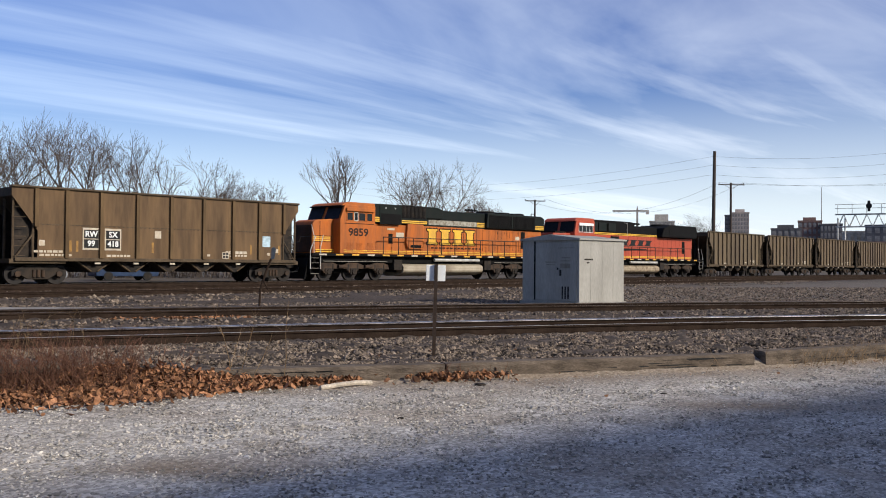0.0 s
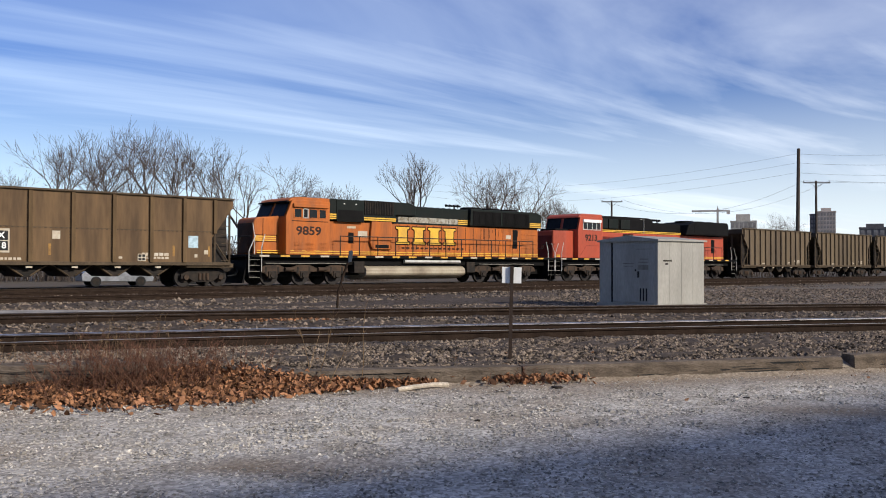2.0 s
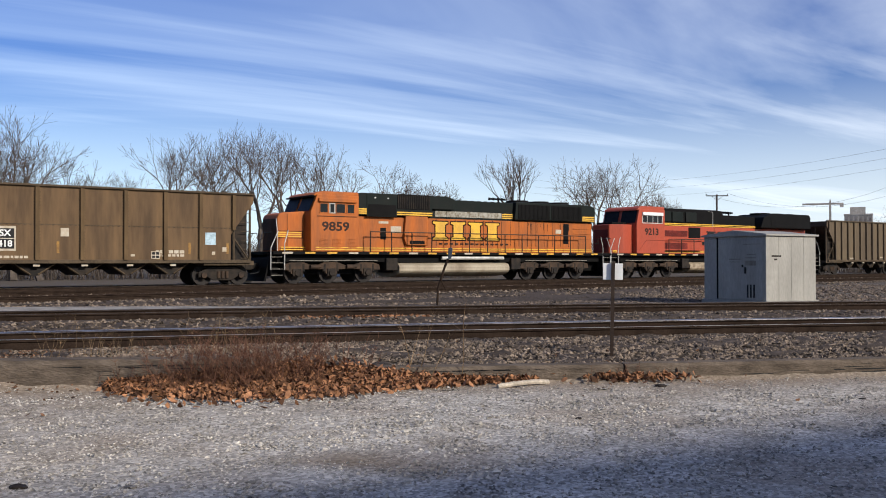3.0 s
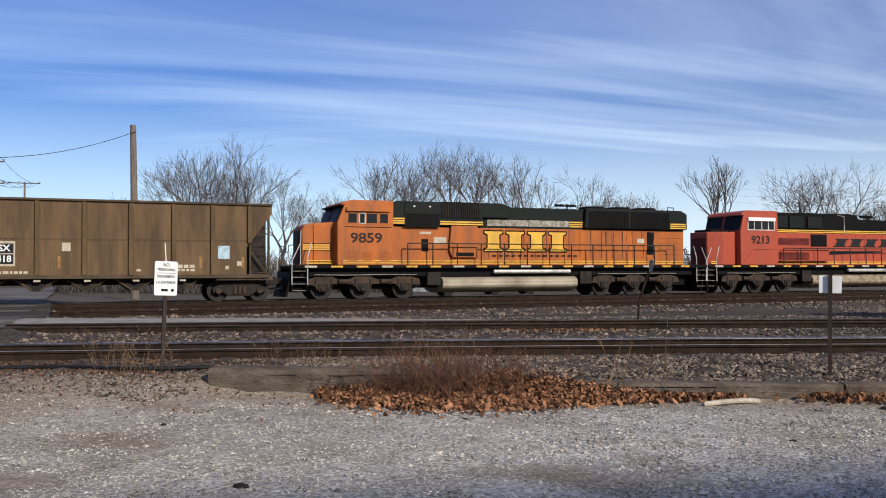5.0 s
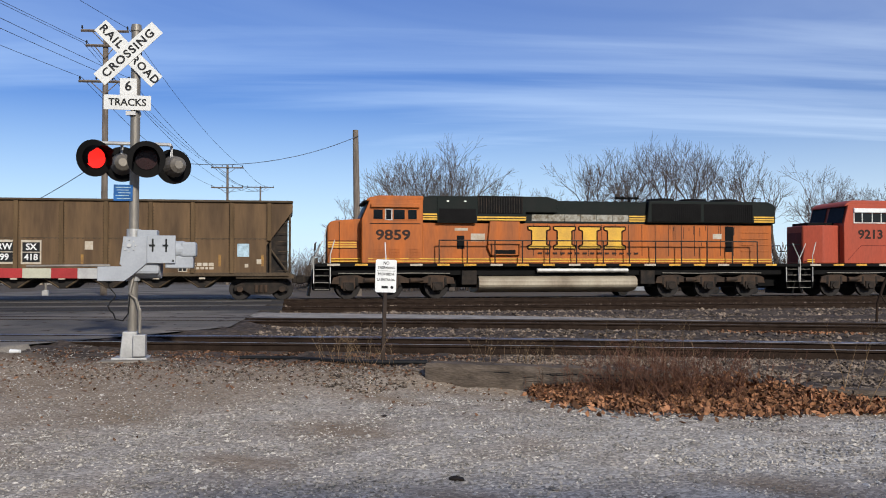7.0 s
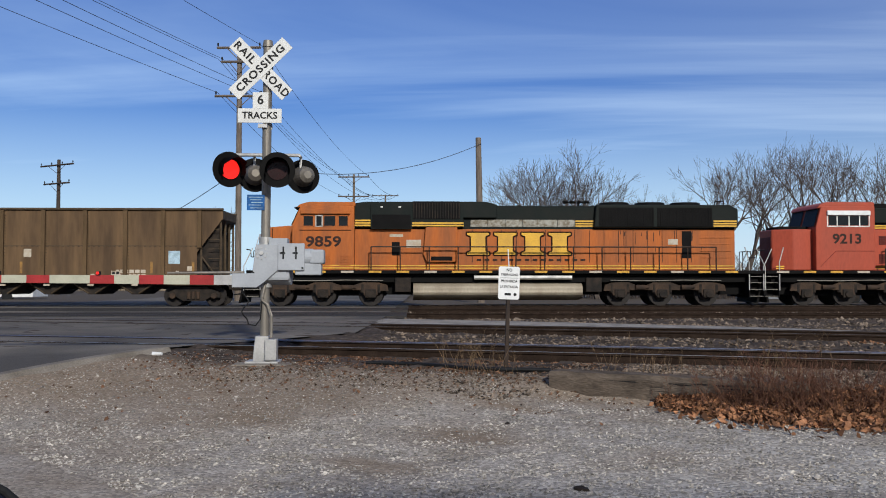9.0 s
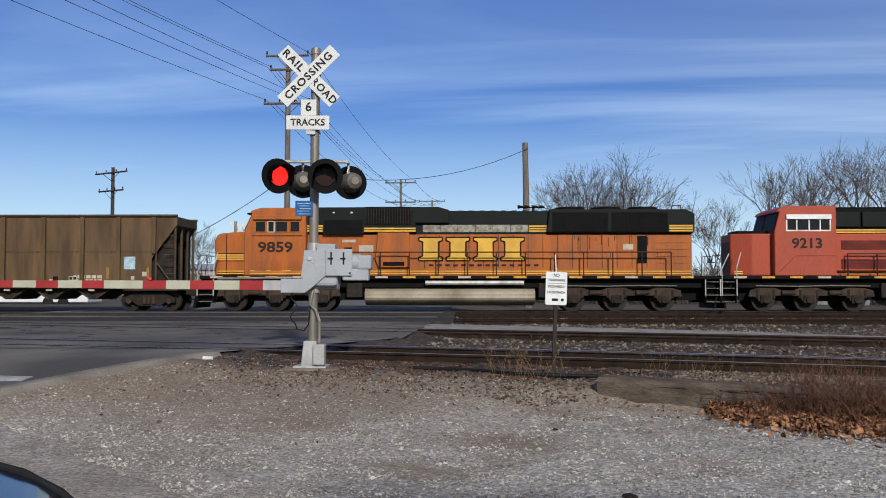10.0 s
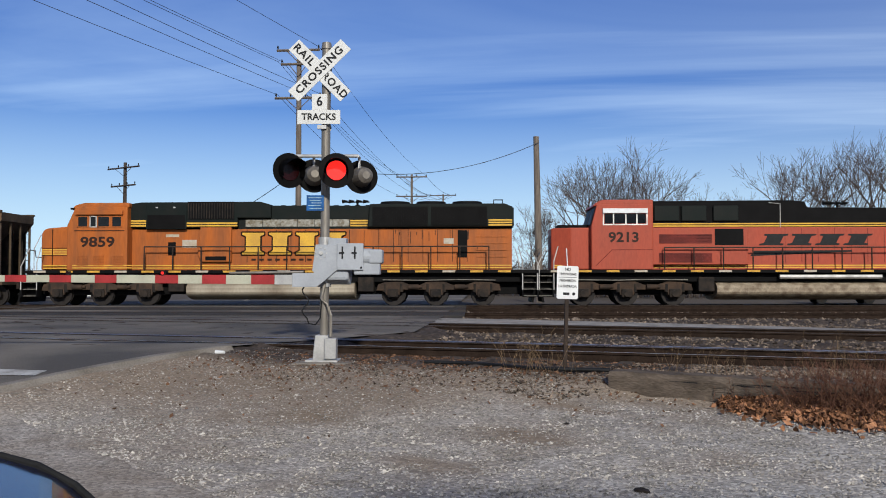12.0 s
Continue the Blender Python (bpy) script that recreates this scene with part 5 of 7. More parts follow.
def crossing_signal(m, arm):
    th = thing("crossing_signal", "railroad crossing signal mast with crossbuck, red flashers and lowered gate", "crossing signal", m=m)
    bm = bm_new()
    box(bm, -0.46, 0.44, -0.40, 0.40, -0.30, 0.035, 0.03)
    part("footing", bm, M["kerb"], th, "concrete footing")
    bm = bm_new()
    box(bm, -0.24, 0.26, -0.22, 0.22, 0.03, 0.065, 0.01)
    prism(bm, [(0.16, 0.02), (0.12, 0.44), (-0.08, 0.44), (-0.12, 0.02)], -0.14, 0.14, bevel=0.015)
    part("mast_base", bm, M["galv"], th, "cast aluminium mast base")
    bm = bm_new()
    box(bm, -0.22, -0.04, 0.05, 0.24, 0.08, 0.40, 0.015)
    part("junction_box", bm, M["galv"], th, "grey junction box")
    bm = bm_new()
    tube(bm, (0, 0, 0.4), (0, 0, 4.98), 0.070, sides=24)
    part("mast", bm, M["mastmet"], th, "weathered aluminium mast")
    bm = bm_new()
    tube(bm, (0, 0, 4.90), (0, 0, 5.0), 0.085, 0.07, sides=24)
    part("mast_cap", bm, M["mastmet"], th)
    crossbuck(th, 0.11, 4.54, 0.09)
    for z in (4.58, 3.82, 3.66):
        bm = bm_new()
        disc(bm, (0.0, 0, z), 0.085, 0.02)
        box(bm, -0.02, 0.12, 0.05, 0.11, z - 0.03, z + 0.03)
        part("sign_clamp", bm, M["galv"], th)
    bm = bm_new()
    box(bm, 0.085 - 0.12, 0.085 + 0.12, 0.115, 0.125, 3.92, 4.17, 0.004)
    pl = part("count_plate", bm, M["reflective"], th, "white plate with a black figure")
    text("6", 0.20, M["ink"], pl, on_side(0.085, 0.128, 4.05), "figure", thick=0.002, weight=0.004)
    bm = bm_new()
    box(bm, 0.095 - 0.335, 0.095 + 0.335, 0.115, 0.125, 3.70, 3.92, 0.004)
    pl = part("tracks_plate", bm, M["reflective"], th, "white plate with black lettering")
    text("TRACKS", 0.145, M["ink"], pl, on_side(0.095, 0.128, 3.81), "plate_lettering", thick=0.002, weight=0.003)
    # lamps on their cross arm
    bm = bm_new()
    tube(bm, (0.58, 0.0, 3.22), (-0.5, 0.0, 3.22), 0.028, sides=10)
    for x, y in ((0.49, 0.2), (-0.22, 0.2), (0.22, -0.2), (-0.5, -0.2)):
        bars(bm, [(x, 0, 3.22), (x, y, 3.22), (x, y, 3.0)], 0.025, 8)
    part("lamp_arm", bm, M["galv"], th, "galvanised lamp cross arm")
    flasher(th, 0.50, 0.35, 2.95, -38 if arm else 180, M["darklens"])
    flasher(th, -0.22, 0.35, 2.95, -8 if arm else 180, M["darklens"] if arm else M["redlens"])
    flasher(th, 0.24, -0.35, 2.95, 168, M["darklens"], True)
    flasher(th, -0.52, -0.32, 2.93, 158 if arm else 10, M["darklens"] if arm else M["redlens"], True)
    bm = bm_new()
    box(bm, 0.01, 0.28, 0.075, 0.083, 2.36, 2.60, 0.003)
    pl = part("notice_sign", bm, M["bluesign"], th, "small blue notice sign")
    bm = bm_new()
    for i, z in enumerate((2.56, 2.52, 2.48, 2.44, 2.395)):
        box(bm, 0.04 + (i % 2) * 0.02, 0.25 - (i % 3) * 0.02, 0.084, 0.086, z - 0.005, z + 0.005)
    part("notice_bars", bm, M["patch_blue"], pl)
    if not arm:
        return th
    bm = bm_new()
    disc(bm, (0, 0, 0), 0.148, 0.012, 0, 28)
    glow = part("lamp_glow", bm, M["redlens"], th, "glowing red light behind the lens")
    spots = []
    for x, turn in ((0.50, -38), (-0.22, -8)):
        w = Vector((math.sin(radians(turn)), math.cos(radians(turn)), 0))
        spots.append(Matrix.Translation(Vector((x, 0.35, 2.95)) + w * 0.034) @ pose(0, 0, 0, 0, 0, -turn))
    flashing.append((glow, spots))
    # gate mechanism
    bm = bm_new()
    prism(bm, [(0.46, 1.39), (0.46, 1.18), (0.09, 1.18), (-0.02, 1.26), (-0.235, 1.45), (-0.235, 1.83), (0.106, 1.83), (0.155, 1.43), (0.12, 1.395)], 0.20, 0.235, bevel=0.006)
    part("arm_bracket", bm, M["greypaint"], th, "pale grey gate arm bracket")
    bm = bm_new()
    box(bm, -0.63, -0.225, 0.215, 0.262, 1.44, 1.85, 0.012)
    cw = part("counterweight_plate", bm, M["greypaint"], th, "pale grey counterweight plate")
    bm = bm_new()
    for x in (-0.31, -0.50):
        box(bm, x - 0.012, x + 0.012, 0.262, 0.268, 1.61, 1.80)
        box(bm, x - 0.03, x + 0.05, 0.262, 0.274, 1.69, 1.715)
    tube(bm, (-0.60, 0.262, 1.48), (-0.60, 0.272, 1.48), 0.016, sides=8)
    part("slot_bolts", bm, M["ink"], cw)
    bm = bm_new()
    for i in range(8):
        a = i * math.pi / 4
        tube(bm, (0.02 + 0.085 * math.cos(a), 0.235, 1.70 + 0.085 * math.sin(a)), (0.02 + 0.085 * math.cos(a), 0.25, 1.70 + 0.085 * math.sin(a)), 0.012, sides=6)
    tube(bm, (0.02, 0.235, 1.70), (0.02, 0.262, 1.70), 0.03, sides=10)
    part("pivot_bolts", bm, M["galv"], th)
    bm = bm_new()
    box(bm, -0.40, 0.12, -0.25, 0.20, 1.28, 1.72, 0.05)
    tube(bm, (-0.4, -0.02, 1.38), (0.1, -0.02, 1.38), 0.16, sides=16)
    part("gear_case", bm, M["greypaint"], th, "grey gear case")
    bm = bm_new()
    tube(bm, (-0.50, 0.12, 1.65), (-0.74, 0.12, 1.65), 0.125, sides=20)
    box(bm, -0.92, -0.70, 0.0, 0.24, 1.54, 1.76, 0.03)
    box(bm, -0.88, -0.48, 0.02, 0.22, 1.37, 1.55, 0.02)
    part("motor_case", bm, M["greypaint"], th, "grey motor case")
    bm = bm_new()
    box(bm, -0.36, -0.08, -0.05, 0.2, 1.81, 1.93, 0.01)
    part("relay_box", bm, M["greypaint"], th)
    bm = bm_new()
    tube(bm, (0, 0, 1.18), (0, 0, 1.95), 0.10, sides=18)
    part("mast_clamp", bm, M["galv"], th)
    bm = bm_new()
    pts = [(-0.02, 0.08, 1.25), (0.03, 0.1, 1.0), (-0.06, 0.11, 0.92), (-0.12, 0.12, 0.75), (-0.12, 0.12, 0.42)]
    bars(bm, pts, 0.026, 8)
    part("conduit", bm, M["mastmet"], th)
    bm = bm_new()
    pts = [(0.27 + 0.05 * math.sin(i * 1.1), 0.15 + 0.02 * math.cos(i), 1.2 - i * 0.055) for i in range(10)]
    pts += [(0.22, 0.12, 0.62), (0.12, 0.1, 0.60), (0.05, 0.09, 0.70), (0.03, 0.08, 1.0)]
    bars(bm, pts, 0.011, 5)
    part("loose_cable", bm, M["ink"], th, "hanging black cable")
    # the striped arm, lowered over the road
    y0, y1 = 0.16, 0.20
    edges = [0.44, 0.74, 1.10, 1.49, 1.86, 2.23, 2.59, 3.19, 3.53, 3.90, 4.24, 4.60, 4.94, 5.30, 5.66, 6.02, 6.40, 6.76, 7.12]
    for i, (a, b) in enumerate(zip(edges, edges[1:])):
        bm = bm_new()
        h = 0.075 - 0.004 * i / 2
        box(bm, a, b, y0, y1, 1.29 - h, 1.29 + h, 0.004)
        part("arm_stripe", bm, M["galv"] if i == 0 else M["armred" if i % 2 else "armwhite"], th, "bare metal arm butt" if i == 0 else ("red arm stripe" if i % 2 else "white arm stripe"))
    bm = bm_new()
    bars(bm, [(0.3, 0.15, 1.41), (1.45, 0.15, 1.39)], 0.020, 8)
    part("arm_cable", bm, M["mastmet"], th)
    for x in (2.47, 3.95, 6.9):
        bm = bm_new()
        tube(bm, (x, 0.18, 1.35), (x, 0.18, 1.41), 0.036, sides=12)
        lamp = part("arm_lamp", bm, M["ink"], th, "small dark arm lamp housing")
        bm = bm_new()
        tube(bm, (x, 0.21, 1.385), (x, 0.224, 1.385), 0.022, sides=12)
        part("lens", bm, M["redlens"] if x < 3 else M["darklens"], lamp, "small red lens")
    return th


crossing_signal(Matrix.Translation((-11.72, 7.87, -0.195)) @ pose(0, 0, 0, 0, -0.3, TURN), True)
far_sig = crossing_signal(Matrix.Translation(polar(60.9, 53.0, -0.15)) @ pose(0, 0, 0, 0, 0, TURN + 180), False)
tagged(far_sig, "small crossing signal mast with a lit red lamp beyond the tracks")


# ---- signs beside the track ----
def post_sign():
    th = thing("no_trespassing_sign", "white bilingual no-trespassing sign on a dark steel post", "sign", m=Matrix.Translation((-8.33, 9.59, -0.42)) @ pose(0, 0, 0, 0, -1.8, TURN + 8))
    bm = bm_new()
    prism(bm, [(-0.025, -0.02), (0.025, -0.02), (0.025, 0.02), (-0.025, 0.02)], -0.1, 1.5, axis="z")
    part("post", bm, M["railing"], th, "dark steel channel post")
    bm = bm_new()
    box(bm, -0.152, 0.152, 0.022, 0.026, 1.245, 1.705)
    bmesh.ops.bevel(bm, geom=[e for e in bm.edges if abs((e.verts[0].co - e.verts[1].co).y) > 0.003], offset=0.012, segments=2, affect="EDGES")
    pl = part("plate", bm, M["white"], th, "white sign plate")
    for w, s, z in (("NO", 0.062, 1.655), ("TRESPASSING", 0.047, 1.59), ("PROHIBIDA", 0.053, 1.50), ("LA ENTRADA", 0.050, 1.42)):
        text(w, s, M["ink"], pl, on_side(0, 0.028, z), "sign_lettering", thick=0.001, squeeze=0.86, weight=0.001)
    bm = bm_new()
    box(bm, -0.13, 0.13, 0.0265, 0.028, 1.543, 1.548)
    part("sign_rule", bm, M["ink"], pl)
    bm = bm_new()
    box(bm, -0.03, 0.06, 0.0265, 0.028, 1.30, 1.335)
    part("sign_bar", bm, M["ink"], pl)
    bm = bm_new()
    disc(bm, (-0.09, 0.028, 1.317), 0.022, 0.003, sides=12)
    part("sign_badge", bm, M["ink"], pl)
    bm = bm_new()
    bars(bm, [(0.0, 0.0, 1.7), (0.02, -0.01, 1.95)], 0.008, 5)
    part("whip", bm, M["white"], th)


post_sign()


def back_sign():
    th = thing("marker_sign", "small white sign on a thin dark post by the rails", "sign", m=Matrix.Translation((-0.12, 12.55, -0.24)) @ pose(0, 0, 0, 0, -1.2, 184))
    bm = bm_new()
    prism(bm, [(-0.024, -0.02), (0.024, -0.02), (0.024, 0.02), (-0.024, 0.02)], -0.15, 1.30, axis="z")
    part("post", bm, M["railing"], th, "dark steel post")
    bm = bm_new()
    box(bm, -0.135, 0.135, -0.03, -0.024, 1.06, 1.285, 0.004)
    part("plate", bm, M["white"], th, "plain white plate")


back_sign()


def switch_marker():
    th = thing("switch_marker", "bent rusty post with a faded blue target beside the ballast", "track marker", m=Matrix.Translation(polar(11.5, 24.2, -0.2)) @ pose(0, 0, 0, 0, 0, 185))
    bm = bm_new()
    bars(bm, [(0, 0, 0), (-0.03, 0, 0.55), (-0.20, 0, 1.1), (-0.30, 0, 1.35)], 0.032, 8)
    part("post", bm, M["rail_side"], th, "rusty bent post")
    bm = bm_new()
    prism(bm, [(-0.30, 1.33), (-0.39, 1.35), (-0.43, 1.62), (-0.38, 1.66), (-0.31, 1.63)], 0.02, 0.05, bevel=0.008)
    part("target", bm, mat("faded_blue_target", (0.06, 0.075, 0.10), 0.7), th, "faded blue target")
    bm = bm_new()
    bars(bm, [(-0.1, 0.02, 0.8), (-0.25, 0.02, 0.5)], 0.02, 6)
    part("lever", bm, M["rail_side"], th)


switch_marker()


# ---- the metal relay house ----
def relay_house():
    th = thing("relay_house", "dull galvanised trackside relay house with a low gable roof", "shed", m=Matrix.Translation((4.28, 28.3, -0.16)) @ pose(0, 0, 0, 0, 0, 42))
    lx, ly, h = 2.30, 2.42, 2.02   # along the sunlit side, along the door side
    bm = bm_new()
    box(bm, 0, lx, 0, ly, 0, h, 0.01)
    part("wall_shell", bm, M["box_metal"], th, "galvanised sheet walls")
    bm = bm_new()
    box(bm, -0.06, lx + 0.06, -0.06, ly + 0.06, -0.1, 0.03)
    part("base", bm, M["concrete"], th)
    bm = bm_new()
    prism(bm, [(-0.07, h - 0.02), (-0.07, h + 0.03), (ly / 2, h + 0.17), (ly + 0.07, h + 0.03), (ly + 0.07, h - 0.02)], -0.07, lx + 0.07, axis="x")
    part("roof", bm, M["box_metal"], th, "low sheet-metal gable roof")
    bm = bm_new()
    for i in range(1, 4):
        box(bm, lx * i / 4 - 0.006, lx * i / 4 + 0.006, -0.006, 0.0, 0.03, h - 0.03)
    part("wall_seams", bm, M["box_metal"], th)
    bm = bm_new()
    box(bm, -0.02, 0.0, ly - 0.58, ly - 0.53, 0.05, h - 0.05)
    part("door_seam", bm, M["black"], th)
    bm = bm_new()
    box(bm, -0.022, 0.0, 0.1, ly - 0.60, 0.06, h - 0.12, 0.005)
    door = part("door", bm, M["box_metal"], th, "flat metal door")
    bm = bm_new()
    box(bm, -0.05, -0.022, 0.72, 0.78, 0.85, 1.05, 0.008)
    box(bm, -0.05, -0.022, 0.84, 0.88, 1.05, 1.12, 0.005)
    part("door_handle", bm, M["ink"], door, "dark handle and padlock")
    for i in range(3):
        bm = bm_new()
        box(bm, -0.034, -0.022, 0.40 + i * 0.12, 0.45 + i * 0.12, 0.12, 0.52)
        part("vent_slot", bm, M["ink"], door)
    bm = bm_new()
    for y0, y1, z0, z1 in ((0.15, 0.85, 1.74, 1.76), (0.35, 0.70, 1.42, 1.45), (0.35, 0.75, 1.32, 1.35), (0.35, 0.78, 1.10, 1.25), (0.92, 1.40, 1.28, 1.31), (0.98, 1.35, 1.20, 1.22)):
        box(bm, -0.026, -0.0225, y0, y1, z0, z1)
    tagged(part("stencil_bars", bm, M["mastmet"], door), kind="stuff")
    bm = bm_new()
    box(bm, 0.25, 0.68, -0.004, -0.001, 1.36, 1.41)
    box(bm, 0.36, 0.50, -0.004, -0.001, 1.26, 1.31)
    part("side_bars", bm, M["under"], th)


relay_house()


# ---- timbers, weeds and litter along the lot's edge ----
def timber(name, pts, w, h, z, seed, label):
    """A weathered squared log laid along a line, with checks and worn edges."""
    rng = random.Random(seed)
    bm = bm_new()
    n = 26
    px, pd = [], [0.0]
    for a, b in zip(pts, pts[1:]):
        pd.append(pd[-1] + (Vector(b) - Vector(a)).length)
    prev = None
    ring = [(-1, -1), (-1, -0.2), (-1, 0.6), (-0.85, 0.92), (0, 1), (0.85, 0.92), (1, 0.6), (1, 0.1), (1, -0.4), (1, -1)]
    for i in range(n + 1):
        q = pd[-1] * i / n
        x = float(np.interp(q, pd, [p[0] for p in pts]))
        y = float(np.interp(q, pd, [p[1] for p in pts]))
        d = (Vector(pts[-1]) - Vector(pts[0])).normalized()
        side = Vector((d.y, -d.x, 0))
        end = 0.93 if i in (0, n) else 1.0
        row = [bm.verts.new(Vector((x, y, z)) + side * a * (w / 2) * end * (1 + rng.uniform(-0.03, 0.03)) + Vector((0, 0, h / 2 + b * h / 2 * end * (1 + rng.uniform(-0.05, 0.05))))) for a, b in ring]
        k = len(row)
        if prev:
            for j in range(k):
                bm.faces.new((prev[j], prev[(j + 1) % k], row[(j + 1) % k], row[j]))
        else:
            bm.faces.new(row[::-1])
        prev = row
    bm.faces.new(prev)
    bmesh.ops.recalc_face_normals(bm, faces=bm.faces)
    th = thing(name, label, "timber", "lot edge timbers")
    part("log", bm, M["timber"], th)
    bm = bm_new()
    for i in range(9):
        q = rng.uniform(0.03, 0.8) * pd[-1]
        ln = rng.uniform(0.4, 1.4)
        zz = z + h * rng.uniform(0.2, 0.8)
        d = (Vector(pts[-1]) - Vector(pts[0])).normalized()
        side = Vector((d.y, -d.x, 0))
        a = Vector((*pts[0][:2], 0)) + d.to_3d() * q + side * (w / 2 + 0.001)
        b = a + d.to_3d() * ln
        for p0, p1 in ((a, b),):
            vs = [bm.verts.new((p0.x, p0.y, zz)), bm.verts.new(((p0.x + p1.x) / 2, (p0.y + p1.y) / 2, zz - 0.012)), bm.verts.new((p1.x, p1.y, zz + 0.005)), bm.verts.new(((p0.x + p1.x) / 2, (p0.y + p1.y) / 2, zz + 0.008))]
            bm.faces.new(vs)
    tagged(part("split_grain", bm, M["ink"], th), kind="stuff")
    return th


timber("landscape_timber", [(-7.35, 9.42, 0), (-4.3, 10.22, 0)], 0.34, 0.36, -0.42, 1, "large split grey timber at the lot's edge")
timber("landscape_timber", [(-4.25, 10.25, 0), (0.0, 11.6, 0)], 0.26, 0.24, -0.44, 2, "weathered grey timber half buried in leaves")
timber("landscape_timber", [(0.02, 11.62, 0), (4.50, 13.24, 0)], 0.26, 0.22, -0.42, 3, "weathered grey timber with knots along the gravel")
timber("landscape_timber", [(4.68, 13.32, 0), (8.2, 15.25, 0)], 0.26, 0.25, -0.42, 4, "weathered grey timber among dry grass")
timber("landscape_timber", [(8.25, 15.3, 0), (14.0, 18.0, 0)], 0.26, 0.25, -0.42, 5, "weathered grey timber beside the ballast")


def mesh_from(name, verts, faces, material, label, category, kind="stuff"):
    me = bpy.data.meshes.new(name)
    me.from_pydata(verts.tolist() if isinstance(verts, np.ndarray) else verts, [], faces.tolist() if isinstance(faces, np.ndarray) else faces)
    me.materials.append(material)
    return tagged(new(name, me), label, category, kind=kind)


def stones(name, x, y, z, size, material, label, rng, flat=0.7):
    """Many broken stones: bent octahedra, one mesh."""
    n = len(x)
    base = np.array([(1, 0, 0), (-1, 0, 0), (0, 1, 0), (0, -1, 0), (0, 0, 1), (0, 0, -1)], float)
    tri = np.array([(0, 2, 4), (2, 1, 4), (1, 3, 4), (3, 0, 4), (2, 0, 5), (1, 2, 5), (3, 1, 5), (0, 3, 5)])
    v = base[None] * rng.uniform(0.55, 1.25, (n, 6, 1)) + rng.normal(0, 0.22, (n, 6, 3))
    a = rng.uniform(0, 6.28, n)
    c, s = np.cos(a)[:, None], np.sin(a)[:, None]
    vx, vy = v[..., 0] * c - v[..., 1] * s, v[..., 0] * s + v[..., 1] * c
    v = np.stack([vx, vy, v[..., 2] * flat], -1) * size[:, None, None]
    v += np.stack([x, y, z], -1)[:, None]
    f = (tri[None] + (np.arange(n) * 6)[:, None, None]).reshape(-1, 3)
    return mesh_from(name, v.reshape(-1, 3), f, material, label, "gravel")


def scatter_stones():
    rng = np.random.default_rng(11)
    # between timber and the nearest track
    x = rng.uniform(-11.5, 15, 32000)
    lo, hi = np.where(x < -7.3, T1(x) - 4.2, timber_y(x) + 0.2), T1(x) - 1.0
    y = lo + (hi - lo) * rng.uniform(0, 1, x.size)
    k = (x > np.interp(y, re_y, re_x) + 0.8) & (rng.uniform(0, 1, x.size) > smooth(-7.0, -10.5, x) * 0.6)
    x, y = x[k], y[k]
    z = land(x, y)[0]
    stones("ballast_stones", x, y, z + 0.006, rng.uniform(0.016, 0.046, x.size) * np.interp(x, [-8.5, -6.5], [0.5, 1.0]), M["stone"], "loose brown and grey ballast stones", rng)
    # between the tracks
    x = rng.uniform(-20, 24, 38000)
    which = rng.uniform(0, 1, x.size) < 0.4
    y = np.where(which, T1(x) + 1.0 + (T2(x) - T1(x) - 2.0) * rng.uniform(0, 1, x.size), T2(x) + 1.1 + rng.uniform(0, 7.5, x.size))
    k = x > np.interp(y, re_y, re_x) + 0.8
    x, y = x[k], y[k]
    z = land(x, y)[0]
    stones("ballast_stones", x, y, z + 0.008, rng.uniform(0.022, 0.06, x.size), M["stone"], "loose ballast stones between the tracks", rng)
    # out to the train
    along_s, across_p = rng.uniform(-75, 24, 34000), rng.uniform(26.5, 39.5, 34000)
    x, y = NRM.x * across_p + FWD.x * along_s, NRM.y * across_p + FWD.y * along_s
    k = ((T2(x) - y) * 0.92 < -1.3) & (x > np.interp(y, re_y, re_x) + 0.8)
    x, y = x[k], y[k]
    stones("ballast_stones", x, y, land(x, y)[0] + 0.01, rng.uniform(0.03, 0.085, x.size), M["stone"], "loose ballast stones beside the yard tracks", rng)
    # the waste ground between the second track and the yard tracks
    x = rng.uniform(0, 42, 18000)
    y = T2(x) + rng.uniform(7, 26, x.size)
    k = x * NRM.x + y * NRM.y < 27.5
    x, y = x[k], y[k]
    stones("ballast_stones", x, y, land(x, y)[0] + 0.01, rng.uniform(0.03, 0.075, x.size), M["stone"], "loose stones on the waste ground", rng)
    # the lot
    x = rng.uniform(-14, 9, 112000)
    y = 3.2 + (timber_y(x) - 0.2 - 3.2) * rng.uniform(0, 1, x.size) ** 1.05
    dens = rng.uniform(0, 1, x.size)
    z, b, d, _ = land(x, y)
    k = (x > np.interp(y, re_y, re_x) + 0.3) & (dens > d * 0.62)
    x, y, z, d = x[k], y[k], z[k], d[k]
    size = rng.uniform(0.007, 0.020, x.size) * (1 - 0.30 * d) * np.where(rng.uniform(0, 1, x.size) > 0.97, 2.0, 1.0)
    stones("lot_gravel", x, y, z + 0.002, size, M["gravel"], "loose pale limestone gravel on the lot", rng, 0.6)


scatter_stones()


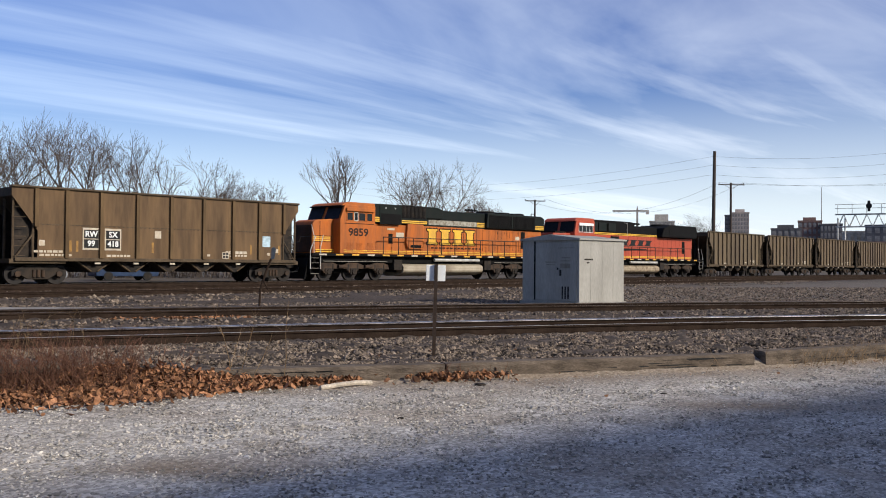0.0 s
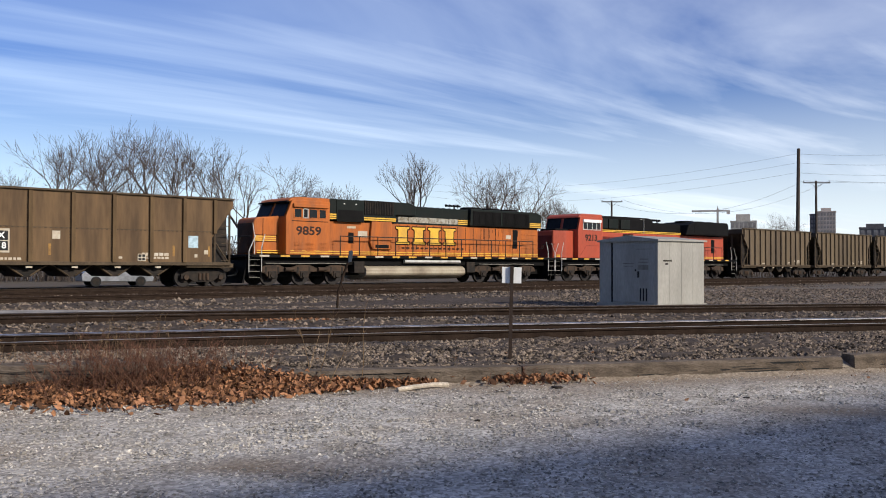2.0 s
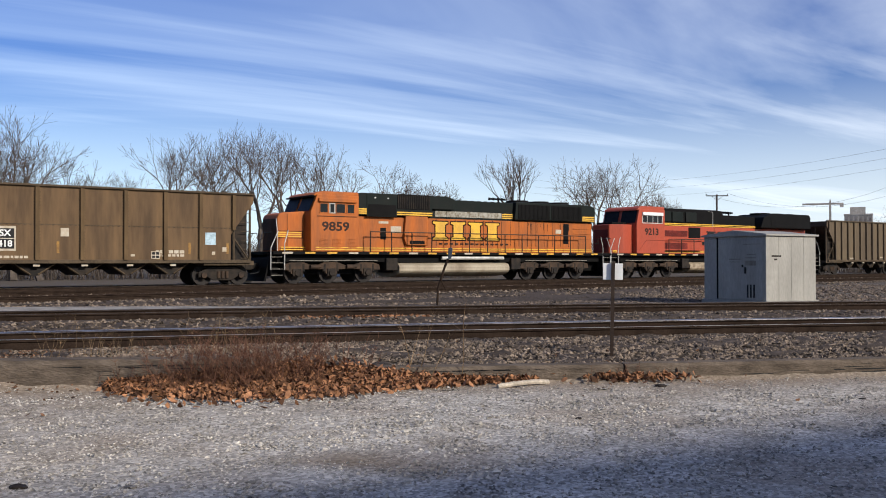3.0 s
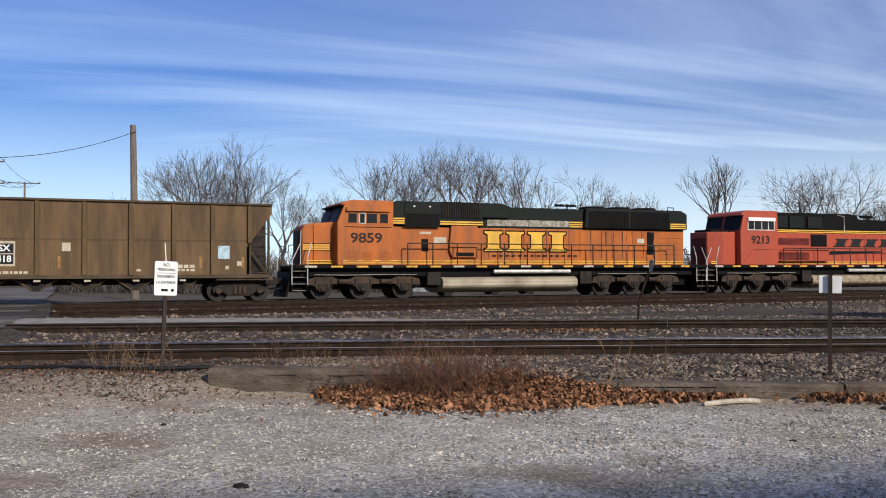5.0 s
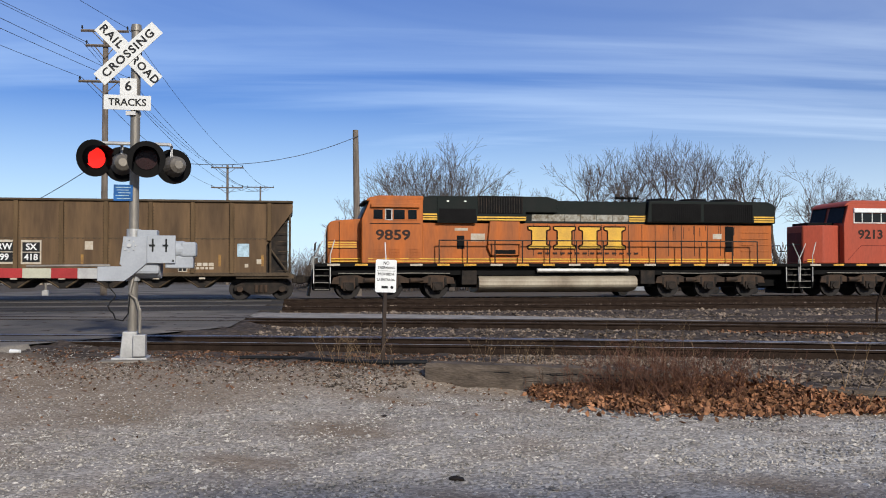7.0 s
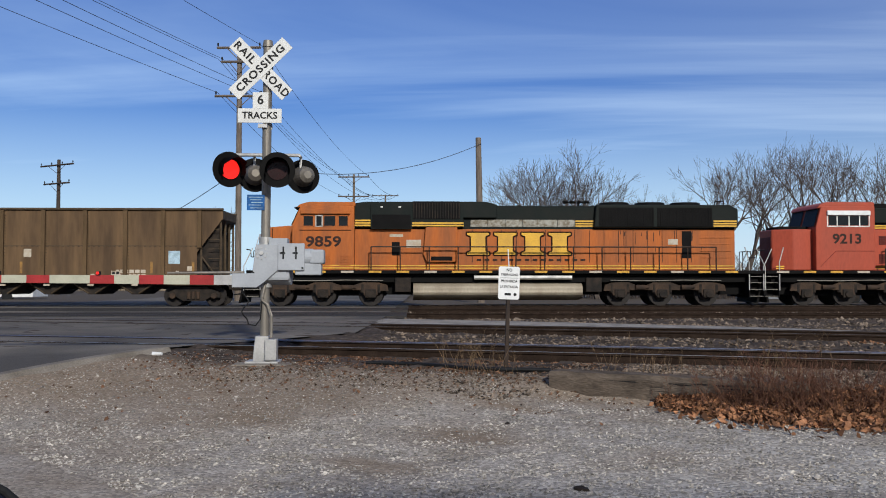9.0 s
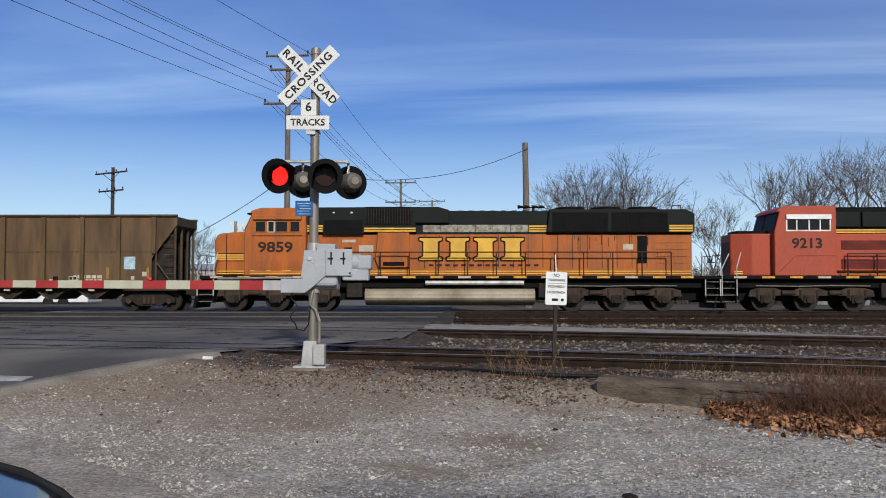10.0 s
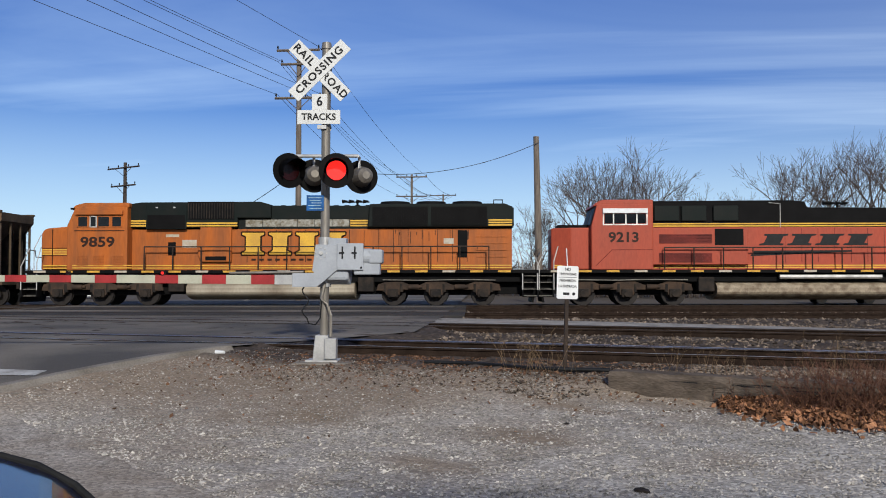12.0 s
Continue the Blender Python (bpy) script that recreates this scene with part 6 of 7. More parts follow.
def leaves(name, x, y, z, size, material, label, rng, tilt=0.7):
    n = len(x)
    base = np.array([(-1, 0, 0), (-0.35, -0.5, 0.15), (0.3, -0.55, 0.1), (1, 0, 0.25), (0.3, 0.55, 0.1), (-0.35, 0.5, 0.15)], float)
    v = base[None] * rng.uniform(0.7, 1.3, (n, 1, 3)) + rng.normal(0, 0.12, (n, 6, 3))
    q = rng.normal(0, 1, (n, 3)) * [tilt, tilt, 3]
    ca, sa = np.cos(q), np.sin(q)
    X, Y, Z = v[..., 0], v[..., 1], v[..., 2]
    Y, Z = Y * ca[:, :1] - Z * sa[:, :1], Y * sa[:, :1] + Z * ca[:, :1]
    X, Z = X * ca[:, 1:2] + Z * sa[:, 1:2], -X * sa[:, 1:2] + Z * ca[:, 1:2]
    X, Y = X * ca[:, 2:] - Y * sa[:, 2:], X * sa[:, 2:] + Y * ca[:, 2:]
    v = np.stack([X, Y, Z], -1) * size[:, None, None] + np.stack([x, y, z], -1)[:, None]
    f = np.arange(n * 6).reshape(n, 6)
    return mesh_from(name, v.reshape(-1, 3), f, material, label, "leaves")


def scatter_leaves():
    rng = np.random.default_rng(21)
    n = 15000
    x = rng.uniform(-5.9, -1.0, n)
    x = np.where(rng.uniform(0, 1, n) < smooth(-3.6, -1.4, x) * 0.85, rng.uniform(-5.6, -2.9, n), x)
    front = np.abs(rng.normal(0, 0.8, n)) * np.interp(x, [-5.9, -5.2, -4.4, -3.4, -2.6, -1.8, -1.0], [0.10, 0.36, 0.52, 0.52, 0.32, 0.15, 0.06])
    y = timber_y(x) - 0.12 - front
    h = np.interp(x, [-5.9, -4.8, -3.6, -3.0, -2.2, -1.0], [0.06, 0.22, 0.32, 0.22, 0.09, 0.03]) * np.exp(-front / 0.4)
    z = land(x, y)[0] + 0.015 + h * rng.uniform(0, 1, n)
    leaves("leaf_drift", x, y, z, rng.uniform(0.026, 0.054, n), M["leaf"], "drift of dead brown oak leaves against the timber", rng)
    # scattered ones
    x = np.concatenate([rng.uniform(-12, 12, 700), rng.normal(-10.5, 2.2, 4300)])
    y = np.where(rng.uniform(0, 1, 5000) < 0.2, timber_y(x) - rng.gamma(1.2, 0.22, 5000), T1(x) - 1 - rng.gamma(1.5, 0.9, 5000))
    k = x > np.interp(y, re_y, re_x) + 0.5
    x, y = x[k], y[k]
    leaves("scattered_leaves", x, y, land(x, y)[0] + 0.012, rng.uniform(0.014, 0.034, x.size), M["litter"], "scattered dead leaves on gravel", rng, 0.4)
    x = rng.normal(0.2, 0.35, 260)
    y = timber_y(x) - 0.14 - rng.gamma(1.2, 0.07, 260)
    leaves("leaf_drift", x, y, land(x, y)[0] + 0.02 + rng.uniform(0, 0.06, 260), rng.uniform(0.03, 0.055, 260), M["leaf"], "small drift of dead leaves by the timber", rng)
    x = rng.normal(-5.4, 0.7, 240)
    y = T2(x) - 1.5 + rng.normal(0, 0.14, 240)
    leaves("leaf_drift", x, y, land(x, y)[0] + 0.03, rng.uniform(0.03, 0.055, 240), M["leaf"], "dead leaves caught between the rails", rng)


scatter_leaves()


def sticks(segs, name, material, label, category, sides=3, kind=""):
    """Thin tapered rods, given as arrays of ends and radii, in one mesh."""
    P, Q, r0, r1 = (np.array(a, float) for a in zip(*segs))
    d = Q - P
    d /= np.maximum(np.linalg.norm(d, axis=1, keepdims=True), 1e-6)
    ref = np.where(np.abs(d[:, 2:3]) > 0.9, np.array([[1.0, 0, 0]]), np.array([[0, 0, 1.0]]))
    u = np.cross(d, ref)
    u /= np.linalg.norm(u, axis=1, keepdims=True)
    w = np.cross(d, u)
    n = len(P)
    vs = []
    for j in range(sides):
        a = 2 * math.pi * j / sides
        o = u * math.cos(a) + w * math.sin(a)
        vs += [P + o * r0[:, None], Q + o * r1[:, None]]
    v = np.stack(vs, 1).reshape(-1, 3)
    f = []
    for j in range(sides):
        k = (j + 1) % sides
        f.append(np.stack([np.arange(n) * 2 * sides + i for i in (2 * j, 2 * k, 2 * k + 1, 2 * j + 1)], -1))
    return v, np.concatenate(f)


def weeds(name, cx, n, spread, hgt, material, label, seed, yoff=-0.2, deep=0.4, lean=0.3, r=0.0035):
    rng = random.Random(seed)
    segs = []
    for i in range(n):
        x = rng.gauss(cx, spread)
        y = float(timber_y(x)) + yoff + rng.uniform(-deep, deep)
        z = ground_at(x, y)
        h = hgt * rng.uniform(0.35, 1.0)
        p = np.array([x, y, z])
        v = np.array([rng.gauss(0, lean), rng.gauss(0, lean), 1.0])
        for s in range(3):
            q = p + v * h / 3
            rr = r * (1 - s * 0.25)
            segs.append((p, q, rr, rr * 0.75))
            if s:
                for b in range(3):
                    bd = v + np.array([rng.gauss(0, 0.7), rng.gauss(0, 0.7), rng.uniform(-0.2, 0.3)])
                    segs.append((q, q + bd * h * 0.14, rr * 0.6, rr * 0.3))
            p = q
            v = v + np.array([rng.gauss(0, 0.15), rng.gauss(0, 0.15), 0])
    v, f = sticks(segs, name, material, label, "weeds")
    th = mesh_from(name, v, f, material, label, "weeds")
    return th


weeds("dry_brush", -4.25, 520, 0.50, 0.58, M["stem"], "tangle of dry reddish-brown weeds over the leaf drift", 31, -0.30, 0.36, 0.38, 0.0045)
weeds("dry_brush", -5.1, 150, 0.35, 0.34, M["stem"], "low dry brown weeds by the timber", 32, -0.2, 0.15, 0.35)
weeds("dry_brush", 6.3, 160, 0.9, 0.30, M["straw"], "dry grass beside the timber", 33, -0.25, 0.2, 0.5)
weeds("dry_grass", 0.2, 46, 0.3, 0.2, M["stem"], "dry weeds beside the timber", 38, -0.2, 0.1, 0.5)
weeds("dry_stalks", -6.6, 26, 0.3, 0.5, M["straw"], "pale dry weed stalks in the ballast", 34, 0.9, 0.35, 0.25)
weeds("dry_stalks", -5.2, 30, 0.35, 0.6, M["straw"], "pale dry weed stalks in the ballast", 35, 1.4, 0.3, 0.25)
weeds("dry_stalks", -8.6, 40, 0.35, 0.55, M["straw"], "pale dry weed stalks by the sign post", 36, -0.1, 0.35, 0.25)
weeds("dry_stalks", -2.4, 5, 0.5, 0.95, M["straw"], "tall pale weed stalks", 37, -0.2, 0.2, 0.3, 0.006)


def branch_litter():
    th = thing("bleached_branch", "short bleached branch lying on the gravel", "branch")
    a, b = Vector((-1.42, 10.55, -0.40)), Vector((-0.86, 10.98, -0.39))
    bm = bm_new()
    bars(bm, [a, a.lerp(b, 0.3) + Vector((0, 0, 0.015)), a.lerp(b, 0.7) + Vector((0.0, 0.0, 0.02)), b], 0.03, 8)
    tube(bm, a.lerp(b, 0.35), a.lerp(b, 0.55) + Vector((0.05, 0.12, 0.03)), 0.015, 0.008)
    part("wood", bm, M["drywood"], th)
    th = thing("cable_scrap", "black hose lying on the ballast", "hose")
    pts = []
    for i in range(16):
        q = i / 15
        x = -10.35 + 2.6 * q
        y = 8.75 + 1.05 * q + 0.10 * math.sin(q * 7)
        pts.append((x, y, ground_at(x, y) + 0.035))
    bm = bm_new()
    bars(bm, pts, 0.03, 8)
    part("hose", bm, M["ink"], th)
    th = thing("paper_cup", "crushed white paper cup beside the road", "litter")
    p = onto(-13.15, 6.85)
    bm = bm_new()
    tube(bm, p + Vector((-0.07, -0.03, 0.03)), p + Vector((0.08, 0.04, 0.035)), 0.034, 0.024, sides=10)
    part("cup", bm, M["white"], th)


def onto(x, y):
    return Vector((x, y, ground_at(x, y)))


branch_litter()


def clods():
    rng = random.Random(77)
    for x, y, r in ((-4.15, 5.66, 0.06), (0.47, 11.1, 0.06), (-1.88, 10.3, 0.035), (-6.4, 7.4, 0.03), (2.6, 10.6, 0.035), (-0.4, 8.9, 0.03)):
        bm = bm_new()
        bmesh.ops.create_icosphere(bm, subdivisions=2, radius=r)
        for v in bm.verts:
            v.co = Vector((v.co.x * 1.3, v.co.y * 0.9, v.co.z * 0.5)) * rng.uniform(0.8, 1.15)
        th = thing("dark_clod", "dark clod of earth on the gravel", "clod", "loose clods", m=Matrix.Translation(onto(x, y)))
        part("lump", bm, M["under"], th)


clods()


# ---- poles and wires ----
def utility_pole(base, top, lean, arms, material, r=0.17, label="weathered wooden utility pole"):
    """arms: (height, half length, heading in degrees, pins)."""
    th = thing("utility_pole", label, "utility pole", "line poles", m=Matrix.Translation(base))
    bm = bm_new()
    tube(bm, (0, 0, -0.5), (lean, 0, top), r, r * 0.72, sides=14)
    part("pole", bm, material, th)
    for z, half, head, pins in arms:
        d = Vector((math.cos(radians(head)), math.sin(radians(head)), 0))
        o = Vector((lean * z / top, 0, z)) + Vector((d.y, -d.x, 0)) * 0.2
        bm = bm_new()
        tube(bm, o - d * half, o + d * half, 0.075, sides=4)
        arm = part("cross_arm", bm, material, th)
        for k in (-1, 1):
            bm = bm_new()
            tube(bm, o + d * half * 0.55 * k, o - Vector((0, 0, 0.7)), 0.025, sides=4)
            part("brace", bm, material, arm)
        for k in range(pins):
            q = o + d * half * (-0.95 + 1.9 * k / max(pins - 1, 1))
            bm = bm_new()
            tube(bm, q, q + Vector((0, 0, 0.22)), 0.03, sides=5)
            tube(bm, q + Vector((0, 0, 0.14)), q + Vector((0, 0, 0.28)), 0.06, 0.04, sides=7)
            part("insulator", bm, M["ink"], arm)
    return th


P2, PE, PF, PD, PG = polar(57.75, 52), polar(50.6, 102), polar(48.6, 150), polar(42.5, 58), polar(68.1, 85)
line_head = math.degrees(math.atan2(PE.y - P2.y, PE.x - P2.x)) - 90
utility_pole(P2, 14.6, 0.0, [(14.3, 1.25, line_head, 2), (13.5, 1.0, line_head, 2), (11.55, 1.35, line_head, 4)], M["pole"], 0.19, "tall weathered utility pole with three cross arms")
utility_pole(PE, 13.2, 0.0, [(12.9, 1.75, line_head, 4), (10.7, 1.75, line_head, 4)], M["pole"], 0.17, "distant utility pole with two cross arms")
utility_pole(PF, 15.6, 0.0, [(15.4, 2.2, line_head, 4)], M["pole"], 0.18, "distant utility pole with one cross arm")
utility_pole(PD, 10.4, -0.25, [], M["pole"], 0.25, "stout bare utility pole with a grey weathered top")
utility_pole(PG, 11.7, 0.0, [(11.2, 2.2, 15, 4), (9.6, 1.7, 15, 4)], M["pole_dark"], 0.2, "dark utility pole with double cross arms and insulators")
PA, PB, PC = polar(-16.65, 108), polar(-17.7, 135), polar(-5.8, 140)
utility_pole(PA, 14.2, 0.2, [], M["pole_dark"], 0.24, "tall dark utility pole with stub brackets")
utility_pole(PB, 12.9, 0.0, [(12.6, 1.9, 5, 2)], M["pole_dark"], 0.2, "dark utility pole with one cross arm")
utility_pole(PC, 11.0, 0.0, [(10.8, 1.6, 5, 2)], M["pole_dark"], 0.18, "distant utility pole with one cross arm")


def wire(a, b, sag, r=0.012, label="overhead wire"):
    cu = bpy.data.curves.new("overhead_wire", "CURVE")
    cu.dimensions, cu.bevel_depth, cu.bevel_resolution = "3D", r, 1
    sp = cu.splines.new("POLY")
    sp.points.add(20)
    a, b = Vector(a), Vector(b)
    for i in range(21):
        q = i / 20
        p = a.lerp(b, q) - Vector((0, 0, sag * 4 * q * (1 - q)))
        sp.points[i].co = (*p, 1)
    cu.materials.append(M["wire"])
    return tagged(new("overhead_wire", cu), label, "wire", "overhead wires")


along = (PE - P2).normalized()
across = Vector((along.y, -along.x, 0))
PN = P2 + Vector((10.1, -15.6, 0)) * 3.4
UP = Vector((0, 0, 1))
for off, z, ze in ((1.2, 14.5, 13.1), (-1.2, 13.7, 13.1), (-0.95, 13.7, 13.1), (1.25, 11.8, 10.9), (-1.25, 11.8, 10.9), (0.4, 11.8, 10.9)):
    wire(PN + across * off * 1.5 + UP * z, P2 + across * off + UP * z, 0.5, 0.012, "thin dark overhead wire between poles")
    wire(P2 + across * off + UP * z, PE + across * off * 1.3 + UP * ze, 0.8, 0.013, "thin dark overhead wire between poles")
    wire(PE + across * off * 1.3 + UP * ze, PF + across * off * 1.5 + UP * 15.5, 0.7, 0.02, "thin dark overhead wire between poles")
wire(PD + UP * 10.0, P2 + UP * 7.9, 1.3, 0.020, "sagging dark service cable between poles")
wire(P2 + UP * 7.4, polar(66, 62, 3.2), 0.4, 0.02, "thin service cable dropping from pole")
for z, z2 in ((13.6, 13.9), (12.6, 12.5), (11.5, 11.2)):
    wire(PA + UP * z, polar(-31, 125, z2 + 2.6), 1.1, 0.012, "faint far wire between dark poles")
    wire(PA + UP * z, polar(6, 190, z2 + 4.5), 2.2, 0.010, "faint far wire between dark poles")
for o in (-1.7, 1.7):
    wire(PB + Vector((o, 0, 12.9)), polar(-31, 150, 14.2) + Vector((o, 0, 0)), 0.9, 0.016, "dark far wire between poles")
    wire(PB + Vector((o, 0, 12.9)), PC + Vector((o, 0, 11.1)), 3.2, 0.014, "dark far wire between poles")


# ---- bare trees ----
def bare_tree(az, dist, top_el, spread, seed, material, label, stems=1, bushy=1.0):
    rng = random.Random(seed)
    base = polar(az, dist, -0.3)
    H = 1.07 + dist * math.tan(radians(top_el)) + 0.3
    big, small = [], []

    def grow(p, d, ln, r, depth, roll):
        """A wavering limb in three lengths, with side shoots at its joints and a fork at its end."""
        out = big if depth <= 1 else small
        q, n = p, 3 if depth < 5 else 2
        for k in range(n):
            d = (d + Vector((rng.gauss(0, 0.11), rng.gauss(0, 0.11), rng.gauss(0.05, 0.06)))).normalized()
            e = q + d * ln / n
            out.append((tuple(q), tuple(e), r, r * 0.88))
            q, r = e, r * 0.88
            if depth < 5 and k and depth and rng.random() < (0.80 if bushy <= 1 else 0.98):
                roll += 2.4 + rng.gauss(0, 0.4)
                side(q, d, ln * rng.uniform(0.48, 0.72), r * 0.55, depth + 1, roll, rng.uniform(0.55, 0.95) * spread)
        if depth < 5:
            for i in range(3 if depth == 0 or rng.random() < 0.3 else 2):
                roll += 2.3 + rng.gauss(0, 0.3)
                side(q, d, ln * rng.uniform(0.62, 0.86), r * rng.uniform(0.62, 0.78), depth + 1, roll, rng.uniform(0.22, 0.55) * spread)

    def side(p, d, ln, r, depth, roll, ang):
        u = d.cross(Vector((0.3, 0.2, 1.0)))
        u = u.normalized() if u.length > 0.05 else Vector((1, 0, 0))
        u = Matrix.Rotation(roll, 3, d) @ u
        grow(p, (Matrix.Rotation(ang, 3, u) @ d + Vector((0, 0, 0.05))).normalized(), ln, r, depth, roll)

    for k in range(stems):
        d = Vector((rng.gauss(0, 0.06 + 0.16 * (stems > 1)), rng.gauss(0, 0.06 + 0.14 * (stems > 1)), 1)).normalized()
        grow(Vector((rng.gauss(0, 0.5 * (stems > 1)), rng.gauss(0, 0.5 * (stems > 1)), 0)), d, H * 0.26, H * (0.021 if stems == 1 else 0.014), 0, rng.uniform(0, 6.28))
    # bring the crown to its true height
    zmax = np.percentile([s[1][2] for s in big + small], 98.5)
    k = H / zmax
    th = thing("bare_tree", label, "tree", "bare trees", m=Matrix.Translation(base))
    for name, segs, m, sides in (("trunk", big, M["bark"], 6), ("crown", small, material, 3)):
        segs = [(np.array(a) * k, np.array(b) * k, max(c * k, 0.0105), max(e * k, 0.0085)) for a, b, c, e in segs]
        v, f = sticks(segs, "", None, "", "", sides)
        me = bpy.data.meshes.new(name)
        me.from_pydata(v.tolist(), [], f.tolist())
        me.materials.append(m)
        ob = new(name, me)
        ob.parent = th
    return th


TREES = [
    (39.6, 76, 7.0, 1.0, "twig", 1), (37.9, 70, 7.4, 1.05, "twig", 1), (36.6, 74, 8.4, 0.95, "twig", 1), (35.2, 72, 7.0, 1.1, "twig", 1), (33.8, 80, 5.9, 1.1, "twig", 1),
    (28.4, 78, 7.7, 0.95, "twig", 1), (26.6, 80, 7.2, 1.0, "twig", 1), (24.2, 84, 7.7, 0.9, "twig", 1), (22.6, 86, 8.3, 0.85, "twig", 1), (20.7, 84, 7.5, 0.9, "twig", 1),
    (17.9, 84, 7.6, 0.95, "twig", 1), (16.6, 86, 6.2, 1.0, "twig", 1), (15.2, 86, 5.9, 1.2, "twig_red", 1), (13.4, 90, 4.6, 1.0, "twig", 1), (11.2, 92, 4.9, 1.25, "twig_red", 1),
    (5.7, 88, 6.7, 0.78, "twig", 1), (1.5, 92, 6.0, 1.35, "twig", 1), (-0.1, 93, 6.1, 1.35, "twig", 1), (-2.2, 104, 3.9, 1.0, "twig", 2),
    (-15.4, 230, 2.95, 1.2, "twig", 2), (-13.9, 240, 2.5, 1.2, "twig", 2),
    (31.6, 84, 4.9, 1.0, "twig", 2), (43.4, 82, 4.6, 1.0, "twig", 2), (59.4, 96, 4.2, 1.0, "twig", 2), (62.6, 110, 3.6, 1.0, "twig", 2),
]
for i, (az, dist, el, spr, tw, stems) in enumerate(TREES):
    bare_tree(az, dist, el, spr, 50 + i, M[tw], "bare winter tree with fine grey twigs" if tw == "twig" else "bare winter tree with reddish twigs", stems, 1.4 if tw == "twig_red" or spr > 1.3 else 1.0)


def thicket(name, a0, a1, dist, h, n, seed, label):
    rng = random.Random(seed)
    segs = []
    for i in range(n):
        p = np.array(polar(rng.uniform(a0, a1), dist + rng.uniform(-4, 6), -0.3))
        hh = h * rng.uniform(0.4, 1.0)
        d = np.array([rng.gauss(0, 0.25), rng.gauss(0, 0.25), 1.0])
        q = p + d * hh * 0.5
        segs.append((p, q, 0.03, 0.02))
        for j in range(4):
            e = q + (d + np.array([rng.gauss(0, 0.5), rng.gauss(0, 0.5), 0.0])) * hh * rng.uniform(0.25, 0.5)
            segs.append((q, e, 0.018, 0.010))
            segs.append(((q + e) / 2, (q + e) / 2 + np.array([rng.gauss(0, 0.4), rng.gauss(0, 0.4), rng.uniform(0.1, 0.5)]) * hh * 0.2, 0.014, 0.008))
    v, f = sticks(segs, name, None, "", "")
    mesh_from(name, v, f, M["twig"], label, "brush")


thicket("far_brush", 8, 47, 78, 4.0, 1700, 71, "grey tangle of bare brush behind the train")
thicket("far_brush", -20, 8, 115, 5.0, 1300, 72, "grey tangle of bare brush behind the train")
thicket("far_brush", 47, 80, 120, 3.5, 1200, 73, "grey tangle of bare brush beyond the road")


# ---- the far side: town, gantry, parked cars ----
def tower(az0, az1, el, dist, material, label, floors, bays, setback=0.0):
    a, b = polar(az0, dist), polar(az1, dist)
    w = (b - a).length
    h = 1.07 + dist * math.tan(radians(el))
    head = math.degrees(math.atan2((b - a).y, (b - a).x))
    th = thing("town_building", label, "building", "town buildings", m=Matrix.Translation(a) @ pose(0, 0, 0, 0, 0, head))
    bm = bm_new()
    box(bm, 0, w, 0, w * 0.8, -1, h)
    part("wall", bm, material, th)
    bm = bm_new()
    box(bm, -0.3, w + 0.3, -0.3, w * 0.8 + 0.3, h, h + 1.0)
    if setback:
        box(bm, w * 0.2, w * 0.75, w * 0.2, w * 0.6, h + 1.0, h + 1.0 + setback)
    part("parapet", bm, material, th)
    if bays:
        bm0 = bm_new()
        box(bm0, -w / bays * 0.3, w / bays * 0.3, -0.15, 0.05, -h / floors * 0.32, h / floors * 0.32)
        me = bpy.data.meshes.new("window")
        bm0.to_mesh(me)
        bm0.free()
        me.materials.append(M["windowfar"])
        for i in range(bays):
            for j in range(floors):
                o = new("window", me)
                o.parent = th
                o.matrix_basis = pose(w * (i + 0.5) / bays, 0, h * (j + 0.55) / floors)
    return th


tower(-17.75, -18.75, 3.15, 760, M["tower"], "tan high-rise block with rows of windows", 13, 6, 2.5)
tower(-17.35, -17.75, 3.0, 765, M["darkb"], "dark side wing of a high-rise block", 12, 2)
tower(-12.9, -14.4, 2.65, 700, M["paleb"], "pale mid-rise building with a stepped roof", 6, 6, 5)
tower(-20.0, -21.7, 2.15, 560, M["darkb"], "dark low town building", 5, 5, 2)
tower(-21.5, -22.8, 2.6, 600, M["brick"], "red-brick town building with flat roof", 7, 5, 2)
tower(-22.7, -23.9, 2.4, 590, M["darkb"], "dark glass town building", 6, 6)
tower(-23.9, -25.3, 1.95, 540, M["paleb"], "pale low town building", 4, 4)
tower(-25.1, -27.2, 2.3, 520, M["darkb"], "dark low town building", 5, 5)
tower(-24.2, -29.0, 1.25, 300, M["brick"], "long low brick warehouse", 2, 10)


def tower_crane():
    p = polar(-12.15, 720)
    th = thing("tower_crane", "distant tower crane over the town", "crane", m=Matrix.Translation(p) @ pose(0, 0, 0, 0, 0, -12))
    bm = bm_new()
    box(bm, -0.8, 0.8, -0.8, 0.8, 0, 43)
    part("mast", bm, M["paleb"], th)
    bm = bm_new()
    box(bm, -19, 9, -0.7, 0.7, 42.5, 43.8)
    box(bm, 6.5, 9, -0.9, 0.9, 40.5, 43)
    prism(bm, [(-0.8, 43.6), (0.8, 43.6), (0.0, 47.5)], -0.6, 0.6)
    part("jib", bm, M["paleb"], th)
    th = thing("radio_mast", "thin distant radio mast", "mast", m=Matrix.Translation(polar(-22.78, 800)))
    bm = bm_new()
    tube(bm, (0, 0, 0), (0, 0, 66), 0.5, 0.25, sides=6)
    part("mast", bm, M["paleb"], th)


tower_crane()


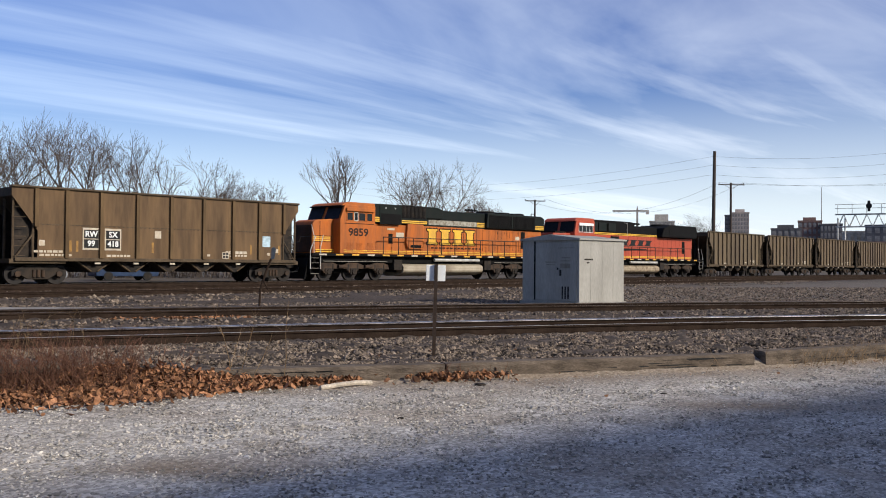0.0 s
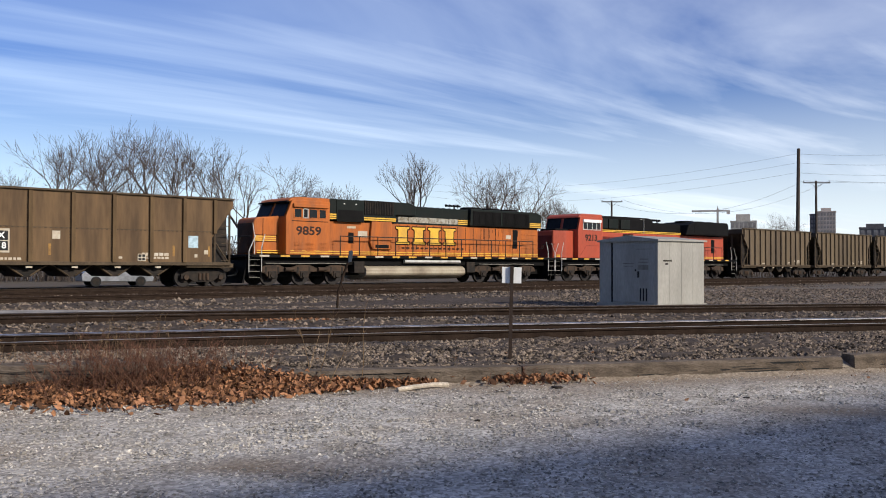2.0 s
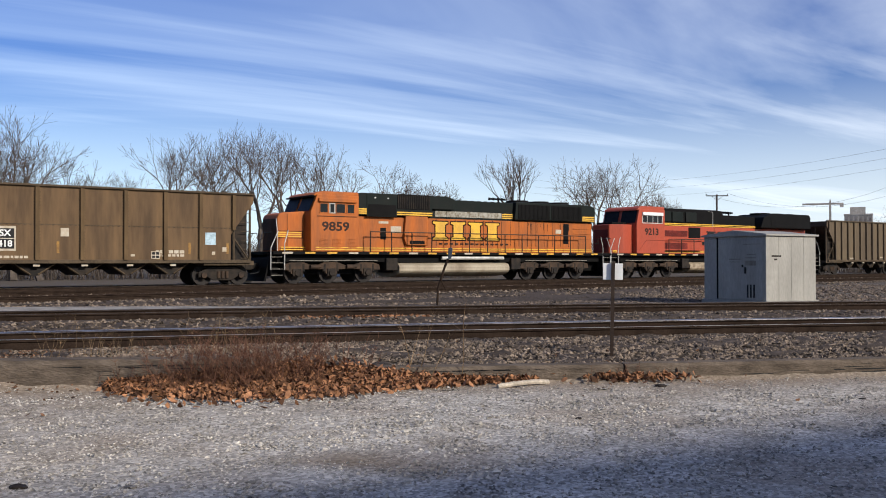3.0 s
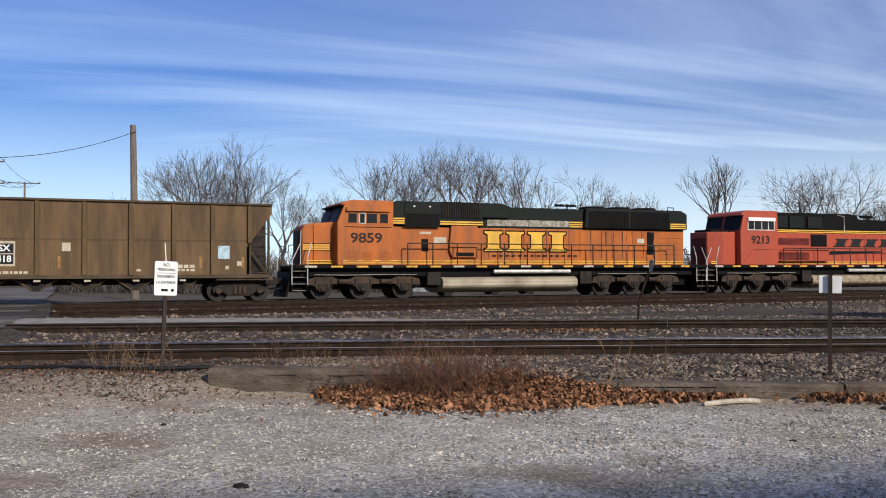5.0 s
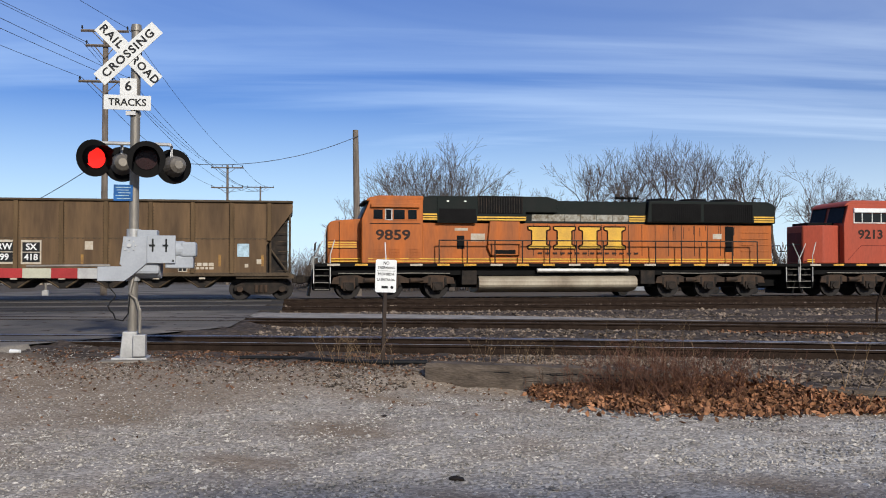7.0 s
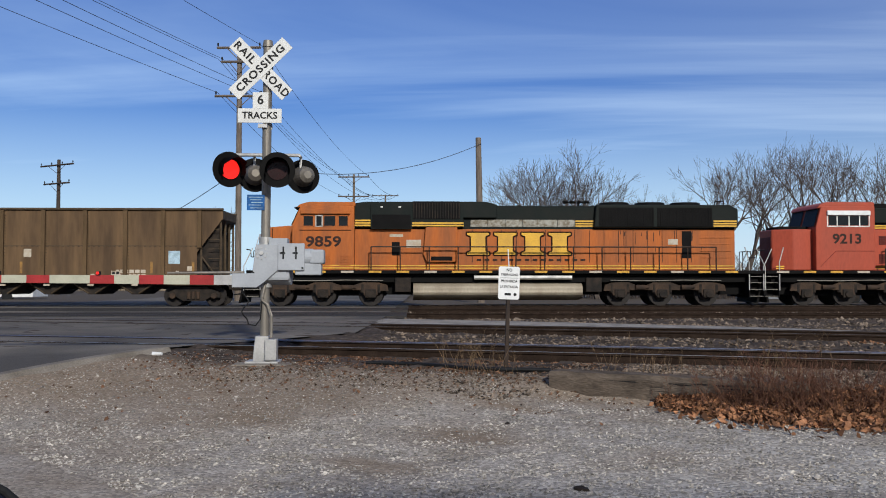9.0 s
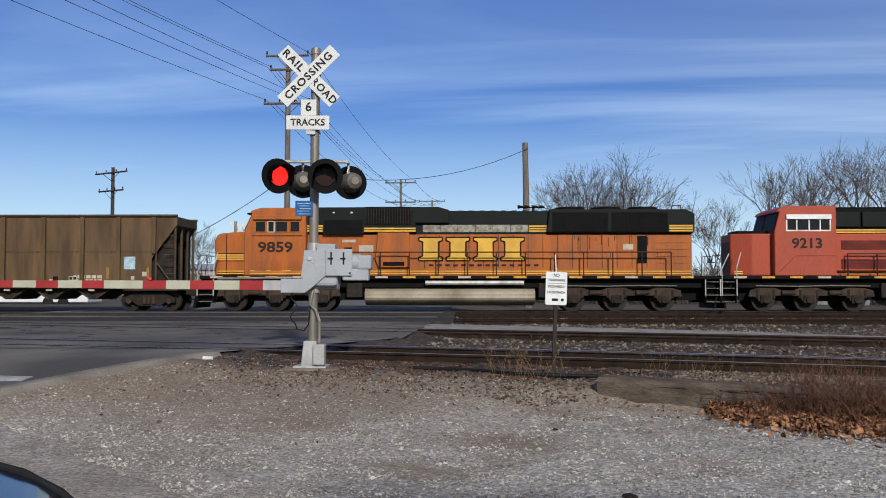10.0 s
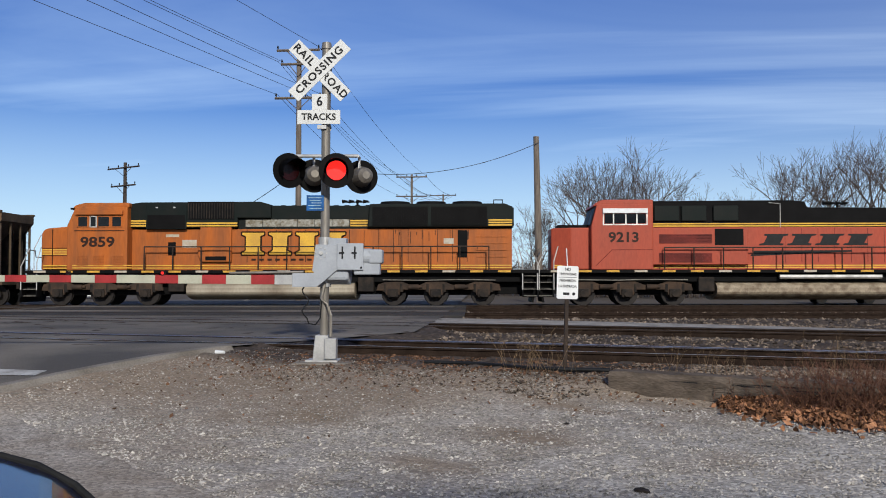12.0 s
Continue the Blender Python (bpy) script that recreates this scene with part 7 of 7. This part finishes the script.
def signal_gantry():
    """A signal bridge over the far end of the line."""
    a, b = polar(-23.65, 150), polar(-29.5, 150)
    w = (b - a).length
    head = math.degrees(math.atan2((b - a).y, (b - a).x))
    th = thing("signal_gantry", "galvanised railway signal bridge with black signal heads", "signal gantry", m=Matrix.Translation(a) @ pose(0, 0, 0, 0, 0, head))
    bm = bm_new()
    for y in (0, 1.2):
        for x in (0, 1.0):
            tube(bm, (x, y, 0), (x, y, 8.4), 0.10, sides=5)
    part("leg", bm, M["galv"], th)
    bm = bm_new()
    for y in (0, 1.2):
        for z in (7.1, 9.0):
            tube(bm, (-0.4, y, z), (w, y, z), 0.09, sides=5)
        k = 0
        while k * 1.6 < w - 1.6:
            tube(bm, (k * 1.6, y, 7.1), (k * 1.6 + 0.8, y, 9.0), 0.05, sides=4)
            tube(bm, (k * 1.6 + 0.8, y, 9.0), (k * 1.6 + 1.6, y, 7.1), 0.05, sides=4)
            k += 1
    part("truss", bm, M["galv"], th)
    bm = bm_new()
    for z in (9.9, 10.5):
        tube(bm, (-0.4, 0, z), (w, 0, z), 0.04, sides=4)
    k = 0
    while k * 2 < w:
        tube(bm, (k * 2, 0, 9.0), (k * 2, 0, 10.5), 0.04, sides=4)
        k += 1
    part("walkway_rail", bm, M["galv"], th)
    for x, z in ((4.3, 10.2), (7.4, 10.2), (7.4, 8.2)):
        bm = bm_new()
        disc(bm, (x, -0.3, z), 0.42, 0.1, sides=16)
        box(bm, x - 0.2, x + 0.2, -0.3, 0.1, z - 0.8, z + 0.8, 0.1)
        part("signal_head", bm, M["ink"], th, "black signal head")


signal_gantry()


def parked_car(m, material, label):
    """A small saloon, seen under the train or at the lot's edge."""
    th = thing("parked_car", label, "car", m=m)
    bm = bm_new()
    pr = [(-2.15, 0.32), (-2.2, 0.72), (-2.0, 0.92), (-1.2, 0.98), (1.05, 0.96), (1.45, 0.925), (1.75, 0.865), (1.96, 0.785), (2.10, 0.68), (2.17, 0.56), (2.18, 0.45), (2.1, 0.28)]
    prism(bm, pr, -0.86, 0.86, bevel=0.05)
    part("body", bm, material, th)
    bm = bm_new()
    prism(bm, [(-1.55, 0.94), (-1.0, 1.38), (0.1, 1.42), (0.95, 0.94)], -0.70, 0.70, bevel=0.08)
    part("glasshouse", bm, M["glass"], th, "dark windows")
    bm = bm_new()
    prism(bm, [(-1.05, 1.36), (-0.9, 1.43), (0.0, 1.46), (0.15, 1.38)], -0.62, 0.62, bevel=0.02)
    part("roof", bm, material, th)
    for x in (-1.35, 1.35):
        for s in (-1, 1):
            bm = bm_new()
            tube(bm, (x, s * 0.68, 0.31), (x, s * 0.88, 0.31), 0.31, sides=24)
            w = part("wheel", bm, M["tyre"], th)
            bm = bm_new()
            tube(bm, (x, s * 0.86, 0.31), (x, s * 0.89, 0.31), 0.2, sides=16)
            part("rim", bm, M["under"], w)
    for s in (-1, 1):
        bm = bm_new()
        box(bm, 1.90, 2.145, s * 0.62 - 0.16, s * 0.62 + 0.16, 0.52, 0.64, 0.03)
        part("headlight", bm, M["glass"], th)
        bm = bm_new()
        box(bm, -2.22, -2.08, s * 0.66 - 0.14, s * 0.66 + 0.14, 0.66, 0.82, 0.03)
        part("tail_light", bm, M["darklens"], th)
    return th


def hood_car():
    """The dark blue car beside the camera, of which the nose shows."""
    c = polar(66.6, 3.5, -0.53)
    head = 90 - 18
    th = parked_car(Matrix.Translation(c) @ pose(0, 0, 0, 0, 0, head) @ Matrix.Translation((-2.28, 0, 0.0)), M["carblue"], "glossy dark blue car parked at the lot's edge")
    bm = bm_new()
    bars(bm, [(0.9, 0.80, 0.975), (1.4, 0.80, 0.935), (1.7, 0.78, 0.885), (1.9, 0.74, 0.82), (2.05, 0.68, 0.735), (2.13, 0.58, 0.67)], 0.017, 8)
    part("hood_edge_trim", bm, M["tyre"], th, "black trim along the bonnet edge")


hood_car()
parked_car(Matrix.Translation(polar(19.5, 66, -0.3)) @ pose(0, 0, 0, 0, 0, 40), mat("blue_car_paint", (0.02, 0.04, 0.09), 0.35), "blue car parked beyond the tracks")
parked_car(Matrix.Translation(polar(24.8, 60, -0.3)) @ pose(0, 0, 0, 0, 0, 40), M["carsilver"], "grey car parked beyond the tracks")


def far_yard():
    """Pale hardstanding and low buildings behind the train."""
    bm = bm_new()
    vs = [NRM * p + FWD * s + Vector((0, 0, -0.27)) for p, s in ((49, -60), (49, 75), (54, 75), (54, -60))]
    bm.faces.new([bm.verts.new(v) for v in vs])
    bmesh.ops.solidify(bm, geom=bm.faces[:], thickness=0.05)
    tagged(part("hardstanding", bm, M["concrete"]), "pale concrete hardstanding beyond the tracks", "pavement", kind="structure")
    th = thing("low_building", "long low beige shed beyond the tracks", "building", m=Matrix.Translation(polar(60.5, 118, -0.3)) @ pose(0, 0, 0, 0, 0, TURN + 180))
    bm = bm_new()
    box(bm, -26, 0, 0, 12, 0, 3.6)
    part("wall", bm, M["paleb"], th)
    bm = bm_new()
    prism(bm, [(-0.4, 3.6), (6, 4.5), (12.4, 3.6)], -26.4, 0.4, axis="x")
    part("roof", bm, M["galv"], th)
    for i in range(5):
        bm = bm_new()
        box(bm, -24 + i * 5, -21 + i * 5, -0.08, 0.05, 0, 2.8)
        part("door", bm, M["tan"], th)
    th = thing("box_trailer", "white box trailer parked beyond the tracks", "trailer", m=Matrix.Translation(polar(73.0, 66, -0.25)) @ pose(0, 0, 0, 0, 0, TURN))
    bm = bm_new()
    box(bm, -5, 5, -1.2, 1.2, 0.35, 0.95, 0.03)
    part("bed", bm, M["white"], th)
    for x in (-3.4, -2.4, 3.6):
        bm = bm_new()
        tube(bm, (x, 1.0, 0.35), (x, 1.22, 0.35), 0.35, sides=16)
        part("wheel", bm, M["tyre"], th)


far_yard()


def lot_building():
    """An unseen block added behind the lot, shaped to throw the shade over its near edge."""
    th = thing("lot_building", "unseen block added to shade the gravel lot", "building")
    tagged(th, kind="structure")
    bm = bm_new()
    h = 7.5
    # slid back along the sun so the added shade keeps its edge
    back = (h - 4.6) / SUN_WAY.z
    pts = [(x + SUN_WAY.x * back, y + SUN_WAY.y * back) for x, y in ((3.2, -0.9), (20.0, 10.6), (28.0, 2.0), (11.0, -11.0))]
    prism(bm, pts, -0.6, h, axis="z")
    part("wall", bm, M["paleb"], th)


lot_building()


# ---- what moves ----
TRAIN_S = [(0.0, -35.25), (1.5, -28.72), (2.5, -24.30), (3.5, -19.95), (5.5, -11.14), (6.5, -6.87), (7.0, -4.74), (9.0, 3.74), (10.5, 10.08), (12.0, 16.46)]


def train_at(t):
    return float(np.interp(t, [r[0] for r in TRAIN_S], [r[1] for r in TRAIN_S]))


FLASH = [(5.95, 1), (6.55, 0), (7.13, 1), (7.68, 0), (8.22, 1), (8.75, 0), (9.27, 1), (9.83, 0), (10.35, 1), (10.95, 0), (11.42, 1)]


def motions():
    for glow, spots in flashing:
        rows = [(0.0, spots[0])]
        for i in range(10):
            t, k = round((5.95 - 0.55 * (10 - i)) * FPS) / FPS, (i + 1) % 2
            rows += [(t - 1 / FPS, spots[1 - k]), (t, spots[k])]
        for t, k in FLASH:
            t = round(t * FPS) / FPS
            rows += [(t - 1 / FPS, spots[1 - k]), (t, spots[k])]
        walk(glow, rows + [(12.0, spots[1])])
    for w, x, y, r in rolling:
        walk(w, [(i * 4 / 30, pose(x, y, r, 0, math.degrees((train_at(i * 4 / 30) - TRAIN_S[0][1]) / r), 0)) for i in range(91)])
    for ob, dx in train_things:
        walk(ob, [(t, Matrix.Translation(NRM * TRAIN_P + FWD * (s + dx)) @ pose(0, 0, 0, 0, 0, TURN)) for t, s in TRAIN_S])


motions()
